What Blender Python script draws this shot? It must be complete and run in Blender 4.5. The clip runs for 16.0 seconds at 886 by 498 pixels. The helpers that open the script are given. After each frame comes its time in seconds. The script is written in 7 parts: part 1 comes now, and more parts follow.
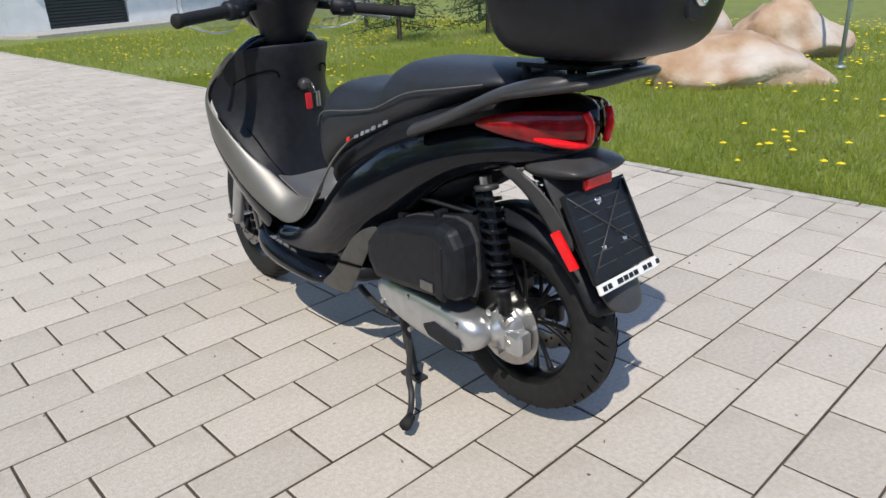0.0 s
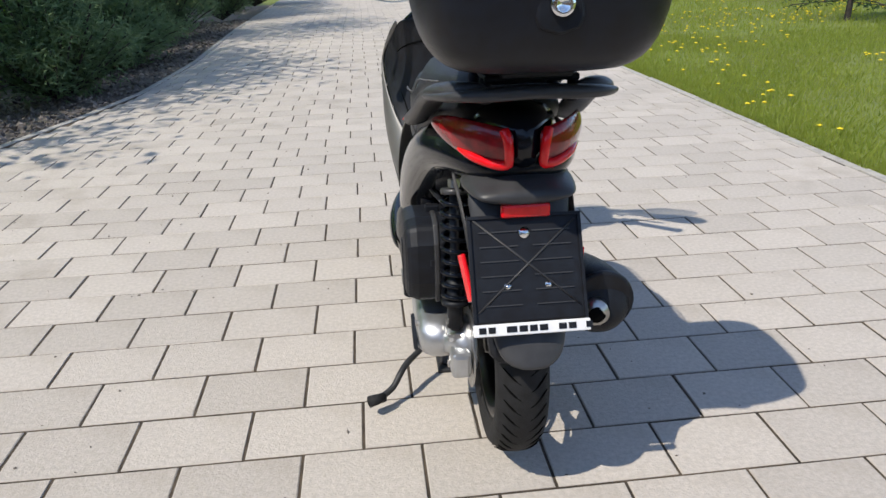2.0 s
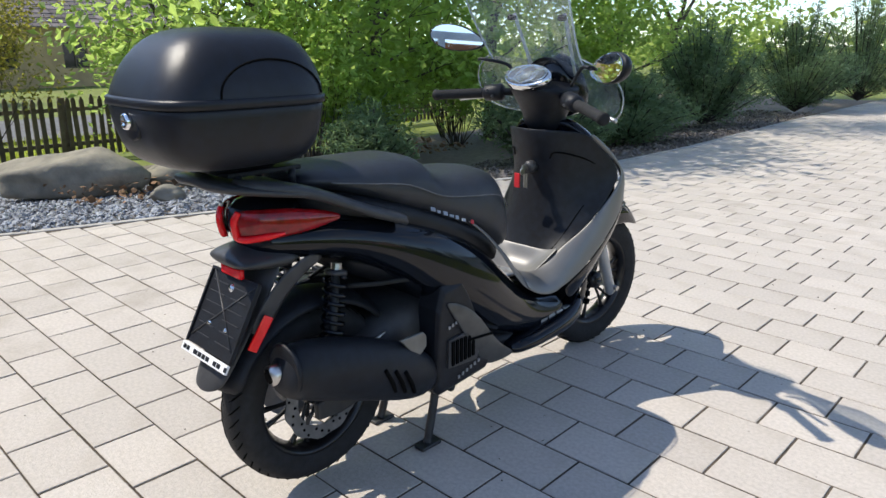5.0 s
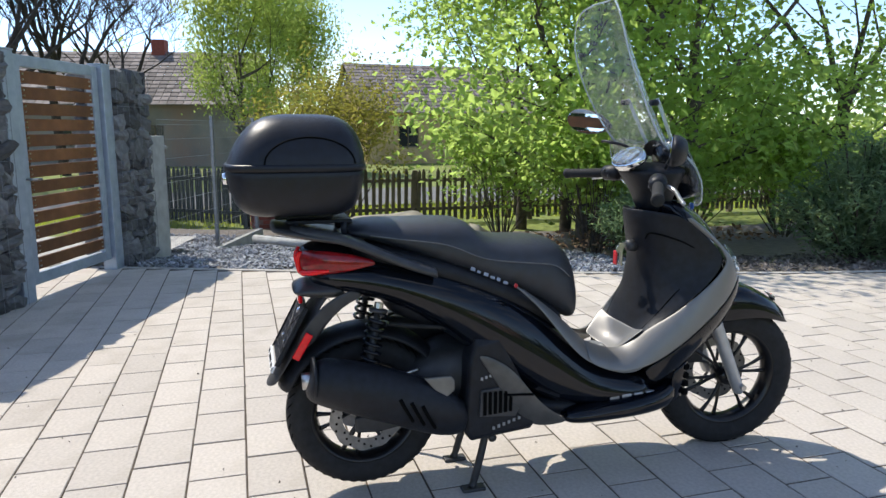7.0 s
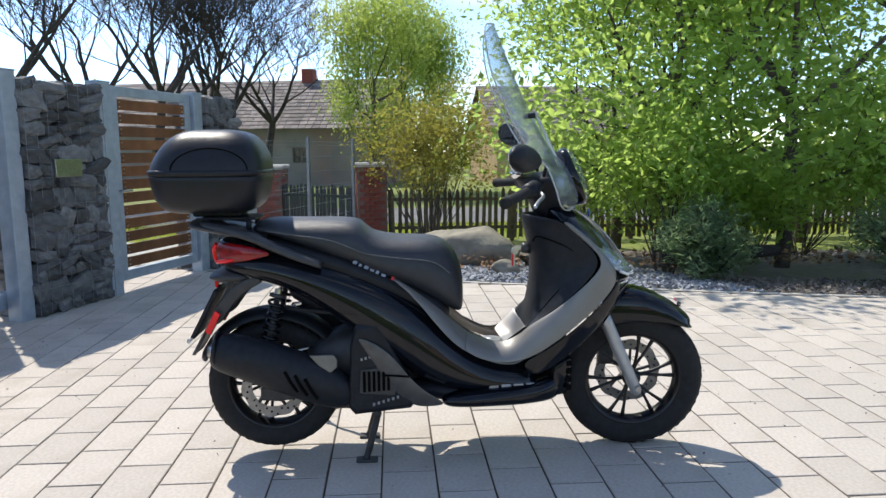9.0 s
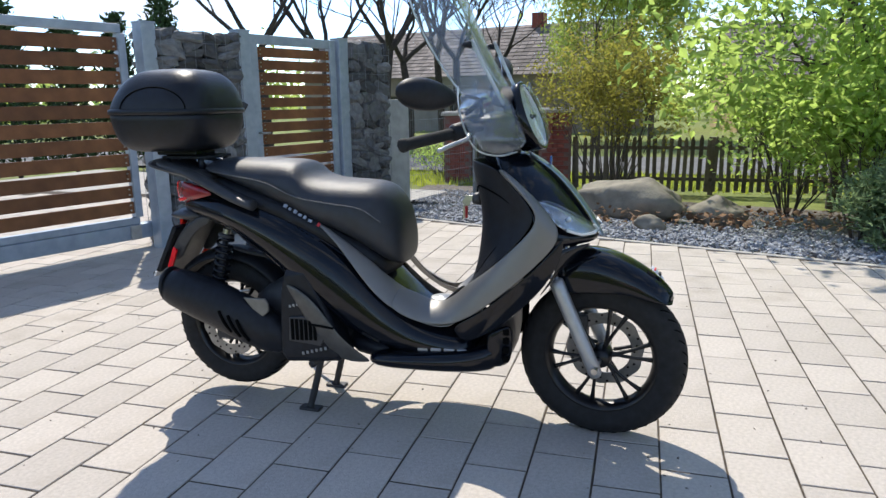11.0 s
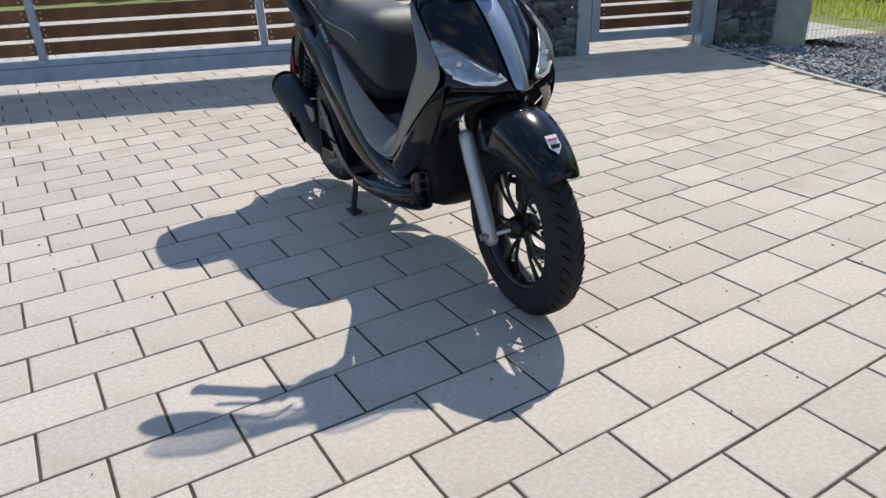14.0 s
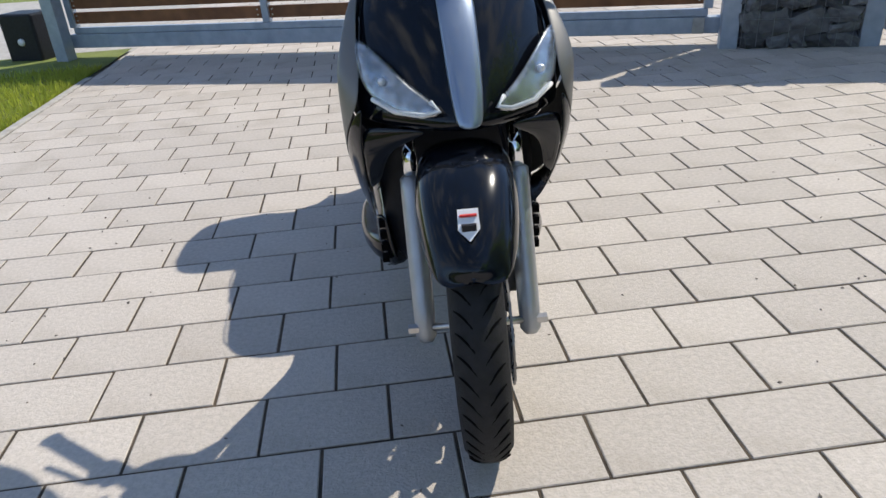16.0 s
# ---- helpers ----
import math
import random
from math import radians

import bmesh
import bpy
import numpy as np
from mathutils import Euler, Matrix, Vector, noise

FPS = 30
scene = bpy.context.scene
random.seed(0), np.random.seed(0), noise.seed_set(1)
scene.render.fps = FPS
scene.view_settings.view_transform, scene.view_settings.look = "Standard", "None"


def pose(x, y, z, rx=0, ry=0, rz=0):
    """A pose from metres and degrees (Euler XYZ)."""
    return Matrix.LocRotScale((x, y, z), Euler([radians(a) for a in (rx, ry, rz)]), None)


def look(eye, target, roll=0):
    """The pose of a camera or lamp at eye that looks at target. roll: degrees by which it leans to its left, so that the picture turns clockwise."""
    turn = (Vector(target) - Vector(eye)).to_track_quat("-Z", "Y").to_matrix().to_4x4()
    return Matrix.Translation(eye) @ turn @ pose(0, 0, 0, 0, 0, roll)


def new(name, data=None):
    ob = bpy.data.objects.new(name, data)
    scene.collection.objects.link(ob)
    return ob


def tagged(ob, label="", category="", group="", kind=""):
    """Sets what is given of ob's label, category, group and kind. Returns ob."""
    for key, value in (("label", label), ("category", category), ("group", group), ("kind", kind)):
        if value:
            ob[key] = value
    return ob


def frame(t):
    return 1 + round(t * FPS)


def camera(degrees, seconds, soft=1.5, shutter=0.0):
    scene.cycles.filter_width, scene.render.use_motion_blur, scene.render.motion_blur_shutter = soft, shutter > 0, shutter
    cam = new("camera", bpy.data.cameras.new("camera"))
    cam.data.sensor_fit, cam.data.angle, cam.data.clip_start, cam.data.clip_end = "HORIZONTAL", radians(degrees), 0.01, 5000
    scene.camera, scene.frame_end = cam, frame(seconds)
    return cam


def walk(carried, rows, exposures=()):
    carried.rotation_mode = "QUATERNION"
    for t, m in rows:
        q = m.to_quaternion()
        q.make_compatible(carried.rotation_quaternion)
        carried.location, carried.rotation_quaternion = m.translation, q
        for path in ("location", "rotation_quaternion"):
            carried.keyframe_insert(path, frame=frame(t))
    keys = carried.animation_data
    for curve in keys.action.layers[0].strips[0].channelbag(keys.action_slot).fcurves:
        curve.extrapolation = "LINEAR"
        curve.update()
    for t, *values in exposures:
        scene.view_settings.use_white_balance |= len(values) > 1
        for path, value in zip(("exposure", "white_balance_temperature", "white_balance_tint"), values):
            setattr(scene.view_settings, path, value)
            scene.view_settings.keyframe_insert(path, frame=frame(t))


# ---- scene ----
cam = camera(65.1, 16.0, soft=1.5)
PATH = [
    (0, (1.838, -0.172, 1.129), (3.089, 1.202, 0.39), -2.9),
    (0.5, (2.044, -0.322, 1.106), (3.142, 1.168, 0.348), -2.5),
    (1, (2.255, -0.442, 1.126), (3.1, 1.193, 0.343), -2.2),
    (1.5, (2.492, -0.512, 1.14), (2.993, 1.256, 0.351), -1.7),
    (2, (2.799, -0.524, 1.141), (2.99, 1.303, 0.351), -1.5),
    (2.5, (3.134, -0.551, 1.163), (3.029, 1.289, 0.387), -1.2),
    (3, (3.412, -0.499, 1.18), (3.053, 1.326, 0.445), -0.9),
    (3.5, (3.721, -0.422, 1.199), (3.09, 1.349, 0.516), -0.7),
    (3.7, (3.86, -0.388, 1.204), (3.125, 1.349, 0.539), -0.8),
    (5.8, (4.828, 0.099, 1.227), (3.24, 1.217, 0.751), 0.1),
    (6, (4.869, 0.173, 1.219), (3.223, 1.217, 0.774), 0.0),
    (6.5, (5.051, 0.37, 1.216), (3.219, 1.073, 0.831), 0.2),
    (7, (5.288, 0.516, 1.222), (3.397, 1.067, 0.878), 0.1),
    (7.5, (5.474, 0.74, 1.212), (3.566, 1.261, 0.917), -0.1),
    (8, (5.628, 0.934, 1.21), (3.691, 1.34, 0.923), -0.2),
    (8.5, (5.726, 1.086, 1.191), (3.767, 1.366, 0.906), -0.1),
    (9, (5.747, 1.348, 1.186), (3.772, 1.488, 0.902), -0.3),
    (9.5, (5.704, 1.577, 1.142), (3.724, 1.563, 0.857), -0.3),
    (9.7, (5.659, 1.652, 1.139), (3.682, 1.603, 0.84), -0.3),
    (11.8, (5.247, 2.925, 1.143), (3.474, 2.13, 0.669), -1.2),
    (12, (5.199, 3.046, 1.117), (3.445, 2.217, 0.632), -1.2),
    (12.5, (5.061, 3.27, 1.102), (3.429, 2.276, 0.512), -1.0),
    (13, (4.837, 3.48, 1.125), (3.373, 2.307, 0.429), -1.0),
    (13.5, (4.588, 3.709, 1.141), (3.392, 2.31, 0.357), -1.6),
    (14, (4.326, 3.83, 1.132), (3.392, 2.281, 0.278), -2.2),
    (14.5, (3.997, 3.879, 1.14), (3.299, 2.243, 0.224), -3.2),
    (15, (3.684, 3.852, 1.105), (3.275, 2.129, 0.176), -4.2),
    (15.5, (3.418, 3.658, 1.084), (3.222, 1.915, 0.122), -4.8),
    (16, (3.277, 3.495, 1.069), (3.121, 1.716, 0.169), -4.0),
]
walk(cam, [(t, look(eye, target, roll)) for t, eye, target, roll in PATH],
     exposures=[(0, 0.17), (2, 0.18), (3.5, 0.30), (6, 0.52), (9.7, 0.52), (12, 0.39), (13.5, 0.26), (16, 0.20)])

# ---- light ----
SUN_WAY = Vector((0.63, 0.42, -1.0)).normalized()      # the way the sunlight travels
ELEV = math.asin(-SUN_WAY.z)
sun = new("sun", bpy.data.lights.new("sun", "SUN"))
sun.data.energy, sun.data.angle, sun.data.color = 4.0, radians(0.55), (1.0, 0.935, 0.83)
sun.matrix_world = Matrix.Translation((-6, -4, 9.5)) @ SUN_WAY.to_track_quat("-Z", "Y").to_matrix().to_4x4()

world = bpy.data.worlds.new("sky")
scene.world = world
world.use_nodes = True
wn, wl = world.node_tree.nodes, world.node_tree.links
wn.clear()
sky = wn.new("ShaderNodeTexSky")
sky.sky_type, sky.sun_disc = "NISHITA", False
sky.air_density, sky.dust_density, sky.ozone_density = 0.7, 0.0, 1.6
sky.sun_elevation, sky.sun_rotation = ELEV, math.atan2(-SUN_WAY.x, -SUN_WAY.y)
coord = wn.new("ShaderNodeTexCoord")
stretch = wn.new("ShaderNodeMapping")
stretch.inputs["Scale"].default_value = (1.6, 1.6, 5.0)
cloud = wn.new("ShaderNodeTexNoise")
cloud.inputs["Scale"].default_value, cloud.inputs["Detail"].default_value = 2.4, 8.0
edge = wn.new("ShaderNodeValToRGB")
edge.color_ramp.elements[0].position, edge.color_ramp.elements[1].position = 0.52, 0.74
mix = wn.new("ShaderNodeMixRGB")
mix.inputs[2].default_value = (3.7, 3.75, 3.9, 1)
back = wn.new("ShaderNodeBackground")
back.inputs["Strength"].default_value = 0.205
out = wn.new("ShaderNodeOutputWorld")
wl.new(coord.outputs["Generated"], stretch.inputs["Vector"])
wl.new(stretch.outputs["Vector"], cloud.inputs["Vector"])
wl.new(cloud.outputs["Fac"], edge.inputs["Fac"])
wl.new(edge.outputs["Color"], mix.inputs[0])
wl.new(sky.outputs["Color"], mix.inputs[1])
wl.new(mix.outputs["Color"], back.inputs["Color"])
wl.new(back.outputs["Background"], out.inputs["Surface"])

# ---- materials ----
def material(name, colour, rough=0.6, metal=0.0, coat=0.0, dark=None, scale=8.0, bump=0.0, bump_scale=60.0,
             island=0.0, random_shade=0.0, stains=None, stain_scale=1.5, stain_amount=0.5, alpha=1.0,
             transmission=0.0, ior=1.45, spec=0.5, coords="Object", sheen=0.0, translucent=None, rough_var=0.0):
    """A procedural material: two scales of colour variation, bump, and a shade that differs from piece to piece."""
    m = bpy.data.materials.new(name)
    m.use_nodes = True
    n, l = m.node_tree.nodes, m.node_tree.links
    b = n["Principled BSDF"]
    c4 = (*colour, 1.0)
    d4 = (*(dark or [c * 0.72 for c in colour]), 1.0)
    tc = n.new("ShaderNodeTexCoord")
    fine = n.new("ShaderNodeTexNoise")
    fine.inputs["Scale"].default_value, fine.inputs["Detail"].default_value = scale, 6.0
    l.new(tc.outputs[coords], fine.inputs["Vector"])
    ramp = n.new("ShaderNodeValToRGB")
    ramp.color_ramp.elements[0].position, ramp.color_ramp.elements[1].position = 0.32, 0.68
    ramp.color_ramp.elements[0].color, ramp.color_ramp.elements[1].color = d4, c4
    l.new(fine.outputs["Fac"], ramp.inputs["Fac"])
    col = ramp.outputs["Color"]
    if stains:
        big = n.new("ShaderNodeTexNoise")
        big.inputs["Scale"].default_value, big.inputs["Detail"].default_value = stain_scale, 4.0
        l.new(tc.outputs[coords], big.inputs["Vector"])
        r2 = n.new("ShaderNodeValToRGB")
        r2.color_ramp.elements[0].position, r2.color_ramp.elements[1].position = 0.48, 0.72
        r2.color_ramp.elements[1].color = (stain_amount,) * 3 + (1,)
        l.new(big.outputs["Fac"], r2.inputs["Fac"])
        mx = n.new("ShaderNodeMixRGB")
        mx.inputs[2].default_value = (*stains, 1)
        l.new(r2.outputs["Color"], mx.inputs[0])
        l.new(col, mx.inputs[1])
        col = mx.outputs["Color"]
    if island or random_shade:
        if island:
            rnd = n.new("ShaderNodeNewGeometry").outputs["Random Per Island"]
        else:
            rnd = n.new("ShaderNodeObjectInfo").outputs["Random"]
        amount = island or random_shade
        mp = n.new("ShaderNodeMapRange")
        mp.inputs["To Min"].default_value, mp.inputs["To Max"].default_value = 1 - amount, 1 + amount
        l.new(rnd, mp.inputs["Value"])
        hs = n.new("ShaderNodeHueSaturation")
        l.new(mp.outputs["Result"], hs.inputs["Value"])
        l.new(col, hs.inputs["Color"])
        col = hs.outputs["Color"]
    l.new(col, b.inputs["Base Color"])
    b.inputs["Roughness"].default_value, b.inputs["Metallic"].default_value = rough, metal
    if rough_var:
        rv = n.new("ShaderNodeMapRange")
        rv.inputs["To Min"].default_value, rv.inputs["To Max"].default_value = max(0.02, rough - rough_var), rough + rough_var
        l.new(fine.outputs["Fac"], rv.inputs["Value"])
        l.new(rv.outputs["Result"], b.inputs["Roughness"])
    b.inputs["Coat Weight"].default_value, b.inputs["Coat Roughness"].default_value = coat, 0.04
    b.inputs["Transmission Weight"].default_value, b.inputs["IOR"].default_value = transmission, ior
    b.inputs["Specular IOR Level"].default_value, b.inputs["Alpha"].default_value = spec, alpha
    b.inputs["Sheen Weight"].default_value = sheen
    if bump:
        bn = n.new("ShaderNodeTexNoise")
        bn.inputs["Scale"].default_value, bn.inputs["Detail"].default_value = bump_scale, 5.0
        l.new(tc.outputs[coords], bn.inputs["Vector"])
        bp = n.new("ShaderNodeBump")
        bp.inputs["Strength"].default_value, bp.inputs["Distance"].default_value = bump, 0.01
        l.new(bn.outputs["Fac"], bp.inputs["Height"])
        l.new(bp.outputs["Normal"], b.inputs["Normal"])
    if translucent:
        tr = n.new("ShaderNodeBsdfTranslucent")
        tr.inputs["Color"].default_value = (*translucent, 1)
        ms = n.new("ShaderNodeMixShader")
        ms.inputs[0].default_value = 0.65
        l.new(b.outputs["BSDF"], ms.inputs[1])
        l.new(tr.outputs["BSDF"], ms.inputs[2])
        l.new(ms.outputs["Shader"], n["Material Output"].inputs["Surface"])
    return m


M = {}
M["paver"] = material("concrete_paver", (0.53, 0.478, 0.422), 0.85, dark=(0.435, 0.393, 0.343), scale=75, bump=0.35, bump_scale=150,
                      random_shade=0.08, stains=(0.33, 0.285, 0.23), stain_scale=4.5, stain_amount=0.5, coords="Object")
M["paver_rest"] = material("concrete_paver_far", (0.53, 0.478, 0.422), 0.85, dark=(0.435, 0.393, 0.343), scale=75, bump=0.35, bump_scale=150,
                           island=0.08, stains=(0.33, 0.285, 0.23), stain_scale=4.5, stain_amount=0.5)
M["joint"] = material("joint_sand", (0.105, 0.080, 0.056), 0.95, dark=(0.032, 0.026, 0.020), scale=14, bump=0.5, bump_scale=200)
M["kerb"] = material("kerb_concrete", (0.46, 0.44, 0.40), 0.9, dark=(0.33, 0.31, 0.28), scale=18, bump=0.4, bump_scale=150)
M["soil"] = material("bed_soil", (0.20, 0.175, 0.15), 0.95, dark=(0.11, 0.095, 0.08), scale=12, bump=0.6, bump_scale=60)
M["gravel"] = material("slate_gravel", (0.33, 0.345, 0.37), 0.75, dark=(0.20, 0.21, 0.23), scale=30, island=0.5)
M["litter"] = material("soil_and_bark_chip", (0.23, 0.20, 0.175), 0.9, dark=(0.13, 0.11, 0.095), scale=20, island=0.5)
M["lawn"] = material("lawn_turf", (0.20, 0.235, 0.05), 0.9, dark=(0.13, 0.165, 0.032), scale=5, bump=0.7, bump_scale=90,
                     stains=(0.13, 0.12, 0.05), stain_scale=0.5, stain_amount=0.45)
M["grass"] = material("grass_blade", (0.34, 0.37, 0.075), 0.7, dark=(0.22, 0.26, 0.05), scale=3, island=0.4, translucent=(0.44, 0.50, 0.07))
M["dandelion"] = material("dandelion_yellow", (0.75, 0.60, 0.02), 0.7, dark=(0.65, 0.48, 0.01), scale=20)
M["galvanised"] = material("galvanised_steel", (0.40, 0.45, 0.51), 0.48, metal=0.35, dark=(0.31, 0.36, 0.42), scale=14, bump=0.08, bump_scale=80,
                           stains=(0.27, 0.31, 0.36), stain_scale=5, stain_amount=0.6)
M["wood"] = material("stained_larch", (0.23, 0.095, 0.035), 0.6, dark=(0.13, 0.05, 0.018), scale=6, bump=0.25, bump_scale=40, random_shade=0.22)
M["wire"] = material("galvanised_wire", (0.26, 0.27, 0.29), 0.45, metal=0.7, scale=20)
M["lane"] = material("worn_asphalt", (0.17, 0.168, 0.165), 0.9, dark=(0.11, 0.11, 0.11), scale=4, bump=0.3, bump_scale=80)
M["concrete"] = material("cast_concrete", (0.42, 0.42, 0.40), 0.9, dark=(0.32, 0.32, 0.30), scale=9, bump=0.3, bump_scale=90)
M["brick_red"] = material("red_brick", (0.27, 0.075, 0.055), 0.85, dark=(0.19, 0.05, 0.036), scale=14, bump=0.3, bump_scale=80, random_shade=0.2)
M["mortar"] = material("grey_mortar", (0.22, 0.14, 0.12), 0.95, scale=20)
M["roof_tile"] = material("weathered_roof_tile", (0.25, 0.21, 0.19), 0.85, dark=(0.14, 0.12, 0.11), scale=1.6, island=0.35)
M["plaster_old"] = material("weathered_plaster", (0.31, 0.28, 0.25), 0.95, dark=(0.21, 0.19, 0.17), scale=1.2, bump=0.3, bump_scale=12,
                            stains=(0.30, 0.16, 0.11), stain_scale=0.6, stain_amount=0.7)
M["plaster_yellow"] = material("ochre_plaster", (0.52, 0.38, 0.20), 0.9, scale=2)
M["plaster_white"] = material("white_render", (0.78, 0.78, 0.77), 0.85, dark=(0.70, 0.70, 0.69), scale=3, bump=0.1, bump_scale=60)
M["shutter"] = material("dark_slat_panel", (0.035, 0.04, 0.04), 0.5, scale=6)
M["window_dark"] = material("dark_window_glass", (0.02, 0.025, 0.03), 0.08, scale=2)
M["rock_warm"] = material("warm_granite", (0.46, 0.345, 0.25), 0.9, dark=(0.34, 0.21, 0.125), scale=4.5, bump=1.0, bump_scale=24,
                          stains=(0.56, 0.53, 0.50), stain_scale=1.3, stain_amount=0.95)
M["rock_grey"] = material("grey_fieldstone", (0.30, 0.27, 0.21), 0.9, dark=(0.17, 0.155, 0.125), scale=5, bump=0.7, bump_scale=22)
M["bark"] = material("grey_brown_bark", (0.13, 0.105, 0.08), 0.95, dark=(0.06, 0.05, 0.04), scale=14, bump=0.8, bump_scale=40)
M["bark_dark"] = material("dark_bark", (0.075, 0.06, 0.052), 0.95, dark=(0.035, 0.03, 0.026), scale=9, bump=0.6, bump_scale=25)
M["leaf_maple"] = material("maple_leaf", (0.18, 0.29, 0.05), 0.5, dark=(0.11, 0.20, 0.035), scale=1.3, island=0.28, translucent=(0.52, 0.68, 0.17))
M["leaf_birch"] = material("birch_leaf", (0.24, 0.32, 0.08), 0.6, dark=(0.17, 0.24, 0.05), scale=1.0, island=0.35, translucent=(0.52, 0.62, 0.16))
M["leaf_bush"] = material("yellow_bush_leaf", (0.18, 0.17, 0.035), 0.6, dark=(0.10, 0.09, 0.02), scale=2, island=0.45, translucent=(0.34, 0.32, 0.06))
M["juniper"] = material("juniper_needles", (0.15, 0.23, 0.13), 0.7, dark=(0.09, 0.15, 0.085), scale=4, island=0.45, translucent=(0.26, 0.36, 0.18))
M["fir"] = material("fir_needles", (0.05, 0.10, 0.03), 0.75, dark=(0.025, 0.05, 0.016), scale=2, island=0.4)
M["dead_leaf"] = material("dry_leaf", (0.26, 0.15, 0.08), 0.9, dark=(0.15, 0.085, 0.045), scale=9, island=0.5)
M["picket"] = material("weathered_picket", (0.17, 0.14, 0.105), 0.9, dark=(0.10, 0.082, 0.062), scale=8, random_shade=0.3)
# the scooter
M["gloss"] = material("gloss_black_paint", (0.004, 0.006, 0.011), 0.16, coat=0.5, dark=(0.004, 0.0045, 0.006), scale=30, spec=0.1)
M["matte"] = material("matte_black_plastic", (0.013, 0.0155, 0.021), 0.46, dark=(0.009, 0.009, 0.011), scale=40, bump=0.12, bump_scale=900, spec=0.3)
M["graphite"] = material("graphite_paint", (0.20, 0.195, 0.186), 0.48, metal=0.55, coat=0.1, dark=(0.19, 0.184, 0.174), scale=25)
M["rail"] = material("dark_grey_plastic", (0.050, 0.050, 0.052), 0.38, dark=(0.038, 0.038, 0.040), scale=30, bump=0.08, bump_scale=700, spec=0.4)
M["leather"] = material("black_vinyl", (0.021, 0.025, 0.034), 0.46, dark=(0.017, 0.018, 0.022), scale=30, bump=0.2, bump_scale=420, spec=0.6)
M["rubber"] = material("tyre_rubber", (0.021, 0.0215, 0.023), 0.75, dark=(0.014, 0.014, 0.014), scale=40, bump=0.2, bump_scale=300, spec=0.3)
M["rim"] = material("black_alloy", (0.006, 0.006, 0.007), 0.35, coat=0.3, scale=20, spec=0.3)
M["silver"] = material("cast_aluminium", (0.56, 0.57, 0.58), 0.36, metal=0.85, dark=(0.47, 0.48, 0.49), scale=30, bump=0.05, bump_scale=300)
M["fork"] = material("silver_fork_paint", (0.42, 0.43, 0.44), 0.38, metal=0.6, dark=(0.37, 0.38, 0.39), scale=30)
M["steel"] = material("steel", (0.55, 0.54, 0.52), 0.3, metal=1.0, dark=(0.42, 0.41, 0.40), scale=40)
M["disc_steel"] = material("dull_disc_steel", (0.28, 0.275, 0.27), 0.4, metal=0.9, dark=(0.20, 0.20, 0.195), scale=40)
M["chrome"] = material("chrome", (0.82, 0.83, 0.85), 0.08, metal=1.0, dark=(0.78, 0.79, 0.80), scale=10)
M["engine"] = material("dark_engine_metal", (0.06, 0.06, 0.062), 0.55, metal=0.5, scale=30)
M["red_lens"] = material("red_lens", (0.85, 0.008, 0.014), 0.06, coat=0.6, dark=(0.72, 0.006, 0.010), scale=60, spec=0.2)
M["red_dark"] = material("dark_red_lens", (0.30, 0.006, 0.010), 0.12, coat=0.5, dark=(0.12, 0.003, 0.005), scale=38, spec=0.3)
M["red_tag"] = material("red_tag", (0.65, 0.02, 0.03), 0.5, scale=20)
M["white_paint"] = material("white_print", (0.80, 0.80, 0.80), 0.5, dark=(0.76, 0.76, 0.76), scale=20)
M["red_paint"] = material("red_print", (0.60, 0.03, 0.03), 0.5, scale=20)
M["blue_strip"] = material("blue_grey_strip", (0.30, 0.36, 0.45), 0.3, metal=0.7, coat=0.6, dark=(0.24, 0.29, 0.37), scale=8)
M["dial"] = material("dial_face", (0.045, 0.048, 0.055), 0.3, scale=20)
M["mirror"] = material("mirror_glass", (0.85, 0.87, 0.9), 0.02, metal=1.0, dark=(0.85, 0.87, 0.9))


def acrylic(name, haze):
    """Clear acrylic sheet: see-through, with a gloss that grows at a slant and a faint, uneven whitish haze."""
    m = bpy.data.materials.new(name)
    m.use_nodes = True
    n, l = m.node_tree.nodes, m.node_tree.links
    n.remove(n["Principled BSDF"])
    clear, gloss, veil = n.new("ShaderNodeBsdfTransparent"), n.new("ShaderNodeBsdfGlossy"), n.new("ShaderNodeBsdfDiffuse")
    clear.inputs["Color"].default_value = (0.93, 0.95, 0.96, 1)
    gloss.inputs["Roughness"].default_value = 0.04
    veil.inputs["Color"].default_value = (0.75, 0.78, 0.82, 1)
    slant = n.new("ShaderNodeLayerWeight")
    curve = n.new("ShaderNodeMath")
    curve.operation = "POWER"
    curve.inputs[1].default_value = 3.0
    fr = n.new("ShaderNodeMapRange")
    fr.inputs["To Min"].default_value, fr.inputs["To Max"].default_value = 0.035, 0.6
    l.new(slant.outputs["Facing"], curve.inputs[0])
    l.new(curve.outputs[0], fr.inputs["Value"])
    speck = n.new("ShaderNodeTexNoise")
    speck.inputs["Scale"].default_value, speck.inputs["Detail"].default_value = 9.0, 5.0
    amount = n.new("ShaderNodeMapRange")
    amount.inputs["To Min"].default_value, amount.inputs["To Max"].default_value = haze * 0.4, haze * 1.6
    a, b = n.new("ShaderNodeMixShader"), n.new("ShaderNodeMixShader")
    l.new(speck.outputs["Fac"], amount.inputs["Value"])
    l.new(fr.outputs["Result"], a.inputs[0])
    l.new(clear.outputs[0], a.inputs[1])
    l.new(gloss.outputs[0], a.inputs[2])
    l.new(amount.outputs["Result"], b.inputs[0])
    l.new(a.outputs[0], b.inputs[1])
    l.new(veil.outputs[0], b.inputs[2])
    l.new(b.outputs[0], n["Material Output"].inputs["Surface"])
    return m


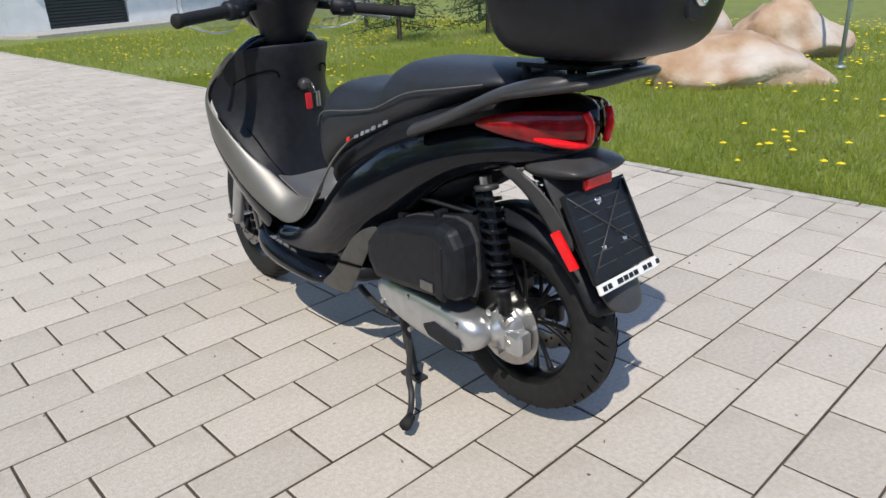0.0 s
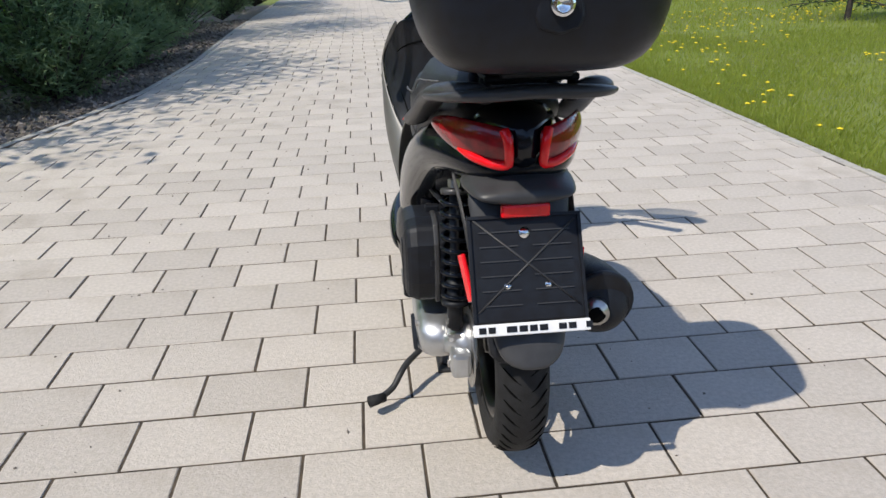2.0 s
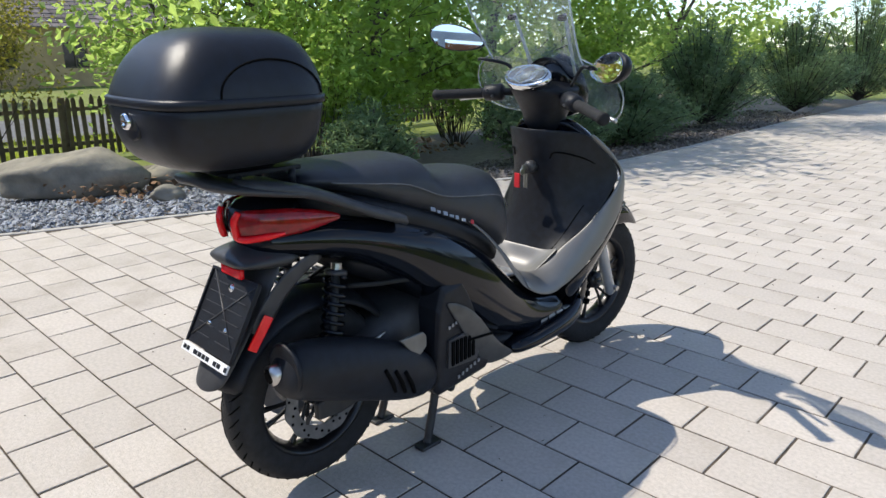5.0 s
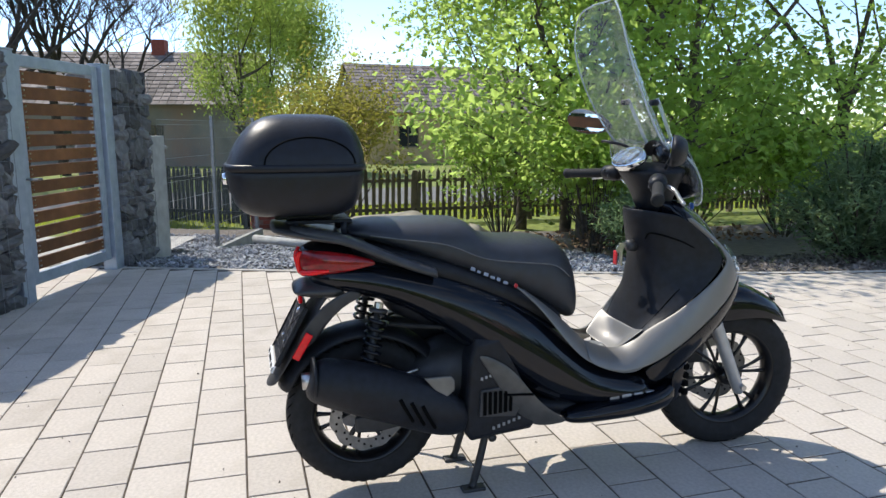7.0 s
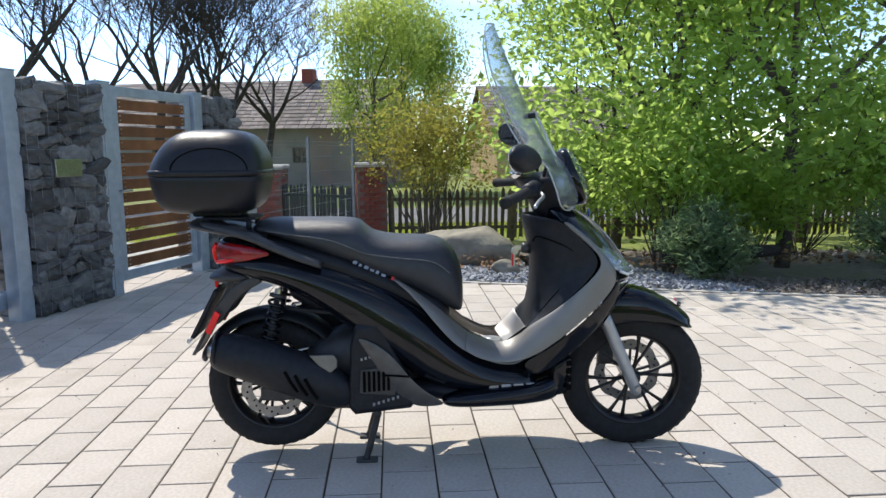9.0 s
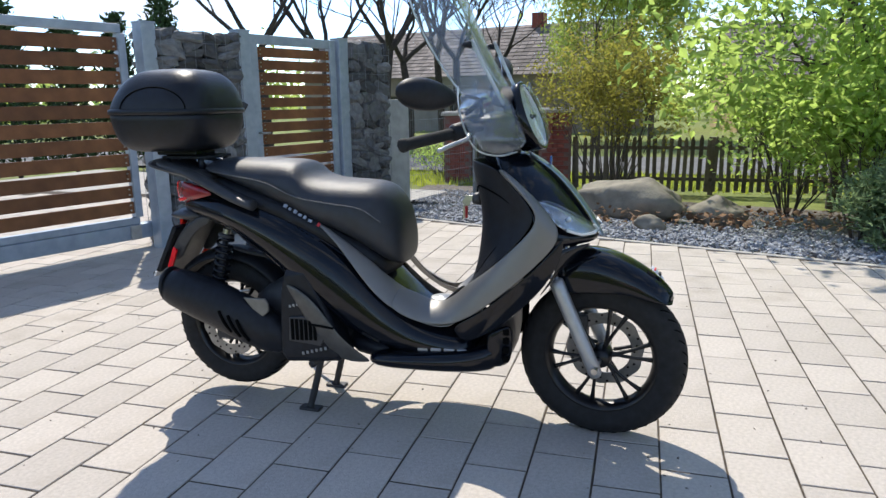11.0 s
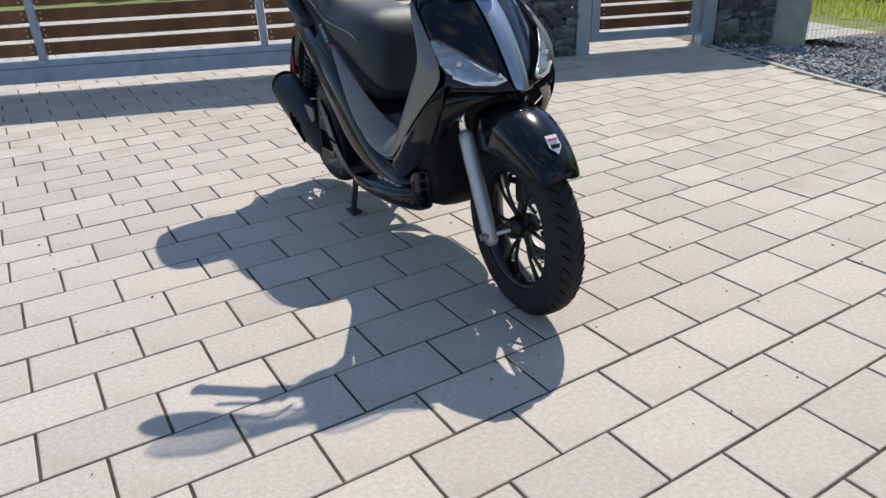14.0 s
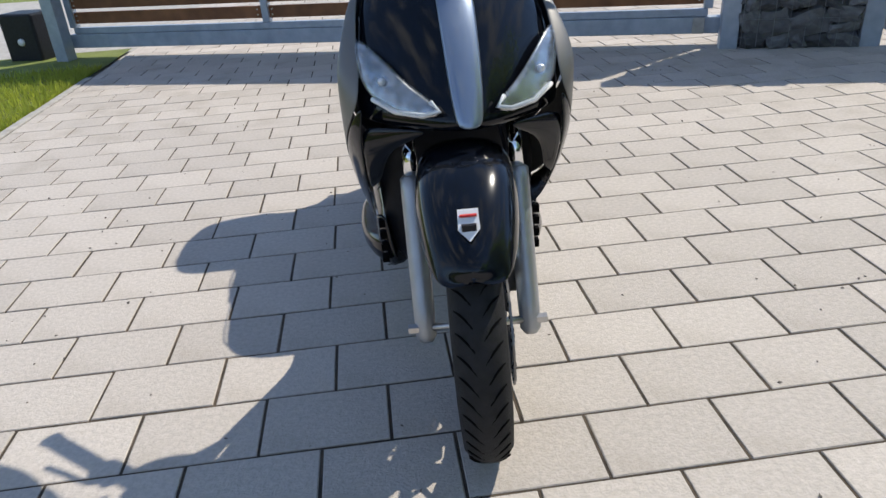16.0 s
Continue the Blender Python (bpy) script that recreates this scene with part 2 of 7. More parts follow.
M["screen"] = acrylic("clear_acrylic_screen", 0.07)
M["clear"] = acrylic("clear_lamp_lens", 0.03)
M["badge_blue"] = material("blue_enamel", (0.05, 0.12, 0.35), 0.25, coat=0.8, scale=20)
M["reflector"] = material("lamp_reflector", (0.88, 0.89, 0.90), 0.28, metal=0.55, dark=(0.70, 0.71, 0.73), scale=70)
M["lamp_bowl"] = material("lamp_bowl", (0.62, 0.63, 0.65), 0.25, metal=0.8, dark=(0.16, 0.165, 0.17), scale=55)
M["display"] = material("grey_display", (0.25, 0.28, 0.30), 0.25, scale=30)
M["screen_edge"] = material("acrylic_edge", (0.75, 0.80, 0.82), 0.15, dark=(0.68, 0.73, 0.75), scale=30, transmission=0.6, ior=1.2)
M["hole_light"] = material("vent_hole_rim", (0.30, 0.30, 0.30), 0.4, scale=20)
M["graphite_dark"] = material("dark_graphite_plastic", (0.105, 0.102, 0.097), 0.42, metal=0.4, scale=25)
M["bracket"] = material("dull_bracket_metal", (0.22, 0.215, 0.20), 0.45, metal=0.6, scale=25)
M["case_black"] = material("fine_grained_black_plastic", (0.012, 0.014, 0.020), 0.36, dark=(0.010, 0.010, 0.012), scale=40, bump=0.10, bump_scale=1100, spec=0.35)
M["seam_thread"] = material("grey_thread", (0.12, 0.12, 0.125), 0.6, scale=60)
# near-black that paints the shade inside grooves, holes, slots and seams
M["groove"] = material("recess_shade_black", (0.003, 0.003, 0.003), 0.95, scale=30, spec=0.1)
M["mat_metal"] = material("dull_aluminium", (0.42, 0.43, 0.44), 0.42, metal=0.7, scale=40)
M["stone_pick"] = material("gabion_stone_piece", (0.155, 0.157, 0.157), 0.85, dark=(0.085, 0.085, 0.085), scale=1.6, random_shade=0.55, bump=0.7, bump_scale=6)


# ---- mesh helpers ----
def part(name, bm, mat, parent=None, label="", smooth=True, subsurf=0, solid=0.0, bevel=0.0):
    """Links a bmesh as one mesh object, under a thing or a part where one is given."""
    me = bpy.data.meshes.new(name)
    bm.to_mesh(me)
    bm.free()
    for p in me.polygons:
        p.use_smooth = smooth
    me.materials.append(M[mat])
    ob = new(name, me)
    ob.parent = parent
    if solid:
        md = ob.modifiers.new("thickness", "SOLIDIFY")
        md.thickness, md.offset = solid, 0.0
    if bevel:
        md = ob.modifiers.new("edges", "BEVEL")
        md.width, md.segments, md.limit_method = bevel, 2, "ANGLE"
    if subsurf:
        md = ob.modifiers.new("round", "SUBSURF")
        md.levels = md.render_levels = subsurf
    if label:
        ob["label"] = label
    return ob


def data_part(name, verts, faces, mat, parent=None, smooth=False, label=""):
    """Links a large mesh made from arrays."""
    me = bpy.data.meshes.new(name)
    me.from_pydata([tuple(v) for v in verts], [], [tuple(f) for f in faces])
    me.update()
    if smooth:
        for p in me.polygons:
            p.use_smooth = True
    me.materials.append(M[mat])
    ob = new(name, me)
    ob.parent = parent
    if label:
        ob["label"] = label
    return ob


TURNED = ("tree", "bush", "juniper", "bare_tree", "thuja", "brick_pillar", "picket_fence", "iron_fence", "barn", "cottage")


def askew(x, y, turn=-3.5):
    """The land past the bed lies a few degrees askew to the paver rows."""
    c, q = math.cos(radians(turn)), math.sin(radians(turn))
    return 1.45 + (x - 1.45) * c - (y - 3.1) * q, 3.1 + (x - 1.45) * q + (y - 3.1) * c


def thing(name, label, category, group="", place=(0, 0, 0), yaw=0.0):
    ob = new(name)
    if name in TURNED:
        place, yaw = (*askew(place[0], place[1]), place[2]), yaw - 3.5
    ob.matrix_world = pose(*place, 0, 0, yaw)
    ob.empty_display_size = 0.1
    return tagged(ob, label, category, group)


def add_box(bm, x0, x1, y0, y1, z0, z1, m=None):
    vs = [bm.verts.new(v) for v in ((x0, y0, z0), (x1, y0, z0), (x1, y1, z0), (x0, y1, z0), (x0, y0, z1), (x1, y0, z1), (x1, y1, z1), (x0, y1, z1))]
    for f in ((3, 2, 1, 0), (4, 5, 6, 7), (0, 1, 5, 4), (1, 2, 6, 5), (2, 3, 7, 6), (3, 0, 4, 7)):
        bm.faces.new([vs[i] for i in f])
    if m is not None:
        bmesh.ops.transform(bm, matrix=m, verts=vs)
    return bm


def box(x0, x1, y0, y1, z0, z1, m=None):
    return add_box(bmesh.new(), x0, x1, y0, y1, z0, z1, m)


def add_loft(bm, rings, closed=True, caps=True):
    """Skin over rings of points that all have the same count."""
    rows = [[bm.verts.new(p) for p in r] for r in rings]
    n = len(rows[0])
    for a, b in zip(rows, rows[1:]):
        for i in range(n if closed else n - 1):
            j = (i + 1) % n
            bm.faces.new((a[i], a[j], b[j], b[i]))
    if caps and closed:
        bm.faces.new(rows[0][::-1])
        bm.faces.new(rows[-1])
    return bm


def loft(rings, closed=True, caps=True):
    bm = add_loft(bmesh.new(), rings, closed, caps)
    bmesh.ops.recalc_face_normals(bm, faces=bm.faces)
    return bm


def mirrored(half):
    """A ring from its right half, listed from the top middle down to the bottom middle."""
    return [Vector(p) for p in half] + [Vector((-p[0], p[1], p[2])) for p in half[::-1] if abs(p[0]) > 1e-6]


def add_tube(bm, points, radius, sides=10, caps=True):
    """A tube along points; radius is one number or one a point."""
    pts = [Vector(p) for p in points]
    rings = []
    up = Vector((0.13, 0.37, 0.92)).normalized()
    for i, p in enumerate(pts):
        way = (pts[min(i + 1, len(pts) - 1)] - pts[max(i - 1, 0)]).normalized()
        side = way.cross(up)
        if side.length < 0.05:
            side = way.cross(Vector((1, 0, 0)))
        side.normalize()
        over = side.cross(way)
        r = radius[i] if hasattr(radius, "__len__") else radius
        rings.append([p + r * (math.cos(a) * side + math.sin(a) * over) for a in [2 * math.pi * k / sides for k in range(sides)]])
    return add_loft(bm, rings, True, caps)


def tube(points, radius, sides=10):
    bm = add_tube(bmesh.new(), points, radius, sides)
    bmesh.ops.recalc_face_normals(bm, faces=bm.faces)
    return bm


def smooth_line(points, steps=6):
    """A Catmull-Rom line through points."""
    p = [Vector(q) for q in points]
    p = [2 * p[0] - p[1]] + p + [2 * p[-1] - p[-2]]
    res = []
    for a, b, c, d in zip(p, p[1:], p[2:], p[3:]):
        for k in range(steps):
            t = k / steps
            res.append(0.5 * ((2 * b) + (c - a) * t + (2 * a - 5 * b + 4 * c - d) * t * t + (3 * b - a - 3 * c + d) * t ** 3))
    return res + [p[-2]]


def lathe(profile, sides=32, axis="x", centre=(0, 0, 0)):
    """Turns a profile of (along, radius) round an axis through centre."""
    rings = []
    for along, r in profile:
        ring = []
        for k in range(sides):
            a = 2 * math.pi * k / sides
            c, s = r * math.cos(a), r * math.sin(a)
            v = {"x": (along, c, s), "y": (c, along, s), "z": (c, s, along)}[axis]
            ring.append(Vector(v) + Vector(centre))
        rings.append(ring)
    return loft(rings, True, True)


def sheet(rows):
    """An open surface through rows of points."""
    return loft(rows, False, False)


def rock_mesh(size, seed, detail=3, rough=0.28, flat=0.0):
    """A boulder: a ball pushed in and out by noise and cut by a few planes."""
    bm = bmesh.new()
    bmesh.ops.create_icosphere(bm, subdivisions=detail, radius=1)
    rnd = random.Random(seed)
    cuts = [(Vector((rnd.uniform(-1, 1), rnd.uniform(-1, 1), rnd.uniform(-0.6, 1))).normalized(), rnd.uniform(0.55, 0.85)) for _ in range(7)]
    off = Vector((seed * 3.1, seed * 1.7, seed * 0.9))
    for v in bm.verts:
        p = v.co.copy()
        for nrm, d in cuts:
            h = p.dot(nrm) - d
            if h > 0:
                p -= nrm * h * 0.85
        p *= 1 + rough * noise.noise(p * 1.4 + off) + rough * 0.35 * noise.noise(p * 4.0 + off)
        v.co = Vector((p.x * size[0], p.y * size[1], p.z * size[2]))
        if v.co.z < -size[2] * 0.55:
            v.co.z = -size[2] * 0.55
    return bm

# ---- ground, paving, bed ----
def edge_x(y):
    """Where the paving ends towards the planted bed."""
    pts = [(-2.8, -2.05), (-0.5, -1.25), (0.0, -1.05), (0.3, -0.93), (1.0, -0.66), (1.6, -0.47), (2.5, -0.20), (3.4, 0.09), (4.0, 0.27), (4.95, 0.53), (6.0, 0.76), (8.0, 0.85), (12.0, 0.72), (40.0, 0.60)]
    return float(np.interp(y, [p[0] for p in pts], [p[1] for p in pts]))


def ground_z(x, y):
    """The lie of the land: level yard, falling gently to the lane past the bed."""
    d = edge_x(y) - x
    fall = 0.0
    if d > 0:
        fall = -0.40 * min(1.0, max(0.0, d - 0.3) / 3.6) if y < 14 else -0.1
    return fall


GATE_O = Vector((0.70, -1.215, 0))
GATE_YAW = math.degrees(math.atan2(0.3338, -0.9426))
GATE_M = Matrix.Translation(GATE_O) @ pose(0, 0, 0, 0, 0, GATE_YAW)     # local x runs along the gate line, local y points out of the yard


xs = np.concatenate([[-400, -150, -70, -40], np.arange(-26, 22, 0.8), [26, 40, 80, 160, 400]])
ys = np.concatenate([[-400, -150, -60, -30], np.arange(-16, 34, 0.8), [40, 60, 120, 400]])
gv = [(x, y, ground_z(x, y) - 0.06) for x in xs for y in ys]
ny = len(ys)
gf = [(i * ny + j, (i + 1) * ny + j, (i + 1) * ny + j + 1, i * ny + j + 1) for i in range(len(xs) - 1) for j in range(ny - 1)]
tagged(data_part("ground", gv, gf, "lawn", smooth=True), "rough green grass ground reaching to the horizon", "ground", kind="structure")

# bedding under the pavers
LAWN_X = 5.40
ys_b = [-9.0, -6.0, -4.0, -3.0, -2.0, -0.8, 0.2, 1.6, 3.2, 4.2, 5.4, 8.0, 12.0, 20.0, 31.0]
bv, bf = [], []
for y in ys_b:
    bv += [(edge_x(y), y, -0.0022), (LAWN_X, y, -0.0022)]
bf = [(2 * i, 2 * i + 1, 2 * i + 3, 2 * i + 2) for i in range(len(ys_b) - 1)]
paving = tagged(data_part("pavement", bv, bf, "joint"), "driveway of beige-grey rectangular concrete pavers", "pavement", kind="structure")

# kerbs along lawn and bed
bm = bmesh.new()
for k in range(34):
    y = -2.2 + k * 1.0
    add_box(bm, LAWN_X + 0.004, LAWN_X + 0.062, y + 0.004, y + 0.996, -0.15, 0.006 + 0.004 * math.sin(k * 2.1))
tagged(part("kerb", bm, "kerb", smooth=False, bevel=0.006), "thin concrete kerb between lawn and paving", "kerb", kind="structure")
bm = bmesh.new()
for k in range(30):
    y0, y1 = -0.8 + k * 1.0, -0.8 + k * 1.0 + 0.994
    a, b = Vector((edge_x(y0), y0, 0)), Vector((edge_x(y1), y1, 0))
    w = (b - a).normalized()
    s = Vector((-w.y, w.x, 0))
    ring = [a, b, b + s * 0.06, a + s * 0.06]
    lo = [bm.verts.new(p + Vector((0, 0, -0.15))) for p in ring]
    hi = [bm.verts.new(p + Vector((0, 0, 0.004))) for p in ring]
    bm.faces.new(hi)
    for i in range(4):
        bm.faces.new((lo[i], lo[(i + 1) % 4], hi[(i + 1) % 4], hi[i]))
tagged(part("edging", bm, "kerb", smooth=False, bevel=0.005), "pale concrete edging along the gravel bed", "edging", kind="structure")

# lawn inside the fence
lv, lf = [], []
lx = np.concatenate([np.arange(LAWN_X + 0.062, 14, 0.35), np.arange(14, 40, 2.0)])
ly = np.concatenate([np.arange(-3.5, 12, 0.35), np.arange(12, 40, 1.0)])
for x in lx:
    for y in ly:
        lv.append((x, y, 0.0 + 0.035 * noise.noise(Vector((x * 0.7, y * 0.7, 0))) * min(1, (x - LAWN_X) * 1.2) - 0.006))
n2 = len(ly)
lf = [(i * n2 + j, (i + 1) * n2 + j, (i + 1) * n2 + j + 1, i * n2 + j + 1) for i in range(len(lx) - 1) for j in range(n2 - 1)]
tagged(data_part("lawn", lv, lf, "lawn", smooth=True), "green lawn with dandelions beside the driveway", "lawn", kind="structure")

# bed of soil and slate gravel
sv, sf = [], []
by = np.arange(-1.4, 20, 0.4)
for y in by:
    for k in range(18):
        x = edge_x(y) - 0.055 - k * 0.32
        sv.append((x, y, ground_z(x, y) - 0.02 + (0.03 * noise.noise(Vector((x * 2, y * 2, 3))) if k else 0)))
sf = [(i * 18 + j, i * 18 + j + 1, (i + 1) * 18 + j + 1, (i + 1) * 18 + j) for i in range(len(by) - 1) for j in range(17)]
tagged(data_part("bed", sv, sf, "soil", smooth=True), "dark soil bed along the driveway", "bed", kind="structure")


def chips(name, count, place, size, mat, label, category, seed, flat=0.5, parent=None):
    """Very many small angular chips scattered by place(rnd), as one mesh."""
    rnd = np.random.RandomState(seed)
    base = np.array([(1, 0, 0), (-1, 0, 0), (0, 1, 0), (0, -1, 0), (0, 0, 1), (0, 0, -1)], float)
    tri = np.array([(0, 2, 4), (2, 1, 4), (1, 3, 4), (3, 0, 4), (2, 0, 5), (1, 2, 5), (3, 1, 5), (0, 3, 5)])
    verts, faces = [], []
    for i in range(count):
        p = place(rnd)
        s = size * rnd.uniform(0.5, 1.25)
        b = base * np.array([s * rnd.uniform(0.7, 1.3), s * rnd.uniform(0.5, 1.0), s * flat * rnd.uniform(0.5, 1.0)]) * rnd.uniform(0.75, 1.25, (6, 1))
        e = np.array(Euler((rnd.normal(0, 0.5), rnd.normal(0, 0.5), rnd.uniform(0, 6.3))).to_matrix())
        faces.append(tri + 6 * i)
        verts.append(b @ e.T + np.array(p))
    ob = data_part(name, np.concatenate(verts), np.concatenate(faces), mat, parent)
    return tagged(ob, label, category, kind="stuff")


def gravel_place(rnd):
    y = rnd.uniform(-0.9, 4.4)
    x = edge_x(y) - 0.08 - rnd.rand() ** 1.25 * 4.7
    return x, y, ground_z(x, y) + rnd.uniform(-0.012, 0.012)


def gravel_far(rnd):
    y = rnd.uniform(4.3, 15)
    d = 0.08 + rnd.rand() * 1.6
    x = edge_x(y) - d
    return x, y, ground_z(x, y) + rnd.uniform(-0.012, 0.012)


chips("gravel", 19000, gravel_place, 0.026, "gravel", "blue-grey slate gravel in the bed", "gravel", 5)
chips("bark_litter", 4500, gravel_far, 0.028, "litter", "brown-grey bark and soil crumbs below the junipers", "litter", 6)

# ---- gate line ----
def in_gate(ob):
    ob.matrix_world = GATE_M @ ob.matrix_basis
    return ob


def gate_post(s0, s1, depth=0.12, height=1.73):
    p = thing("gate_post", "square galvanised steel gate post standing on the paving", "gate post", "gate posts")
    part("post", box(s0, s1, 0, depth, -0.05, height), "galvanised", p, smooth=False, bevel=0.006)
    part("cap", box(s0 - 0.003, s1 + 0.003, -0.003, depth + 0.003, height + 0.001, height + 0.012), "galvanised", p, smooth=False)
    return in_gate(p)


def slat_panel(parent, s0, s1, z0, z1, y, count, gap, bolts=True):
    """Horizontal larch boards with gaps, bolted at both ends."""
    h = (z1 - z0 - gap * (count + 1)) / count
    me = None
    for k in range(count):
        z = z0 + gap + k * (h + gap)
        if me is None:
            b = part("board", box(s0, s1, -0.013, 0.013, 0, h), "wood", parent, smooth=False, bevel=0.004)
            me = b.data
        else:
            b = new("board", me)
            b.parent = parent
            md = b.modifiers.new("edges", "BEVEL")
            md.width, md.segments = 0.004, 2
        b.location = (0, y, z)
    if bolts:
        nut = None
        for s in (s0 + 0.03, s1 - 0.03):
            for k in range(count):
                for q in (0.28, 0.72):
                    if nut is None:
                        ob = part("bolt", tube([(0, -0.013, 0), (0, -0.021, 0)], 0.007, 6), "steel", parent, smooth=False)
                        nut = ob.data
                    else:
                        ob = new("bolt", nut)
                        ob.parent = parent
                    ob.location = (s, y, z0 + gap + k * (h + gap) + q * h)


# sliding gate, carried on a beam behind the posts
gate = thing("sliding_gate", "long sliding gate of brown larch boards in a galvanised frame", "gate")
GY = 0.17
part("bottom_beam", box(-5.52, -0.02, GY - 0.04, GY + 0.06, 0.085, 0.20), "galvanised", gate, smooth=False, bevel=0.006)
part("lower_rail", box(-5.47, -0.2, GY - 0.03, GY + 0.03, 0.203, 0.255), "galvanised", gate, smooth=False, bevel=0.004)
part("top_rail", box(-5.47, -0.2, GY - 0.03, GY + 0.03, 1.655, 1.72), "galvanised", gate, smooth=False, bevel=0.004)
bays = [-5.47, -3.62, -1.92, -0.2]
for i, s in enumerate(bays):
    part("upright", box(s - 0.03, s + 0.03, GY - 0.033, GY + 0.033, 0.257, 1.653), "galvanised", gate, smooth=False, bevel=0.004)
for a, b in zip(bays, bays[1:]):
    slat_panel(gate, a + 0.035, b - 0.035, 0.26, 1.65, GY - 0.01, 11, 0.028)
part("guide_roller", box(-0.30, -0.22, GY - 0.07, GY - 0.042, 0.09, 0.20), "kerb", gate, smooth=False, bevel=0.004)
in_gate(gate)

gate_post(-0.12, 0.0)
gate_post(0.77, 0.90)
gate_post(2.00, 2.13)
gate_post(-5.62, -5.50)

# wicket
wicket = thing("wicket_gate", "narrow gate of brown larch boards in a galvanised frame", "gate")
for x0, x1, z0, z1 in ((0.92, 1.00, 0.10, 1.715), (1.90, 1.98, 0.10, 1.715)):
    part("upright", box(x0, x1, 0.03, 0.09, z0, z1), "galvanised", wicket, smooth=False, bevel=0.004)
part("top_rail", box(1.002, 1.898, 0.032, 0.088, 1.635, 1.715), "galvanised", wicket, smooth=False, bevel=0.004)
part("bottom_rail", box(1.002, 1.898, 0.032, 0.088, 0.10, 0.18), "galvanised", wicket, smooth=False, bevel=0.004)
slat_panel(wicket, 1.005, 1.895, 0.18, 1.635, 0.055, 13, 0.024)
part("handle", tube([(0.96, 0.03, 0.86), (0.96, -0.03, 0.86), (1.03, -0.035, 0.86)], 0.009), "steel", wicket, "short steel handle")
in_gate(wicket)

# motor box and plate at the far end of the slide
motor = thing("gate_motor", "dark blue-grey gate motor housing on the grass", "motor box")
part("housing", box(-6.15, -5.80, 0.05, 0.35, -0.02, 0.40), "matte", motor, smooth=False, bevel=0.02)
part("lock_cover", lathe([(-0.006, 0.001), (-0.004, 0.032), (0.012, 0.034)], 16, "y", (-5.97, 0.042, 0.16)), "white_paint", motor)
in_gate(motor)


def gabion(s0, s1, depth, height, seed, name="gabion_wall"):
    """A cage of wire filled with stones, each its own lump."""
    g = thing(name, "grey stone gabion wall in a wire cage", "gabion")
    rnd = random.Random(seed)
    meshes = []
    for k in range(12):
        bm = bmesh.new()
        bmesh.ops.create_cube(bm, size=2.0)
        bmesh.ops.subdivide_edges(bm, edges=bm.edges, cuts=2, use_grid_fill=True)
        off = Vector((seed * 5.3 + k * 2.7, k * 1.9, seed))
        for v in bm.verts:
            p = v.co.lerp(v.co.normalized() * 1.25, 0.42)
            p += Vector((noise.noise(v.co * 0.7 + off), noise.noise(v.co * 0.9 + off * 1.3), noise.noise(v.co * 0.7 - off))) * 0.46
            v.co = p
        me = bpy.data.meshes.new("stone")
        bm.to_mesh(me)
        bm.free()
        me.materials.append(M["stone_pick"])
        meshes.append(me)
    z = 0.0
    while z < height - 0.03:
        h = min(rnd.uniform(0.07, 0.17), height - z)
        s = s0
        while s < s1 - 0.02:
            w = min(rnd.uniform(0.08, 0.24), s1 - s)
            if s1 - s - w < 0.08:
                w = s1 - s
            cells = [(0.0, 1.0)] if h < 0.13 or rnd.random() < 0.5 else [(0.0, 0.45), (0.45, 1.0)]
            for c0, c1 in cells:
                for face in (0, 1):
                    o = new("stone", rnd.choice(meshes))
                    o.parent = g
                    o.location = (s + w / 2, (0.050 if not face else depth - 0.050) + rnd.uniform(-0.012, 0.012), z + h * (c0 + c1) / 2)
                    o.rotation_euler = (rnd.uniform(-0.2, 0.2), rnd.uniform(-0.42, 0.42), rnd.choice((0, math.pi)) + rnd.uniform(-0.25, 0.25))
                    o.scale = (w * 0.54, 0.080, h * (c1 - c0) * 0.55)
            s += w
        z += h
    part("core", box(s0 + 0.01, s1 - 0.01, 0.09, depth - 0.09, 0, height - 0.04), "soil", g, smooth=False)
    bm = bmesh.new()
    for y in (-0.035, depth + 0.035):
        for k in range(int((s1 - s0) / 0.1) + 2):
            s = min(s0 + k * 0.1, s1)
            add_tube(bm, [(s, y, 0), (s, y, height)], 0.002, 4, False)
        for k in range(int(height / 0.2) + 1):
            add_tube(bm, [(s0, y, k * 0.2), (s1, y, k * 0.2)], 0.002, 4, False)
    part("wire_cage", bm, "wire", g)
    return in_gate(g)



gabion(0.012, 0.758, 0.34, 1.70, 3)
gabion(2.142, 2.72, 0.34, 1.70, 7)

letterbox = thing("intercom_plate", "flat steel intercom plate set in the gabion", "intercom")
part("plate", box(0.23, 0.48, -0.055, -0.040, 1.00, 1.13), "steel", letterbox, smooth=False, bevel=0.004)
in_gate(letterbox)

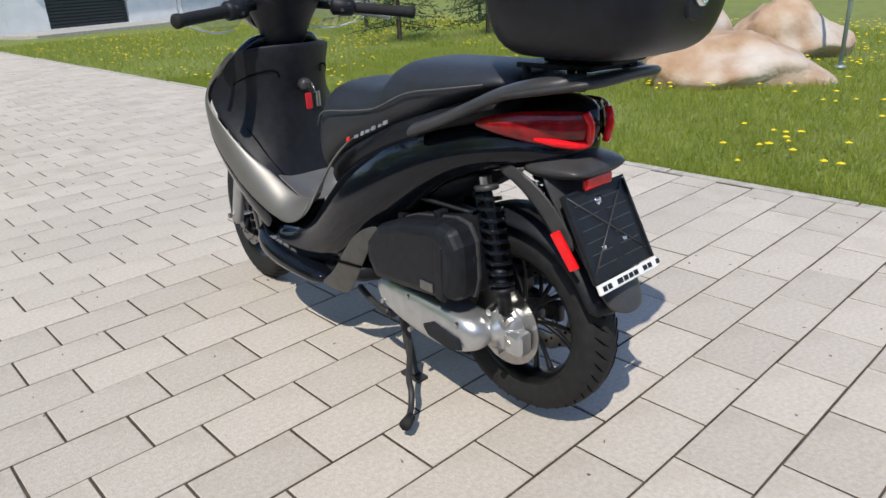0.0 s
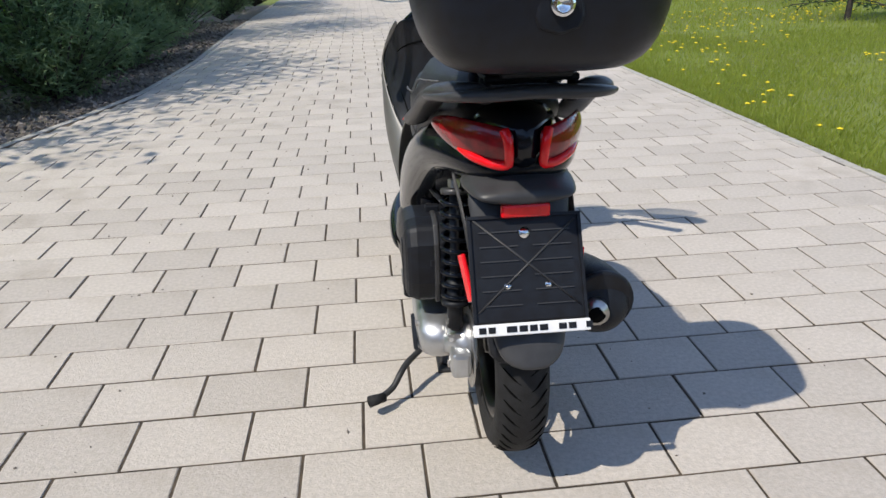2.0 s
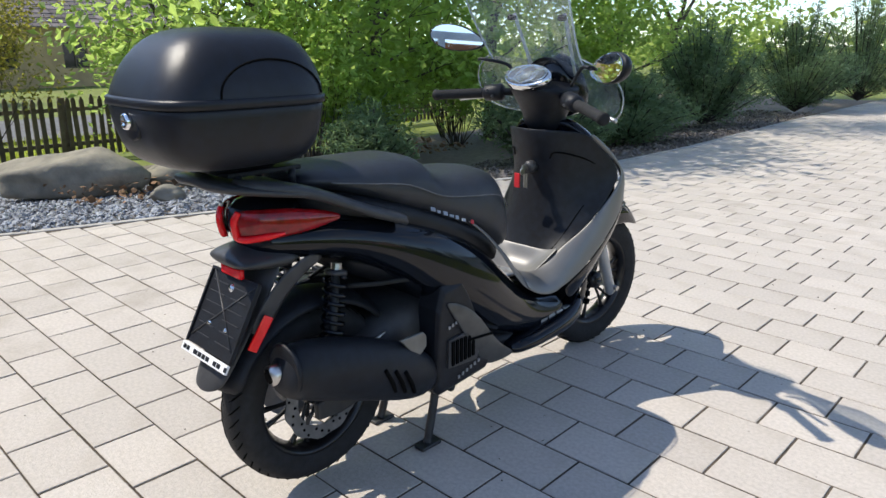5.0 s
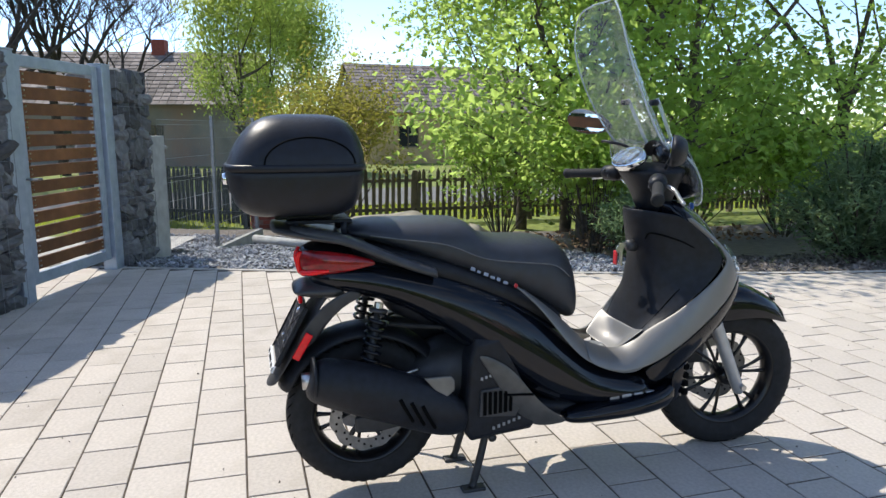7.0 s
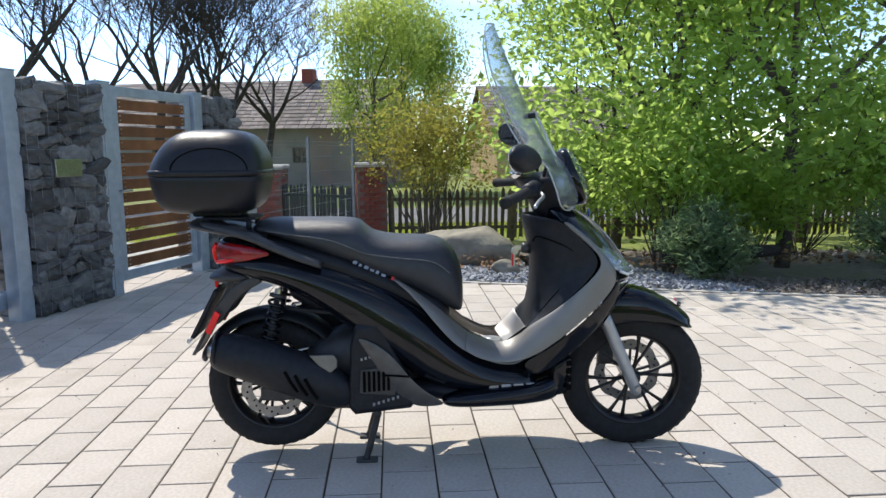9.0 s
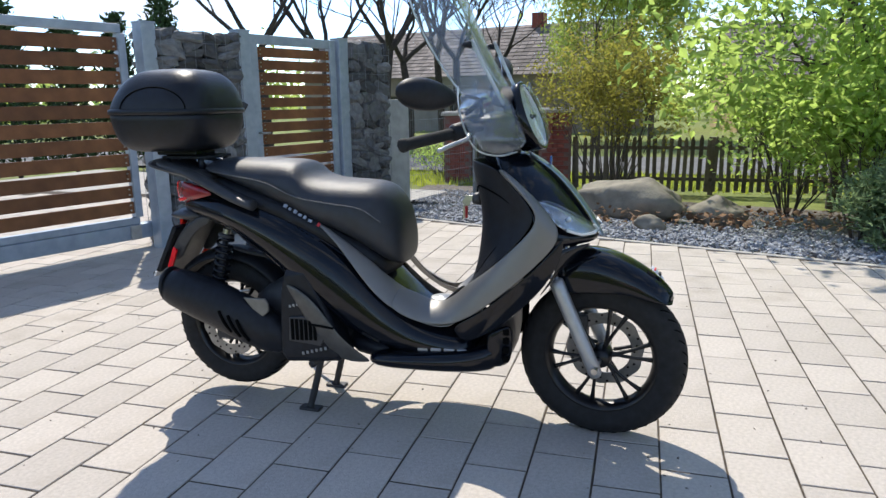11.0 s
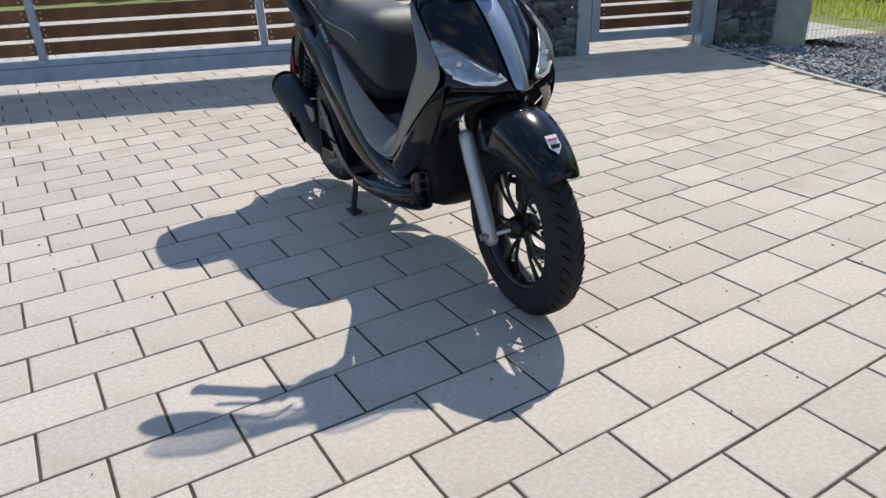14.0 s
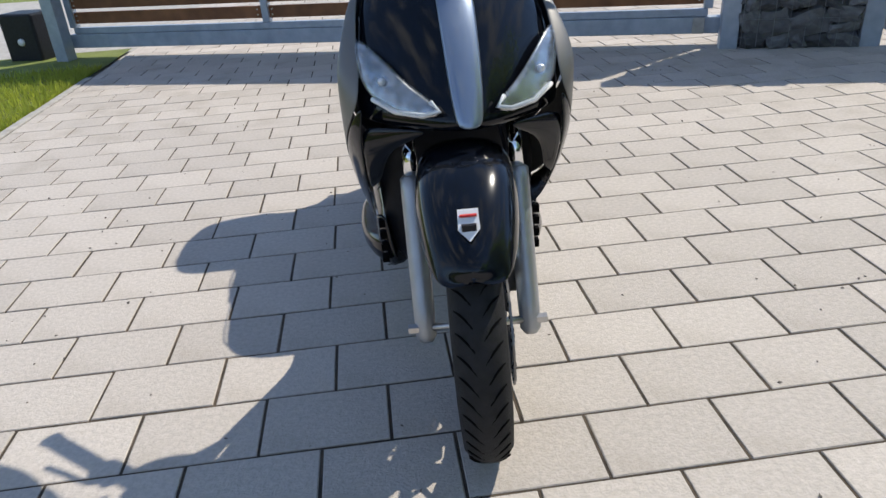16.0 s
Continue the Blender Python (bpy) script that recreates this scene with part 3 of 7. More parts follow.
# concrete post and wire mesh fence that runs on from the gabion
slab = thing("concrete_post", "pale grey concrete fence post beside the gabion", "post")
part("post", box(2.76, 3.15, 0.04, 0.20, -0.3, 1.14), "concrete", slab, smooth=False, bevel=0.01)
in_gate(slab)
mesh = thing("mesh_fence", "grey welded wire mesh fence with steel posts", "fence")
for s in (4.75, 6.30):
    part("post", box(s - 0.025, s + 0.025, 0.155, 0.195, -0.35, 1.36), "wire", mesh, smooth=False, bevel=0.004)
for a, b in ((3.17, 4.72), (4.78, 6.27)):
    bm = bmesh.new()
    s = a
    while s <= b:
        add_tube(bm, [(s, 0.12, -0.25), (s, 0.12, 1.30)], 0.0016, 4, False)
        s += 0.05
    for z in (-0.22, -0.17, 0.05, 0.25, 0.45, 0.65, 0.70, 0.9, 1.1, 1.25, 1.30):
        add_tube(bm, [(a, 0.115, z), (b, 0.115, z)], 0.0022, 4, False)
    part("mesh_panel", bm, "wire", mesh)
in_gate(mesh)
plinth = thing("fence_plinth", "long concrete plinth below the mesh fence", "plinth")
part("slab", box(3.17, 6.3, 0.09, 0.15, -0.5, -0.25), "concrete", plinth, smooth=False, bevel=0.006)
in_gate(plinth)

# ---- scooter ----
scooter = thing("scooter", "black maxi scooter with top case and tall windscreen on its stand", "scooter", place=(3.085, 0.868, 0), yaw=-0.8)
scooter.scale = (1.03, 1.03, 1.03)
RW, FW = Vector((0, 0.012, 0.284)), Vector((0, 1.380, 0.272))


def half_rings(stations):
    """Body rings: each station is y and its right half from top to bottom."""
    return [mirrored([(x, y, z) for x, z in half]) for y, half in stations]


def wheel(name, c, radius, rim_r, width, spokes, disc_side, tread_v):
    w = new(name)
    w.parent = scooter
    w.location = c
    hw = width / 2
    prof = [(-hw * 0.78, rim_r - 0.004), (-hw * 0.98, rim_r + (radius - rim_r) * 0.35), (-hw * 0.92, rim_r + (radius - rim_r) * 0.68),
            (-hw * 0.62, radius - 0.008), (-hw * 0.3, radius - 0.001), (0, radius), (hw * 0.3, radius - 0.001), (hw * 0.62, radius - 0.008),
            (hw * 0.92, rim_r + (radius - rim_r) * 0.68), (hw * 0.98, rim_r + (radius - rim_r) * 0.35), (hw * 0.78, rim_r - 0.004)]
    bm = bmesh.new()
    rings = [[Vector((a, r * math.cos(t), r * math.sin(t))) for t in [2 * math.pi * k / 72 for k in range(72)]] for a, r in prof]
    add_loft(bm, rings, True, False)
    bmesh.ops.recalc_face_normals(bm, faces=bm.faces)
    tyre = part("tyre", bm, "rubber", w)
    # tread grooves as dark inlaid bars, coloured for their shade, that follow the crown
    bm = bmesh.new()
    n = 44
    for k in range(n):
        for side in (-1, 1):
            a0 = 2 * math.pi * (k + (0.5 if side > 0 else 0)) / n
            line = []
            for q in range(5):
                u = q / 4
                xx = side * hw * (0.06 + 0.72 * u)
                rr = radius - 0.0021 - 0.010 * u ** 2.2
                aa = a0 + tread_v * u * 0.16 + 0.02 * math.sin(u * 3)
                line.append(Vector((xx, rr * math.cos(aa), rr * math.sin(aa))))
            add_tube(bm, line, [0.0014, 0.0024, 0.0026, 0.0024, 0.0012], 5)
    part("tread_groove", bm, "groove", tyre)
    bm = bmesh.new()
    add_loft(bm, [[Vector((a, r * math.cos(t), r * math.sin(t))) for t in [2 * math.pi * k / 60 for k in range(60)]] for a, r in
                  ((-hw * 0.75, rim_r), (-hw * 0.80, rim_r + 0.006), (-hw * 0.72, rim_r - 0.012), (-hw * 0.4, rim_r - 0.022), (0, rim_r - 0.028),
                   (hw * 0.4, rim_r - 0.022), (hw * 0.72, rim_r - 0.012), (hw * 0.80, rim_r + 0.006), (hw * 0.75, rim_r))], True, False)
    bmesh.ops.recalc_face_normals(bm, faces=bm.faces)
    part("rim", bm, "rim", w)
    part("hub", lathe([(-0.045, 0.001), (-0.045, 0.028), (-0.02, 0.036), (0.02, 0.036), (0.045, 0.028), (0.045, 0.001)], 24), "rim", w)
    ro = rim_r - 0.018
    for k in range(spokes):
        a = 2 * math.pi * k / spokes + 0.2
        bm = bmesh.new()
        mid = 0.62 * ro
        for da in (-0.17, 0.17):
            p = [(0.0, 0.030 * math.cos(a), 0.030 * math.sin(a)), (0.004, 0.3 * ro * math.cos(a + da * 0.25), 0.3 * ro * math.sin(a + da * 0.25)),
                 (0.010, mid * math.cos(a + da * 0.75), mid * math.sin(a + da * 0.75)), (0.004, ro * math.cos(a + da), ro * math.sin(a + da))]
            add_tube(bm, smooth_line(p, 4), [0.011, 0.010, 0.009, 0.008, 0.007, 0.006, 0.006, 0.006, 0.006, 0.006, 0.007, 0.008, 0.010], 8)
        part("spoke", bm, "rim", w)
    xd = disc_side * 0.062
    bm = bmesh.new()
    ro2, ri2, nh = 0.128 if radius > 0.26 else 0.118, 0.088 if radius > 0.26 else 0.080, 60
    rings = []
    for a, r in ((xd - 0.002, ri2), (xd - 0.002, ro2), (xd + 0.002, ro2), (xd + 0.002, ri2), (xd - 0.002, ri2)):
        rings.append([Vector((a, (r + (0.003 * math.sin(10 * t) if r == ro2 else 0)) * math.cos(t), (r + (0.003 * math.sin(10 * t) if r == ro2 else 0)) * math.sin(t))) for t in [2 * math.pi * k / nh for k in range(nh)]])
    add_loft(bm, rings, True, False)
    disc = part("brake_disc", bm, "disc_steel", w, "drilled steel brake disc", smooth=False)
    # drill holes are solid pegs in the black of a shaded hole
    bm = bmesh.new()
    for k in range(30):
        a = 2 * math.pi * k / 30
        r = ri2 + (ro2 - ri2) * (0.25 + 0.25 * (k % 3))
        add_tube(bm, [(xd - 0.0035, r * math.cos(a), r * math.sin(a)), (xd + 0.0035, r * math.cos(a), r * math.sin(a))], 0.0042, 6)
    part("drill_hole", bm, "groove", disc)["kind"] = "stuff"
    bm = bmesh.new()
    for k in range(5):
        a = 2 * math.pi * k / 5
        add_tube(bm, [(xd, 0.03 * math.cos(a), 0.03 * math.sin(a)), (xd, (ri2 + 0.003) * math.cos(a + 0.2), (ri2 + 0.003) * math.sin(a + 0.2))], 0.006, 6)
    part("disc_carrier", bm, "engine", w)
    return w



wheel("rear_wheel", RW, 0.250, 0.178, 0.112, 6, 1, -1)
wheel("front_wheel", FW, 0.272, 0.189, 0.100, 6, -1, 1)

# main body
part("body", loft(half_rings([
    (-0.155, [(0, 0.775), (0.03, 0.770), (0.055, 0.745), (0.05, 0.720), (0.03, 0.705), (0, 0.702)]),
    (-0.12, [(0, 0.800), (0.06, 0.795), (0.105, 0.755), (0.10, 0.720), (0.06, 0.698), (0, 0.692)]),
    (-0.03, [(0, 0.815), (0.085, 0.810), (0.138, 0.760), (0.138, 0.712), (0.09, 0.685), (0, 0.680)]),
    (0.10, [(0, 0.805), (0.11, 0.798), (0.172, 0.745), (0.174, 0.690), (0.12, 0.655), (0, 0.655)]),
    (0.25, [(0, 0.770), (0.125, 0.762), (0.190, 0.705), (0.196, 0.620), (0.15, 0.552), (0, 0.560)]),
    (0.36, [(0, 0.735), (0.130, 0.728), (0.198, 0.665), (0.208, 0.560), (0.172, 0.462), (0, 0.46)]),
    (0.48, [(0, 0.680), (0.132, 0.672), (0.198, 0.608), (0.216, 0.490), (0.19, 0.372), (0, 0.36)]),
    (0.58, [(0, 0.610), (0.128, 0.600), (0.192, 0.545), (0.215, 0.430), (0.198, 0.310), (0, 0.29)]),
    (0.68, [(0, 0.510), (0.115, 0.502), (0.182, 0.455), (0.208, 0.372), (0.198, 0.275), (0, 0.26)]),
    (0.78, [(0, 0.430), (0.095, 0.424), (0.165, 0.395), (0.202, 0.335), (0.195, 0.262), (0, 0.25)]),
    (0.90, [(0, 0.395), (0.085, 0.392), (0.158, 0.365), (0.198, 0.318), (0.19, 0.255), (0, 0.24)]),
    (1.00, [(0, 0.395), (0.085, 0.392), (0.155, 0.362), (0.190, 0.315), (0.18, 0.250), (0, 0.24)])])), "gloss", scooter, subsurf=2)

# footboards with ribbed mats
for side in (1, -1):
    rows = [[(side * x, y, z) for x, z in prof] for y, prof in (
        (0.62, [(0.13, 0.285), (0.205, 0.285), (0.232, 0.268), (0.225, 0.235), (0.14, 0.225)]),
        (0.76, [(0.12, 0.300), (0.215, 0.300), (0.247, 0.280), (0.238, 0.238), (0.14, 0.226)]),
        (0.92, [(0.12, 0.312), (0.213, 0.312), (0.243, 0.290), (0.233, 0.240), (0.14, 0.228)]),
        (1.03, [(0.12, 0.330), (0.192, 0.330), (0.215, 0.300), (0.203, 0.245), (0.13, 0.232)]),
        (1.07, [(0.10, 0.360), (0.165, 0.355), (0.178, 0.310), (0.165, 0.255), (0.11, 0.240)]))]
    fb = part("footboard", loft(rows), "gloss", scooter, subsurf=2)
    bm = bmesh.new()
    for k in range(5):
        y = 0.80 + k * 0.045
        add_box(bm, min(side * 0.145, side * 0.195), max(side * 0.145, side * 0.195), y, y + 0.036, 0.300, 0.3135 + 0.001 * k)
    part("foot_mat", bm, "mat_metal", fb, "ribbed aluminium foot mat", smooth=False, bevel=0.003)

part("belly_pan", loft(half_rings([
    (0.50, [(0, 0.33), (0.14, 0.33), (0.16, 0.29), (0.10, 0.245), (0, 0.24)]),
    (0.62, [(0, 0.31), (0.17, 0.31), (0.19, 0.255), (0.13, 0.222), (0, 0.215)]),
    (0.95, [(0, 0.31), (0.17, 0.31), (0.185, 0.255), (0.12, 0.228), (0, 0.222)]),
    (1.06, [(0, 0.33), (0.13, 0.33), (0.135, 0.28), (0.09, 0.245), (0, 0.24)])])), "matte", scooter, subsurf=1)

# seat
part("seat", loft(half_rings([
    (-0.045, [(0, 0.888), (0.05, 0.886), (0.085, 0.876), (0.09, 0.862), (0, 0.855)]),
    (0.00, [(0, 0.910), (0.07, 0.908), (0.114, 0.888), (0.120, 0.862), (0, 0.85)]),
    (0.10, [(0, 0.908), (0.088, 0.905), (0.140, 0.874), (0.146, 0.832), (0, 0.82)]),
    (0.235, [(0, 0.907), (0.094, 0.905), (0.150, 0.864), (0.160, 0.778), (0, 0.76)]),
    (0.318, [(0, 0.905), (0.098, 0.903), (0.153, 0.858), (0.165, 0.744), (0, 0.73)]),
    (0.350, [(0, 0.890), (0.102, 0.888), (0.157, 0.838), (0.168, 0.732), (0, 0.72)]),
    (0.380, [(0, 0.848), (0.106, 0.848), (0.162, 0.805), (0.171, 0.720), (0, 0.70)]),
    (0.49, [(0, 0.836), (0.112, 0.833), (0.168, 0.788), (0.178, 0.680), (0, 0.66)]),
    (0.60, [(0, 0.840), (0.112, 0.834), (0.165, 0.778), (0.174, 0.622), (0, 0.60)]),
    (0.660, [(0, 0.822), (0.100, 0.812), (0.150, 0.738), (0.156, 0.578), (0, 0.565)]),
    (0.698, [(0, 0.775), (0.085, 0.760), (0.125, 0.680), (0.130, 0.558), (0, 0.550)]),
    (0.722, [(0, 0.700), (0.062, 0.690), (0.092, 0.630), (0.094, 0.560), (0, 0.553)])])), "leather", scooter, "black vinyl double seat with a stepped pillion", subsurf=2)
for side in (1, -1):
    part("seat_piping", tube(smooth_line([(side * x, y, z) for x, y, z in ((0.136, 0.02, 0.872), (0.150, 0.12, 0.858), (0.160, 0.25, 0.838), (0.166, 0.37, 0.792), (0.172, 0.49, 0.775), (0.168, 0.60, 0.760), (0.148, 0.665, 0.715))], 5), 0.0022, 5), "seam_thread", scooter, "grey stitched seam")

part("seat_base", loft(half_rings([
    (-0.04, [(0, 0.865), (0.075, 0.863), (0.085, 0.83), (0.075, 0.78), (0, 0.77)]),
    (0.08, [(0, 0.845), (0.125, 0.842), (0.138, 0.80), (0.12, 0.76), (0, 0.75)]),
    (0.25, [(0, 0.80), (0.145, 0.795), (0.160, 0.755), (0.14, 0.70), (0, 0.69)]),
    (0.42, [(0, 0.735), (0.155, 0.730), (0.168, 0.690), (0.15, 0.62), (0, 0.61)]),
    (0.60, [(0, 0.65), (0.150, 0.645), (0.160, 0.600), (0.14, 0.54), (0, 0.53)]),
    (0.68, [(0, 0.585), (0.110, 0.580), (0.120, 0.545), (0.11, 0.50), (0, 0.49)])])), "matte", scooter, subsurf=1)

# graphite strip below the seat, both sides
def panel(name, rows, mat, label="", parent=None, thick=0.006, sub=2, sides=(1, -1)):
    for side in sides:
        part(name, sheet([[Vector((side * x, y, z)) for x, y, z in row] for row in rows]), mat, parent or scooter, label, subsurf=sub, solid=thick)


panel("side_trim", [
    [(0.170, 0.452, 0.712), (0.177, 0.456, 0.708), (0.184, 0.460, 0.704)],
    [(0.172, 0.507, 0.682), (0.186, 0.518, 0.668), (0.197, 0.529, 0.648)],
    [(0.160, 0.590, 0.620), (0.188, 0.594, 0.594), (0.206, 0.600, 0.556)],
    [(0.145, 0.668, 0.553), (0.182, 0.664, 0.526), (0.207, 0.658, 0.486)],
    [(0.122, 0.722, 0.497), (0.170, 0.716, 0.477), (0.202, 0.708, 0.442)],
    [(0.090, 0.804, 0.449), (0.150, 0.804, 0.431), (0.191, 0.803, 0.394)],
    [(0.082, 0.880, 0.436), (0.145, 0.882, 0.416), (0.187, 0.882, 0.378)],
    [(0.092, 0.935, 0.452), (0.152, 0.938, 0.436), (0.192, 0.938, 0.400)],
], "graphite", "graphite-painted trim strip")

# ---- front body ----
def ring_z(z, half):
    return mirrored([(x, y, z) for x, y in half])


part("front_apron", loft([
    ring_z(0.943, [(0, 1.100), (0.045, 1.098), (0.085, 1.080), (0.105, 1.050), (0.07, 1.03), (0, 1.02)]),
    ring_z(0.930, [(0, 1.142), (0.055, 1.130), (0.105, 1.098), (0.130, 1.055), (0.09, 1.03), (0, 1.02)]),
    ring_z(0.885, [(0, 1.208), (0.075, 1.188), (0.145, 1.137), (0.183, 1.085), (0.15, 1.05), (0, 1.02)]),
    ring_z(0.820, [(0, 1.272), (0.085, 1.245), (0.165, 1.178), (0.198, 1.140), (0.16, 1.095), (0, 1.03)]),
    ring_z(0.750, [(0, 1.325), (0.085, 1.293), (0.178, 1.212), (0.212, 1.180), (0.17, 1.125), (0, 1.03)]),
    ring_z(0.700, [(0, 1.357), (0.080, 1.325), (0.180, 1.240), (0.212, 1.180), (0.17, 1.125), (0, 1.03)]),
    ring_z(0.668, [(0, 1.372), (0.070, 1.345), (0.182, 1.250), (0.212, 1.180), (0.17, 1.125), (0, 1.03)]),
    ring_z(0.652, [(0, 1.340), (0.065, 1.320), (0.170, 1.235), (0.205, 1.175), (0.16, 1.12), (0, 1.03)])]), "gloss", scooter, subsurf=2)
part("nose_strip", sheet([[Vector((x, y + 0.003, z + 0.002)) for x, y, z in row] for row in (
    [(-0.034, 1.118, 0.936), (0, 1.130, 0.938), (0.034, 1.118, 0.936)],
    [(-0.037, 1.199, 0.890), (0, 1.212, 0.892), (0.037, 1.199, 0.890)],
    [(-0.035, 1.262, 0.825), (0, 1.276, 0.826), (0.035, 1.262, 0.825)],
    [(-0.033, 1.318, 0.752), (0, 1.330, 0.752), (0.033, 1.318, 0.752)],
    [(-0.028, 1.354, 0.690), (0, 1.366, 0.690), (0.028, 1.354, 0.690)],
    [(-0.022, 1.364, 0.670), (0, 1.376, 0.668), (0.022, 1.364, 0.670)])]), "blue_strip", scooter, "blue-grey metallic strip down the nose", subsurf=1, solid=0.004)
part("badge", lathe([(-0.003, 0.001), (-0.003, 0.014), (0.003, 0.014), (0.004, 0.001)], 20, "y", (0, 1.200, 0.912)), "badge_blue", scooter, "small blue round badge")

# wide graphite shoulders that carry the lower lamps
panel("leg_shield_trim", [
    [(0.125, 0.722, 0.503), (0.165, 0.718, 0.487), (0.192, 0.712, 0.467), (0.207, 0.708, 0.442)],
    [(0.095, 0.804, 0.456), (0.148, 0.804, 0.440), (0.182, 0.804, 0.420), (0.199, 0.803, 0.394)],
    [(0.120, 0.878, 0.446), (0.155, 0.885, 0.436), (0.180, 0.895, 0.418), (0.194, 0.908, 0.392)],
    [(0.150, 0.956, 0.526), (0.184, 0.964, 0.508), (0.204, 0.974, 0.478), (0.212, 0.990, 0.436)],
    [(0.186, 1.022, 0.570), (0.204, 1.029, 0.561), (0.220, 1.044, 0.536), (0.226, 1.064, 0.496)],
    [(0.214, 1.103, 0.645), (0.220, 1.107, 0.641), (0.231, 1.128, 0.616), (0.233, 1.152, 0.574)],
    [(0.225, 1.165, 0.708), (0.230, 1.169, 0.705), (0.234, 1.196, 0.686), (0.226, 1.226, 0.648)],
    [(0.226, 1.195, 0.753), (0.231, 1.199, 0.751), (0.228, 1.226, 0.736), (0.190, 1.268, 0.706)],
    [(0.217, 1.177, 0.794), (0.221, 1.181, 0.793), (0.219, 1.194, 0.788), (0.188, 1.222, 0.772)],
    [(0.188, 1.112, 0.848), (0.204, 1.124, 0.850), (0.203, 1.132, 0.850), (0.186, 1.148, 0.846)],
    [(0.168, 1.058, 0.896), (0.178, 1.068, 0.898), (0.178, 1.072, 0.899), (0.172, 1.078, 0.898)],
], "graphite", "graphite-painted leg shield shoulder")
panel("apron_side", [
    [(0.193, 0.910, 0.392), (0.196, 0.935, 0.360), (0.192, 0.965, 0.335)],
    [(0.211, 0.992, 0.436), (0.206, 1.018, 0.405), (0.192, 1.050, 0.385)],
    [(0.225, 1.066, 0.496), (0.215, 1.100, 0.470), (0.194, 1.130, 0.450)],
    [(0.232, 1.154, 0.574), (0.219, 1.186, 0.555), (0.198, 1.214, 0.540)],
    [(0.225, 1.228, 0.647), (0.211, 1.246, 0.636), (0.198, 1.262, 0.626)],
    [(0.190, 1.268, 0.704), (0.190, 1.268, 0.692), (0.192, 1.266, 0.676)]], "gloss")
panel("apron_lower", [
    [(0.062, 1.352, 0.668), (0.130, 1.303, 0.665), (0.196, 1.245, 0.660)],
    [(0.100, 1.320, 0.645), (0.150, 1.290, 0.640), (0.198, 1.252, 0.625)],
    [(0.150, 1.272, 0.612), (0.175, 1.262, 0.600), (0.196, 1.240, 0.575)],
    [(0.165, 1.215, 0.530), (0.180, 1.205, 0.520), (0.192, 1.190, 0.500)]], "gloss")

# lower lamps: a bowl, a bulb and a clear lens
for side in (1, -1):
    def lamp_rows(push):
        return [[Vector((side * x, y + push, z + push * 0.6)) for x, y, z in row] for row in (
            [(0.186, 1.176, 0.805), (0.190, 1.182, 0.797), (0.193, 1.185, 0.788)],
            [(0.160, 1.218, 0.790), (0.178, 1.222, 0.765), (0.190, 1.222, 0.738)],
            [(0.130, 1.262, 0.765), (0.152, 1.268, 0.735), (0.168, 1.268, 0.705)],
            [(0.098, 1.300, 0.735), (0.118, 1.305, 0.712), (0.132, 1.303, 0.688)],
            [(0.062, 1.334, 0.712), (0.075, 1.338, 0.698), (0.085, 1.336, 0.684)],
            [(0.048, 1.346, 0.700), (0.052, 1.348, 0.696), (0.055, 1.347, 0.690)])]
    lamp = part("turn_lamp", sheet(lamp_rows(0.006)), "lamp_bowl", scooter, "clear corner lamp with a white light strip", subsurf=1, solid=0.004)
    part("lens", sheet(lamp_rows(0.017)), "clear", lamp, "clear lens", subsurf=2, solid=0.003)
    part("bulb", lathe([(-0.008, 0.002), (-0.004, 0.007), (0.003, 0.007), (0.006, 0.002)], 14, "y", (side * 0.148, 1.278, 0.747)), "reflector", lamp, "clear bulb")
    part("day_light", tube([Vector((side * x, y + 0.014, z + 0.008)) for x, y, z in ((0.168, 1.262, 0.708), (0.128, 1.300, 0.690), (0.080, 1.334, 0.688), (0.052, 1.345, 0.697), (0.066, 1.332, 0.711))], 0.0048, 8), "white_paint", lamp, "white light strip")

# wheel well behind the front wheel, with cooling slots
part("wheel_well", loft(half_rings([
    (1.02, [(0, 0.655), (0.13, 0.655), (0.185, 0.60), (0.175, 0.40), (0.165, 0.28), (0.10, 0.245), (0, 0.245)]),
    (1.075, [(0, 0.655), (0.13, 0.655), (0.187, 0.60), (0.178, 0.40), (0.163, 0.29), (0.10, 0.25), (0, 0.25)]),
    (1.098, [(0, 0.645), (0.11, 0.645), (0.160, 0.59), (0.150, 0.40), (0.135, 0.30), (0.08, 0.265), (0, 0.265)])])), "matte", scooter, subsurf=1)
for side in (1, -1):
    well = part("duct_panel", sheet([[Vector((side * x, y, z)) for x, y, z in row] for row in (
        [(0.188, 1.030, 0.380), (0.190, 1.075, 0.400), (0.165, 1.112, 0.420)], [(0.192, 1.030, 0.320), (0.190, 1.080, 0.325), (0.160, 1.112, 0.335)],
        [(0.180, 1.035, 0.262), (0.172, 1.075, 0.258), (0.140, 1.105, 0.270)])]), "gloss", scooter, subsurf=1, solid=0.005)
    # slots are solid blocks, black in place of a shaded opening
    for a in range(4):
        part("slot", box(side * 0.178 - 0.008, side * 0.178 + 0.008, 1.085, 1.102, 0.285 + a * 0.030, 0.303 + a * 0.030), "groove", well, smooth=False)

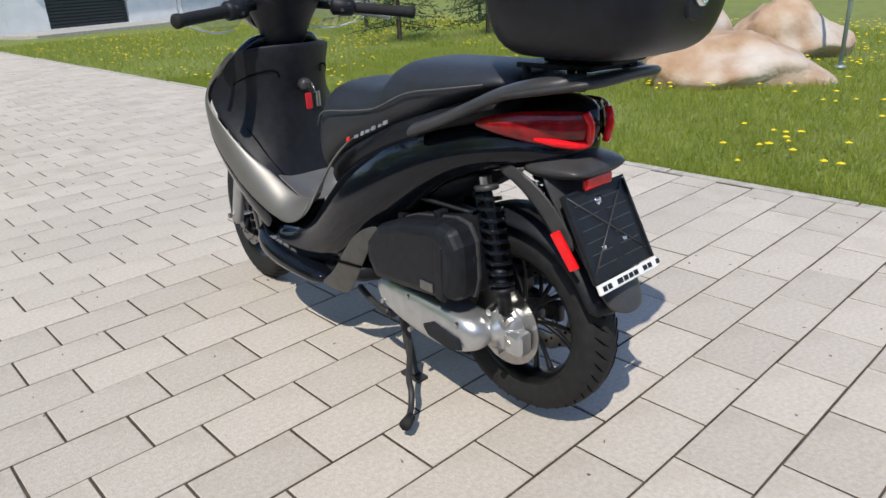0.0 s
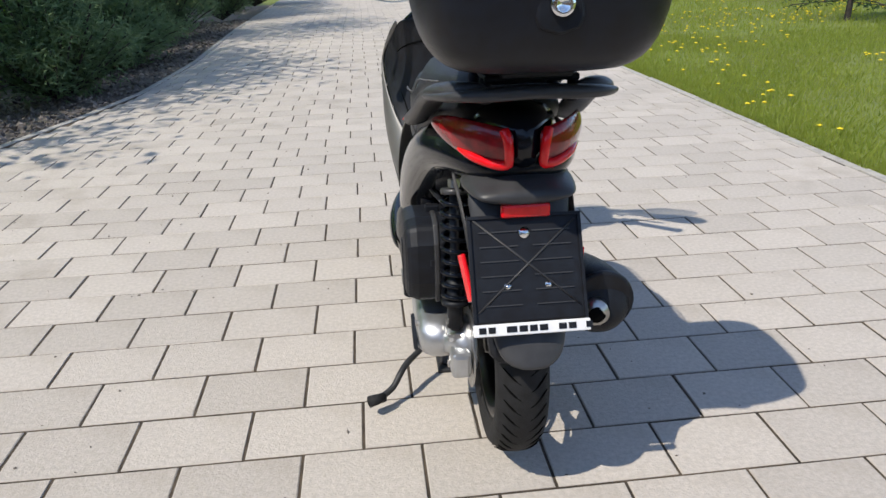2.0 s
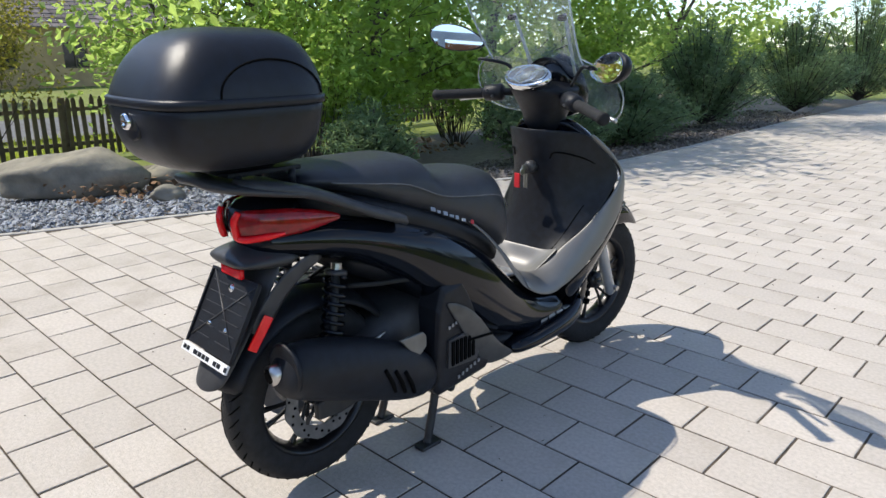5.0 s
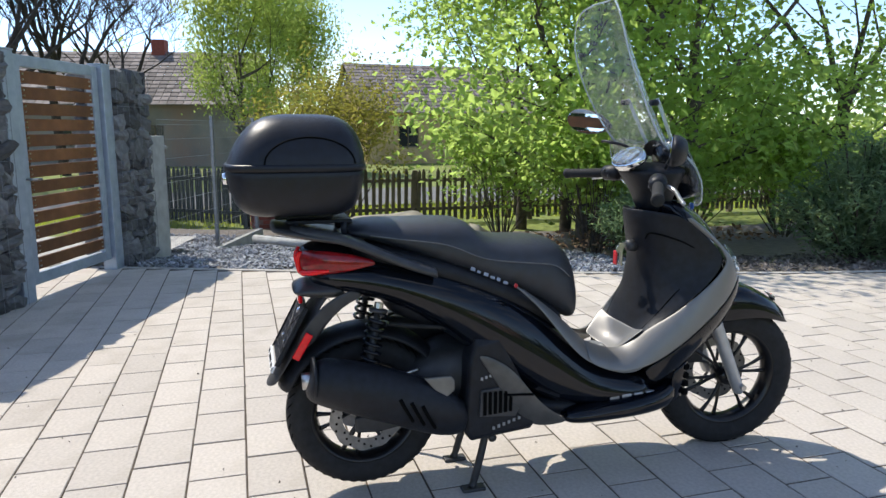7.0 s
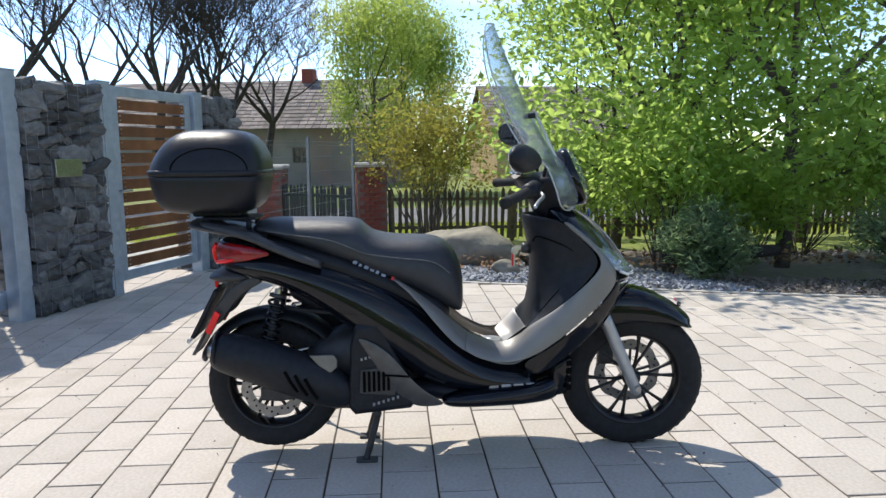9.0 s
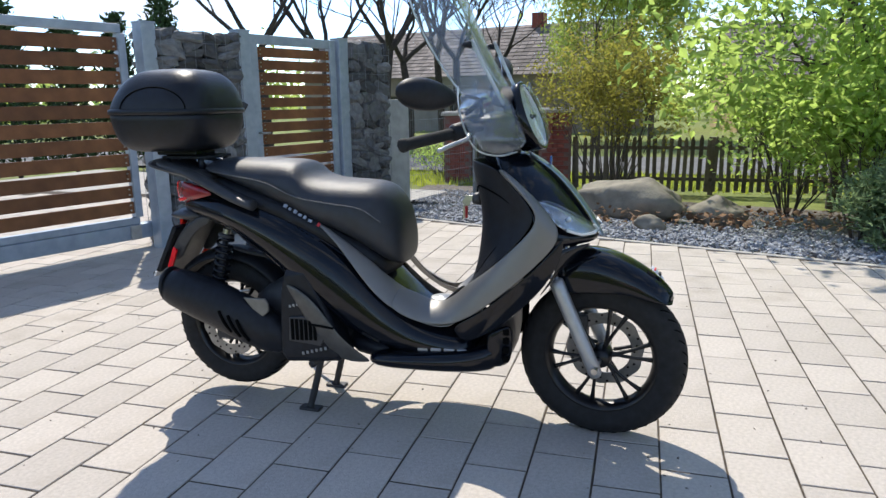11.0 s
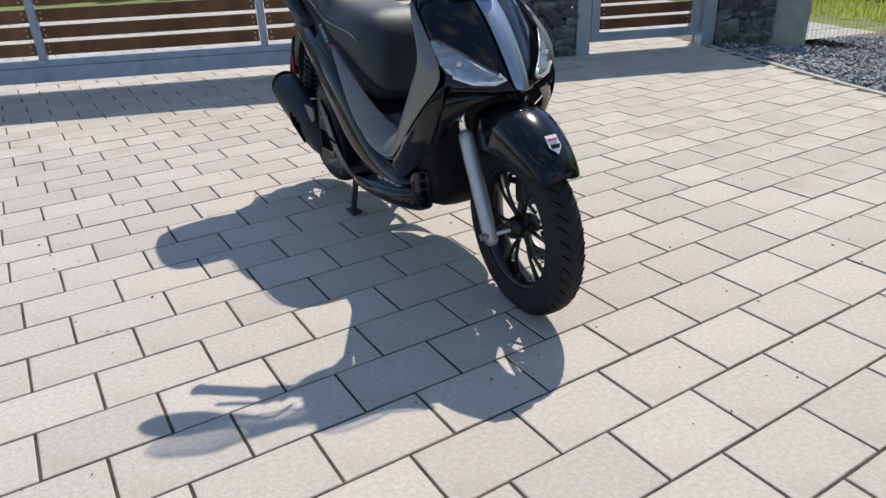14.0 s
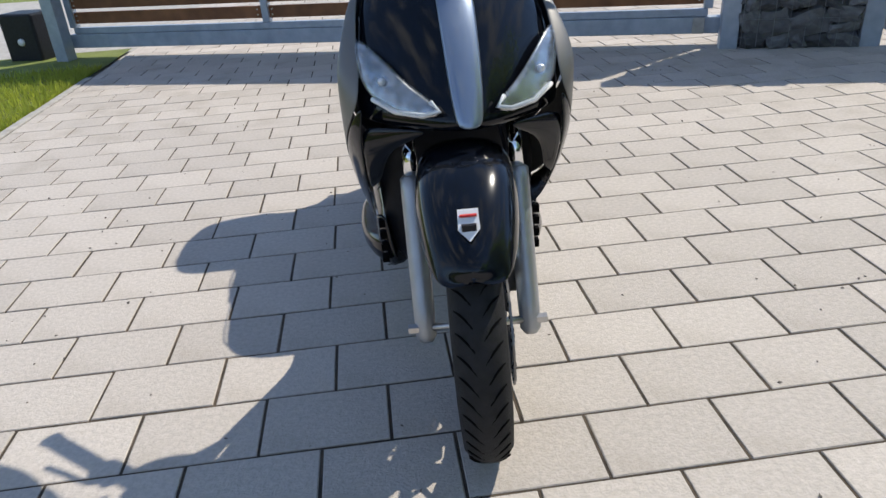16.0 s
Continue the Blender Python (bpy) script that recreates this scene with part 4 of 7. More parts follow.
# inner leg panel
part("inner_panel", sheet([[Vector((x, y, z)) for x, y, z in [(-q[0], q[1], q[2]) for q in row[::-1]] + row] for row in (
    [(0.03, 0.945, 0.915), (0.10, 0.985, 0.915), (0.150, 1.035, 0.906), (0.172, 1.058, 0.897)],
    [(0.03, 0.955, 0.860), (0.10, 0.985, 0.862), (0.162, 1.065, 0.862), (0.190, 1.110, 0.850)],
    [(0.03, 0.972, 0.800), (0.10, 0.996, 0.800), (0.170, 1.095, 0.797), (0.217, 1.178, 0.790)],
    [(0.03, 0.986, 0.740), (0.10, 1.004, 0.740), (0.172, 1.105, 0.735), (0.226, 1.190, 0.738)],
    [(0.03, 0.982, 0.650), (0.10, 0.994, 0.650), (0.160, 1.050, 0.645), (0.215, 1.103, 0.645)],
    [(0.03, 0.970, 0.560), (0.09, 0.976, 0.560), (0.138, 0.985, 0.556), (0.188, 1.022, 0.568)],
    [(0.03, 0.952, 0.480), (0.07, 0.950, 0.480), (0.108, 0.935, 0.484), (0.140, 0.925, 0.496)],
    [(0.03, 0.925, 0.432), (0.05, 0.922, 0.432), (0.080, 0.910, 0.436), (0.112, 0.895, 0.446)])]), "matte", scooter, "matte black inner leg panel", subsurf=2, solid=0.008)
part("tunnel_front", sheet([[Vector((x, y - 0.007, z)) for x, y, z in [(-q[0], q[1], q[2]) for q in row[::-1]] + row] for row in (
    [(0.03, 0.956, 0.502), (0.08, 0.954, 0.502), (0.122, 0.950, 0.510), (0.152, 0.957, 0.526)],
    [(0.03, 0.942, 0.462), (0.06, 0.938, 0.464), (0.100, 0.924, 0.476), (0.138, 0.915, 0.492)],
    [(0.03, 0.922, 0.436), (0.05, 0.918, 0.437), (0.090, 0.900, 0.446), (0.120, 0.880, 0.456)],
    [(0.03, 0.880, 0.424), (0.05, 0.875, 0.426), (0.080, 0.868, 0.434), (0.105, 0.860, 0.445)])]), "graphite", scooter, "graphite foot of the leg shield", subsurf=2, solid=0.005)
# glove-box outline, a raised hem
for side in (1, -1):
    part("glove_box_seam", tube(smooth_line([(side * 0.075, 0.975, 0.815), (side * 0.085, 0.982, 0.835), (side * 0.120, 1.012, 0.832), (side * 0.165, 1.082, 0.805),
         (side * 0.186, 1.128, 0.765), (side * 0.182, 1.105, 0.705), (side * 0.160, 1.042, 0.635), (side * 0.135, 0.982, 0.550), (side * 0.105, 0.938, 0.490), (side * 0.06, 0.940, 0.462), (0, 0.944, 0.458)], 4), 0.003, 6), "groove", scooter)
lockset = part("ignition_lock", lathe([(-0.022, 0.001), (-0.022, 0.017), (-0.012, 0.021), (0.01, 0.022)], 20, "y", (0.005, 0.966, 0.782)), "rail", scooter)
part("key", box(0.001, 0.007, 0.916, 0.948, 0.774, 0.792), "steel", lockset, "steel key", smooth=False, bevel=0.001)
part("key_ring", lathe([(-0.0015, 0.012), (-0.0015, 0.0145), (0.0015, 0.0145), (0.0015, 0.012)], 18, "x", (0.004, 0.920, 0.770)), "steel", lockset)
part("key_tag", box(-0.026, -0.004, 0.912, 0.918, 0.712, 0.762), "red_tag", lockset, "red key tag", smooth=False, bevel=0.002)
for dx in (0.012, 0.022):
    part("spare_key", box(dx, dx + 0.006, 0.914, 0.918, 0.716, 0.764), "steel", lockset, smooth=False)

# ---- front wheel carrier ----
part("front_fender", loft([[Vector(p) for p in ring] for ring in [
    mirrored([(0, y, z), (w * 0.55, y - 0.004, z - 0.006), (w, y - 0.012, z - 0.030), (w, y - 0.018 * 0, z - 0.075 - d), (w - 0.006, y, z - 0.075 - d), (w - 0.008, y - 0.008, z - 0.036), (w * 0.5, y - 0.004, z - 0.014), (0, y, z - 0.010)])
    for y, z, w, d in ((1.222, 0.606, 0.080, 0.04), (1.285, 0.634, 0.090, 0.06), (1.345, 0.642, 0.095, 0.06), (1.410, 0.632, 0.095, 0.045), (1.470, 0.608, 0.089, 0.02), (1.540, 0.567, 0.077, 0.0), (1.585, 0.527, 0.060, -0.03), (1.600, 0.506, 0.040, -0.05))]]), "gloss", scooter, subsurf=2)
shield = part("fender_sticker", loft([[Vector((x, 1.525 + (0.552 - z) * 1.0 + 0.019 + e, z + 0.017)) for x, z in ((-0.017, 0.570), (0.017, 0.570), (0.018, 0.545), (0, 0.530), (-0.018, 0.545))] for e in (0, 0.0015)]), "white_paint", scooter, "small white shield sticker", smooth=False)
part("sticker_field", box(-0.012, 0.012, 1.5470, 1.5550, 0.5560, 0.5700, Matrix.Identity(4)), "matte", shield, smooth=False)
part("sticker_stripe", box(-0.014, 0.014, 1.5340, 1.5390, 0.5780, 0.5815), "red_paint", shield, smooth=False)

for side in (1, -1):
    top, bot = Vector((side * 0.106, 1.205, 0.640)), Vector((side * 0.106, 1.380, 0.250))
    way = (bot - top).normalized()
    leg = part("fork_leg", tube([top + way * 0.10, top + way * 0.105, top + way * 0.13, bot - way * 0.06, bot, bot + way * 0.012], [0.018, 0.0235, 0.0235, 0.022, 0.021, 0.012], 16), "fork", scooter, "silver fork leg")
    part("fork_tube", tube([top, top + way * 0.11], 0.0155, 14), "chrome", leg)
    part("axle_nut", tube([(side * 0.118, 1.380, 0.270), (side * 0.140, 1.380, 0.270)], 0.011, 6), "steel", leg, smooth=False)
part("front_axle", tube([(-0.12, 1.380, 0.270), (0.12, 1.380, 0.270)], 0.008, 10), "steel", scooter)
part("brake_caliper", box(-0.092, -0.045, 1.262, 1.322, 0.300, 0.385), "engine", scooter, smooth=False, bevel=0.008)
part("brake_hose", tube(smooth_line([(-0.07, 1.27, 0.385), (-0.075, 1.235, 0.45), (-0.09, 1.22, 0.56), (-0.07, 1.20, 0.66)], 5), 0.005, 8), "matte", scooter)

# ---- handlebar, screen, mirrors ----
part("steering_cover", loft([ring_z(z, half) for z, half in (
    (0.890, [(0, 1.085), (0.055, 1.080), (0.072, 1.045), (0.060, 1.003), (0, 0.992)]),
    (0.945, [(0, 1.100), (0.060, 1.092), (0.078, 1.045), (0.064, 0.990), (0, 0.976)]),
    (0.995, [(0, 1.130), (0.075, 1.115), (0.105, 1.045), (0.082, 0.965), (0, 0.945)]),
    (1.035, [(0, 1.150), (0.085, 1.130), (0.128, 1.045), (0.100, 0.940), (0, 0.912)]),
    (1.050, [(0, 1.160), (0.085, 1.135), (0.122, 1.050), (0.100, 0.935), (0, 0.905)]),
    (1.060, [(0, 1.150), (0.075, 1.125), (0.100, 1.055), (0.078, 0.985), (0, 0.965)]),
    (1.068, [(0, 1.125), (0.055, 1.110), (0.070, 1.065), (0.055, 1.020), (0, 1.005)]))]), "matte", scooter, subsurf=2)
dash_m = pose(0, 0.945, 1.083, 38, 0, 0)
dash = part("instrument_cluster", loft([[dash_m @ Vector((0.092 * s * math.cos(a), 0.050 * s * math.sin(a), h)) for a in [2 * math.pi * k / 32 for k in range(32)]] for s, h in ((1.05, -0.012), (1.06, 0.004), (0.98, 0.012), (0.96, 0.006))]), "chrome", scooter, "instrument cluster with chrome ring")
part("dial_plate", loft([[dash_m @ Vector((0.088 * math.cos(a), 0.046 * math.sin(a), h)) for a in [2 * math.pi * k / 32 for k in range(32)]] for h in (0.004, 0.009)]), "dial", dash)
for cx, r in ((0, 0.043), (-0.052, 0.030), (0.052, 0.030)):
    part("dial_ring", loft([[dash_m @ Vector((cx + q * math.cos(a), q * math.sin(a), h)) for a in [2 * math.pi * k / 28 for k in range(28)]] for q, h in ((r, 0.009), (r, 0.015), (r - 0.004, 0.015), (r - 0.004, 0.009))], True, False), "chrome", dash)
part("display", loft([[dash_m @ Vector((0.026 * math.cos(a), 0.018 * math.sin(a), h)) for a in [2 * math.pi * k / 24 for k in range(24)]] for h in (0.009, 0.012)]), "display", dash, "grey display")
part("cluster_glass", loft([[dash_m @ Vector((0.090 * s * math.cos(a), 0.048 * s * math.sin(a), h)) for a in [2 * math.pi * k / 32 for k in range(32)]] for s, h in ((1.0, 0.016), (0.8, 0.021), (0.3, 0.023))]), "screen", dash)
part("visor", sheet([[Vector((x, y, z)) for x, y, z in row] for row in (
    [(-0.105, 1.030, 1.085), (-0.06, 1.030, 1.135), (0, 1.028, 1.152), (0.06, 1.030, 1.135), (0.105, 1.030, 1.085)],
    [(-0.100, 1.080, 1.080), (-0.06, 1.085, 1.125), (0, 1.085, 1.142), (0.06, 1.085, 1.125), (0.100, 1.080, 1.080)],
    [(-0.090, 1.096, 1.085), (-0.05, 1.100, 1.125), (0, 1.102, 1.140), (0.05, 1.100, 1.125), (0.090, 1.096, 1.085)])]), "matte", scooter, subsurf=2, solid=0.006)

HL = Vector((0, 1.128, 1.048))
hl_m = Matrix.Translation(HL) @ pose(0, 0, 0, 22, 0, 0)
def oval(sx, sz, y, n=28):
    return [hl_m @ Vector((1.07 * sx * math.cos(a) * (1 - 0.12 * math.sin(a)), y, sz * math.sin(a))) for a in [2 * math.pi * k / n for k in range(n)]]
head = part("headlight", loft([oval(0.074, 0.098, -0.05), oval(0.086, 0.112, 0.0), oval(0.088, 0.114, 0.016), oval(0.080, 0.105, 0.018), oval(0.066, 0.086, -0.004), oval(0.030, 0.040, -0.034)]), "gloss", scooter, "tall oval headlight")
facets = [oval(0.079, 0.103, 0.014), oval(0.070, 0.092, 0.006), oval(0.058, 0.078, -0.004), oval(0.044, 0.060, -0.012), oval(0.028, 0.038, -0.016)]
facets = [[p + Vector((0, 0.006 * ((i + k) % 2), 0)) if 0 < i < 4 else p for k, p in enumerate(r)] for i, r in enumerate(facets)]
part("reflector", loft(facets, True, True), "reflector", head, "faceted chrome reflector", smooth=False)
part("bulb_shield", loft([oval(0.022, 0.020, -0.004), oval(0.024, 0.022, 0.010), oval(0.014, 0.012, 0.018)]), "steel", head, "steel bulb shield")
part("lens", loft([oval(0.080, 0.104, 0.018), oval(0.070, 0.092, 0.032), oval(0.040, 0.056, 0.043), oval(0.012, 0.018, 0.046)]), "clear", head, "clear domed lens")
part("light_ring", tube([p for p in oval(0.070, 0.092, 0.013)] + [oval(0.070, 0.092, 0.013)[0]], 0.004, 6), "white_paint", head)

for side in (1, -1):
    a, b = Vector((side * 0.105, 1.005, 1.025)), Vector((side * 0.372, 0.872, 0.995))
    w = (b - a).normalized()
    part("handlebar", tube([a, a + w * 0.14], 0.013, 12), "matte", scooter)
    sw = part("switch_pod", tube([a + w * 0.045, a + w * 0.055, a + w * 0.115, a + w * 0.125], [0.018, 0.030, 0.028, 0.018], 14), "matte", scooter)
    for k, dz in enumerate((-0.012, 0.008)):
        part("switch", box(-0.006, 0.006, -0.004, 0.004, -0.005, 0.005, Matrix.Translation(a + w * (0.07 + 0.022 * k) + Vector((0, -0.028, dz)))), "rail", sw, smooth=False, bevel=0.002)
    part("grip", tube([a + w * 0.125, a + w * 0.13, a + w * 0.30, a + w * 0.305, a + w * 0.318, a + w * 0.323], [0.015, 0.0175, 0.0175, 0.020, 0.020, 0.014], 14), "rubber", scooter, "black rubber grip")
    part("brake_lever", tube(smooth_line([a + w * 0.10 + Vector((0, 0.035, -0.005)), a + w * 0.14 + Vector((0, 0.060, -0.012)), a + w * 0.22 + Vector((0, 0.072, -0.016)), a + w * 0.285 + Vector((0, 0.085, -0.020))], 5), 0.0065, 8), "silver", scooter, "silver brake lever")
    m0, m1 = Vector((side * 0.130, 1.015, 1.060)), Vector((side * 0.250, 0.950, 1.128))
    mir = part("mirror", tube(smooth_line([m0, m0 + Vector((side * 0.03, 0.0, 0.05)), m1 + Vector((side * -0.03, 0.01, 0)), m1], 5), 0.006, 8), "matte", scooter, "black rear-view mirror")
    c = Vector((side * 0.335, 0.935, 1.130 if side > 0 else 1.195))
    mm = Matrix.Translation(c) @ pose(0, 0, 0, -4, side * -8, side * -26)
    def egg(s, y):
        return [mm @ Vector((side * (0.115 * s * math.cos(t) + 0.010 * s * math.cos(2 * t)), y, 0.044 * s * math.sin(t) * (1 + 0.42 * math.cos(t)))) for t in [2 * math.pi * k / 24 for k in range(24)]]
    part("shell", loft([egg(0.93, -0.014), egg(1.0, -0.010), egg(0.97, 0.010), egg(0.75, 0.028), egg(0.35, 0.036)]), "matte", mir, subsurf=1)
    part("mirror_glass", loft([egg(0.90, -0.0165), egg(0.90, -0.0145)]), "mirror", mir, "mirror glass", smooth=False)

# clear screen: a tall upper shield with flared wings over the grips
rows = []
for z, y, hw, bow in ((0.955, 1.165, 0.135, 0.05), (0.985, 1.145, 0.190, 0.06), (1.030, 1.122, 0.218, 0.07), (1.080, 1.092, 0.210, 0.07), (1.120, 1.068, 0.205, 0.08), (1.160, 1.044, 0.205, 0.09),
                     (1.230, 1.004, 0.215, 0.095), (1.320, 0.957, 0.225, 0.095), (1.420, 0.912, 0.222, 0.09), (1.510, 0.874, 0.200, 0.07), (1.570, 0.848, 0.150, 0.045), (1.590, 0.840, 0.075, 0.02)):
    rows.append([Vector((hw * u, y - bow * u * u, z)) for u in (-1, -0.75, -0.4, 0, 0.4, 0.75, 1)])
# the wings part round the headlight
scr = part("windscreen", sheet(rows[4:]), "screen", scooter, "tall clear acrylic windscreen", subsurf=2, solid=0.004)
for side in (1, -1):
    wing = [[Vector((side * x, y, z)) for x, y, z in row] for row in (
        [(0.085, 1.150, 0.972), (0.135, 1.125, 0.952), (0.205, 1.090, 0.948)],
        [(0.090, 1.140, 1.005), (0.190, 1.110, 0.985), (0.300, 1.055, 0.976)],
        [(0.092, 1.125, 1.045), (0.205, 1.090, 1.040), (0.330, 1.030, 1.043)],
        [(0.088, 1.100, 1.095), (0.190, 1.060, 1.100), (0.300, 1.005, 1.105)],
        [(0.075, 1.068, 1.130), (0.140, 1.040, 1.140), (0.205, 0.968, 1.150)])]
    part("screen_wing", sheet(wing), "screen", scr, subsurf=2, solid=0.004)
    edge = [Vector((side * x, y, z)) for x, y, z in ((0.205, 0.968, 1.150), (0.298, 1.004, 1.105), (0.328, 1.030, 1.043), (0.298, 1.055, 0.977), (0.205, 1.090, 0.948), (0.130, 1.128, 0.952))]
    part("wing_edge", tube(smooth_line(edge, 5), 0.0028, 6), "screen_edge", scr)
    part("screen_bar", tube([(side * 0.095, 1.075, 1.09), (side * 0.110, 0.990, 1.262), (side * 0.110, 0.978, 1.285)], 0.0065, 8), "screen_edge", scr, "clear support strut")
    part("screen_bolt", lathe([(-0.012, 0.001), (-0.012, 0.010), (0.012, 0.010), (0.012, 0.001)], 14, "y", (side * 0.112, 0.968, 1.272)), "matte", scr, "black screen bolt")
outline = [r[-1] for r in rows[4:]] + [Vector((0, 0.838, 1.594))] + [r[0] for r in rows[4:]][::-1]
part("screen_rim", tube(smooth_line(outline, 4), 0.0032, 6), "screen_edge", scr)

# ---- steering turned slightly to one side ----
STEERED = ("front_wheel", "front_fender", "fender_sticker", "fork_leg", "front_axle", "brake_caliper", "steering_cover", "instrument_cluster", "visor", "headlight", "handlebar", "switch_pod", "grip", "brake_lever", "mirror", "windscreen")
AXIS_TOP, AXIS_LOW = Vector((0, 1.05, 1.0)), Vector((0, 1.33, 0.27))
TURN = Matrix.Translation(AXIS_TOP) @ Matrix.Rotation(radians(-6.0), 4, AXIS_TOP - AXIS_LOW) @ Matrix.Translation(-AXIS_TOP)
for ob in list(scooter.children):
    if ob.name.split(".")[0] in STEERED:
        ob.matrix_basis = TURN @ ob.matrix_basis

# ---- tail ----
part("grab_rail", loft([[Vector(p) for p in mirrored([(0, y, z), (w * 0.6, y, z - 0.001), (w, y, z - 0.007), (w + 0.004, y, z - 0.016), (w * 0.95, y, z - 0.026), (w * 0.55, y, z - 0.026), (0, y, z - 0.022)])]
     for y, z, w in ((-0.265, 0.908, 0.090), (-0.235, 0.905, 0.142), (-0.15, 0.890, 0.168), (-0.05, 0.874, 0.175), (0.02, 0.858, 0.170))]), "rail", scooter, "dark grey pillion grab rail", subsurf=2)
for side in (1, -1):
    part("grab_handle", loft([[Vector((side * x, y, z)) for x, z in ((xc - 0.050, zc + 0.008), (xc - 0.018, zc + 0.016), (xc + 0.010, zc + 0.008), (xc + 0.017, zc - 0.008), (xc + 0.004, zc - 0.022), (xc - 0.044, zc - 0.010))]
         for y, xc, zc in ((-0.215, 0.105, 0.896), (-0.18, 0.142, 0.892), (-0.10, 0.158, 0.880), (-0.03, 0.164, 0.858), (0.05, 0.172, 0.822), (0.12, 0.180, 0.792), (0.18, 0.187, 0.772), (0.208, 0.186, 0.764), (0.214, 0.178, 0.756))]), "rail", scooter, subsurf=2)
part("tail_cowl", loft(half_rings([
    (-0.205, [(0, 0.705), (0.05, 0.703), (0.085, 0.697), (0.05, 0.690), (0, 0.688)]),
    (-0.19, [(0, 0.722), (0.06, 0.716), (0.110, 0.700), (0.06, 0.682), (0, 0.680)]),
    (-0.13, [(0, 0.735), (0.07, 0.728), (0.122, 0.703), (0.08, 0.672), (0, 0.668)]),
    (-0.03, [(0, 0.735), (0.08, 0.728), (0.130, 0.705), (0.10, 0.672), (0, 0.665)])])), "rail", scooter, subsurf=2)
for side in (1, -1):
    rows = [[Vector((side * x, y, z)) for x, y, z in row] for row in (
        [(0.022, -0.176, 0.818), (0.022, -0.186, 0.796), (0.022, -0.180, 0.764), (0.026, -0.170, 0.742)],
        [(0.055, -0.166, 0.824), (0.060, -0.176, 0.800), (0.060, -0.168, 0.764), (0.058, -0.158, 0.744)],
        [(0.090, -0.128, 0.828), (0.100, -0.136, 0.804), (0.100, -0.128, 0.770), (0.092, -0.118, 0.752)],
        [(0.122, -0.060, 0.824), (0.132, -0.066, 0.803), (0.132, -0.062, 0.778), (0.125, -0.055, 0.764)],
        [(0.136, -0.005, 0.812), (0.146, -0.004, 0.800), (0.146, -0.004, 0.788), (0.141, -0.002, 0.778)],
        [(0.146, 0.030, 0.798), (0.150, 0.033, 0.795), (0.150, 0.033, 0.791), (0.148, 0.033, 0.787)])]
    tl = part("tail_light", sheet(rows), "red_dark", scooter, "red tail light", subsurf=2, solid=0.008)
    part("light_bar", tube(smooth_line([Vector((side * x, y - 0.006, z)) for x, y, z in ((0.040, -0.170, 0.818), (0.034, -0.180, 0.796), (0.032, -0.178, 0.770), (0.034, -0.172, 0.754), (0.060, -0.160, 0.754), (0.092, -0.128, 0.762), (0.112, -0.095, 0.768))], 5), [0.009] * 26 + [0.008, 0.007, 0.006, 0.005, 0.004], 8), "red_lens", tl, "bright red light strip")
part("tail_centre", loft(half_rings([(-0.188, [(0, 0.835), (0.014, 0.830), (0.018, 0.790), (0.014, 0.745), (0, 0.738)]), (-0.12, [(0, 0.85), (0.05, 0.845), (0.07, 0.80), (0.05, 0.74), (0, 0.73)]), (0.0, [(0, 0.85), (0.09, 0.845), (0.12, 0.80), (0.09, 0.74), (0, 0.73)])])), "gloss", scooter, subsurf=1)

# hanging mudguard with plate board
part("rear_mudguard", loft([[Vector(p) for p in mirrored([(0, y, z), (w * 0.7, y + 0.004, z), (w, y + 0.022, z + 0.006), (w - 0.006, y + 0.030, z + 0.006), (w * 0.65, y + 0.014, z), (0, y + 0.010, z)])]
     for y, z, w in ((-0.125, 0.705, 0.108), (-0.150, 0.650, 0.100), (-0.185, 0.585, 0.092), (-0.225, 0.520, 0.085), (-0.262, 0.455, 0.075), (-0.288, 0.410, 0.066), (-0.300, 0.392, 0.045))]), "rail", scooter, "dark grey rear mudguard", subsurf=2)
for side in (1, -1):
    part("mudguard_arm", loft([[Vector((side * x, y + dy, z + dz)) for dy, dz in ((-0.030, 0.000), (-0.006, 0.030), (0.052, 0.012), (0.020, -0.016))] for x, y, z in
         ((0.115, -0.02, 0.690), (0.112, -0.075, 0.672), (0.106, -0.125, 0.630), (0.100, -0.165, 0.575), (0.094, -0.195, 0.525))]), "rail", scooter, subsurf=1)
part("reflector", loft([[Vector((s * 0.046, -0.176 - e, z)) for s, z in ((-1, 0.656), (1, 0.656), (1, 0.682), (-1, 0.682))] for e in (0, 0.014)]), "red_lens", scooter, "flat red reflector", smooth=False, bevel=0.005)
PB = Matrix.Translation((-0.002, -0.212, 0.574)) @ pose(0, 0, 0, -28, 0, 0)
board = part("plate_board", box(-0.106, 0.106, -0.004, 0.006, -0.105, 0.092, PB), "matte", scooter, "black ribbed number plate board without a plate", smooth=False, bevel=0.004)
for k in range(6):
    z = -0.075 + k * 0.027
    for x0, x1 in ((-0.085, -0.014), (0.014, 0.085)):
        part("rib", box(x0, x1, -0.0065, -0.0042, z, z + 0.0022, PB), "rail", board, smooth=False)
for s in (1, -1):
    part("cross_rib", tube([PB @ Vector((-0.095, -0.005, -0.085 * s)), PB @ Vector((0.095, -0.005, 0.080 * s))], 0.0022, 5), "rail", board)
for x0, x1, z0, z1 in ((-0.106, 0.106, 0.086, 0.092), (-0.106, -0.100, -0.104, 0.085), (0.100, 0.106, -0.104, 0.085)):
    part("hem", box(x0, x1, -0.009, -0.0043, z0, z1, PB), "matte", board, smooth=False)
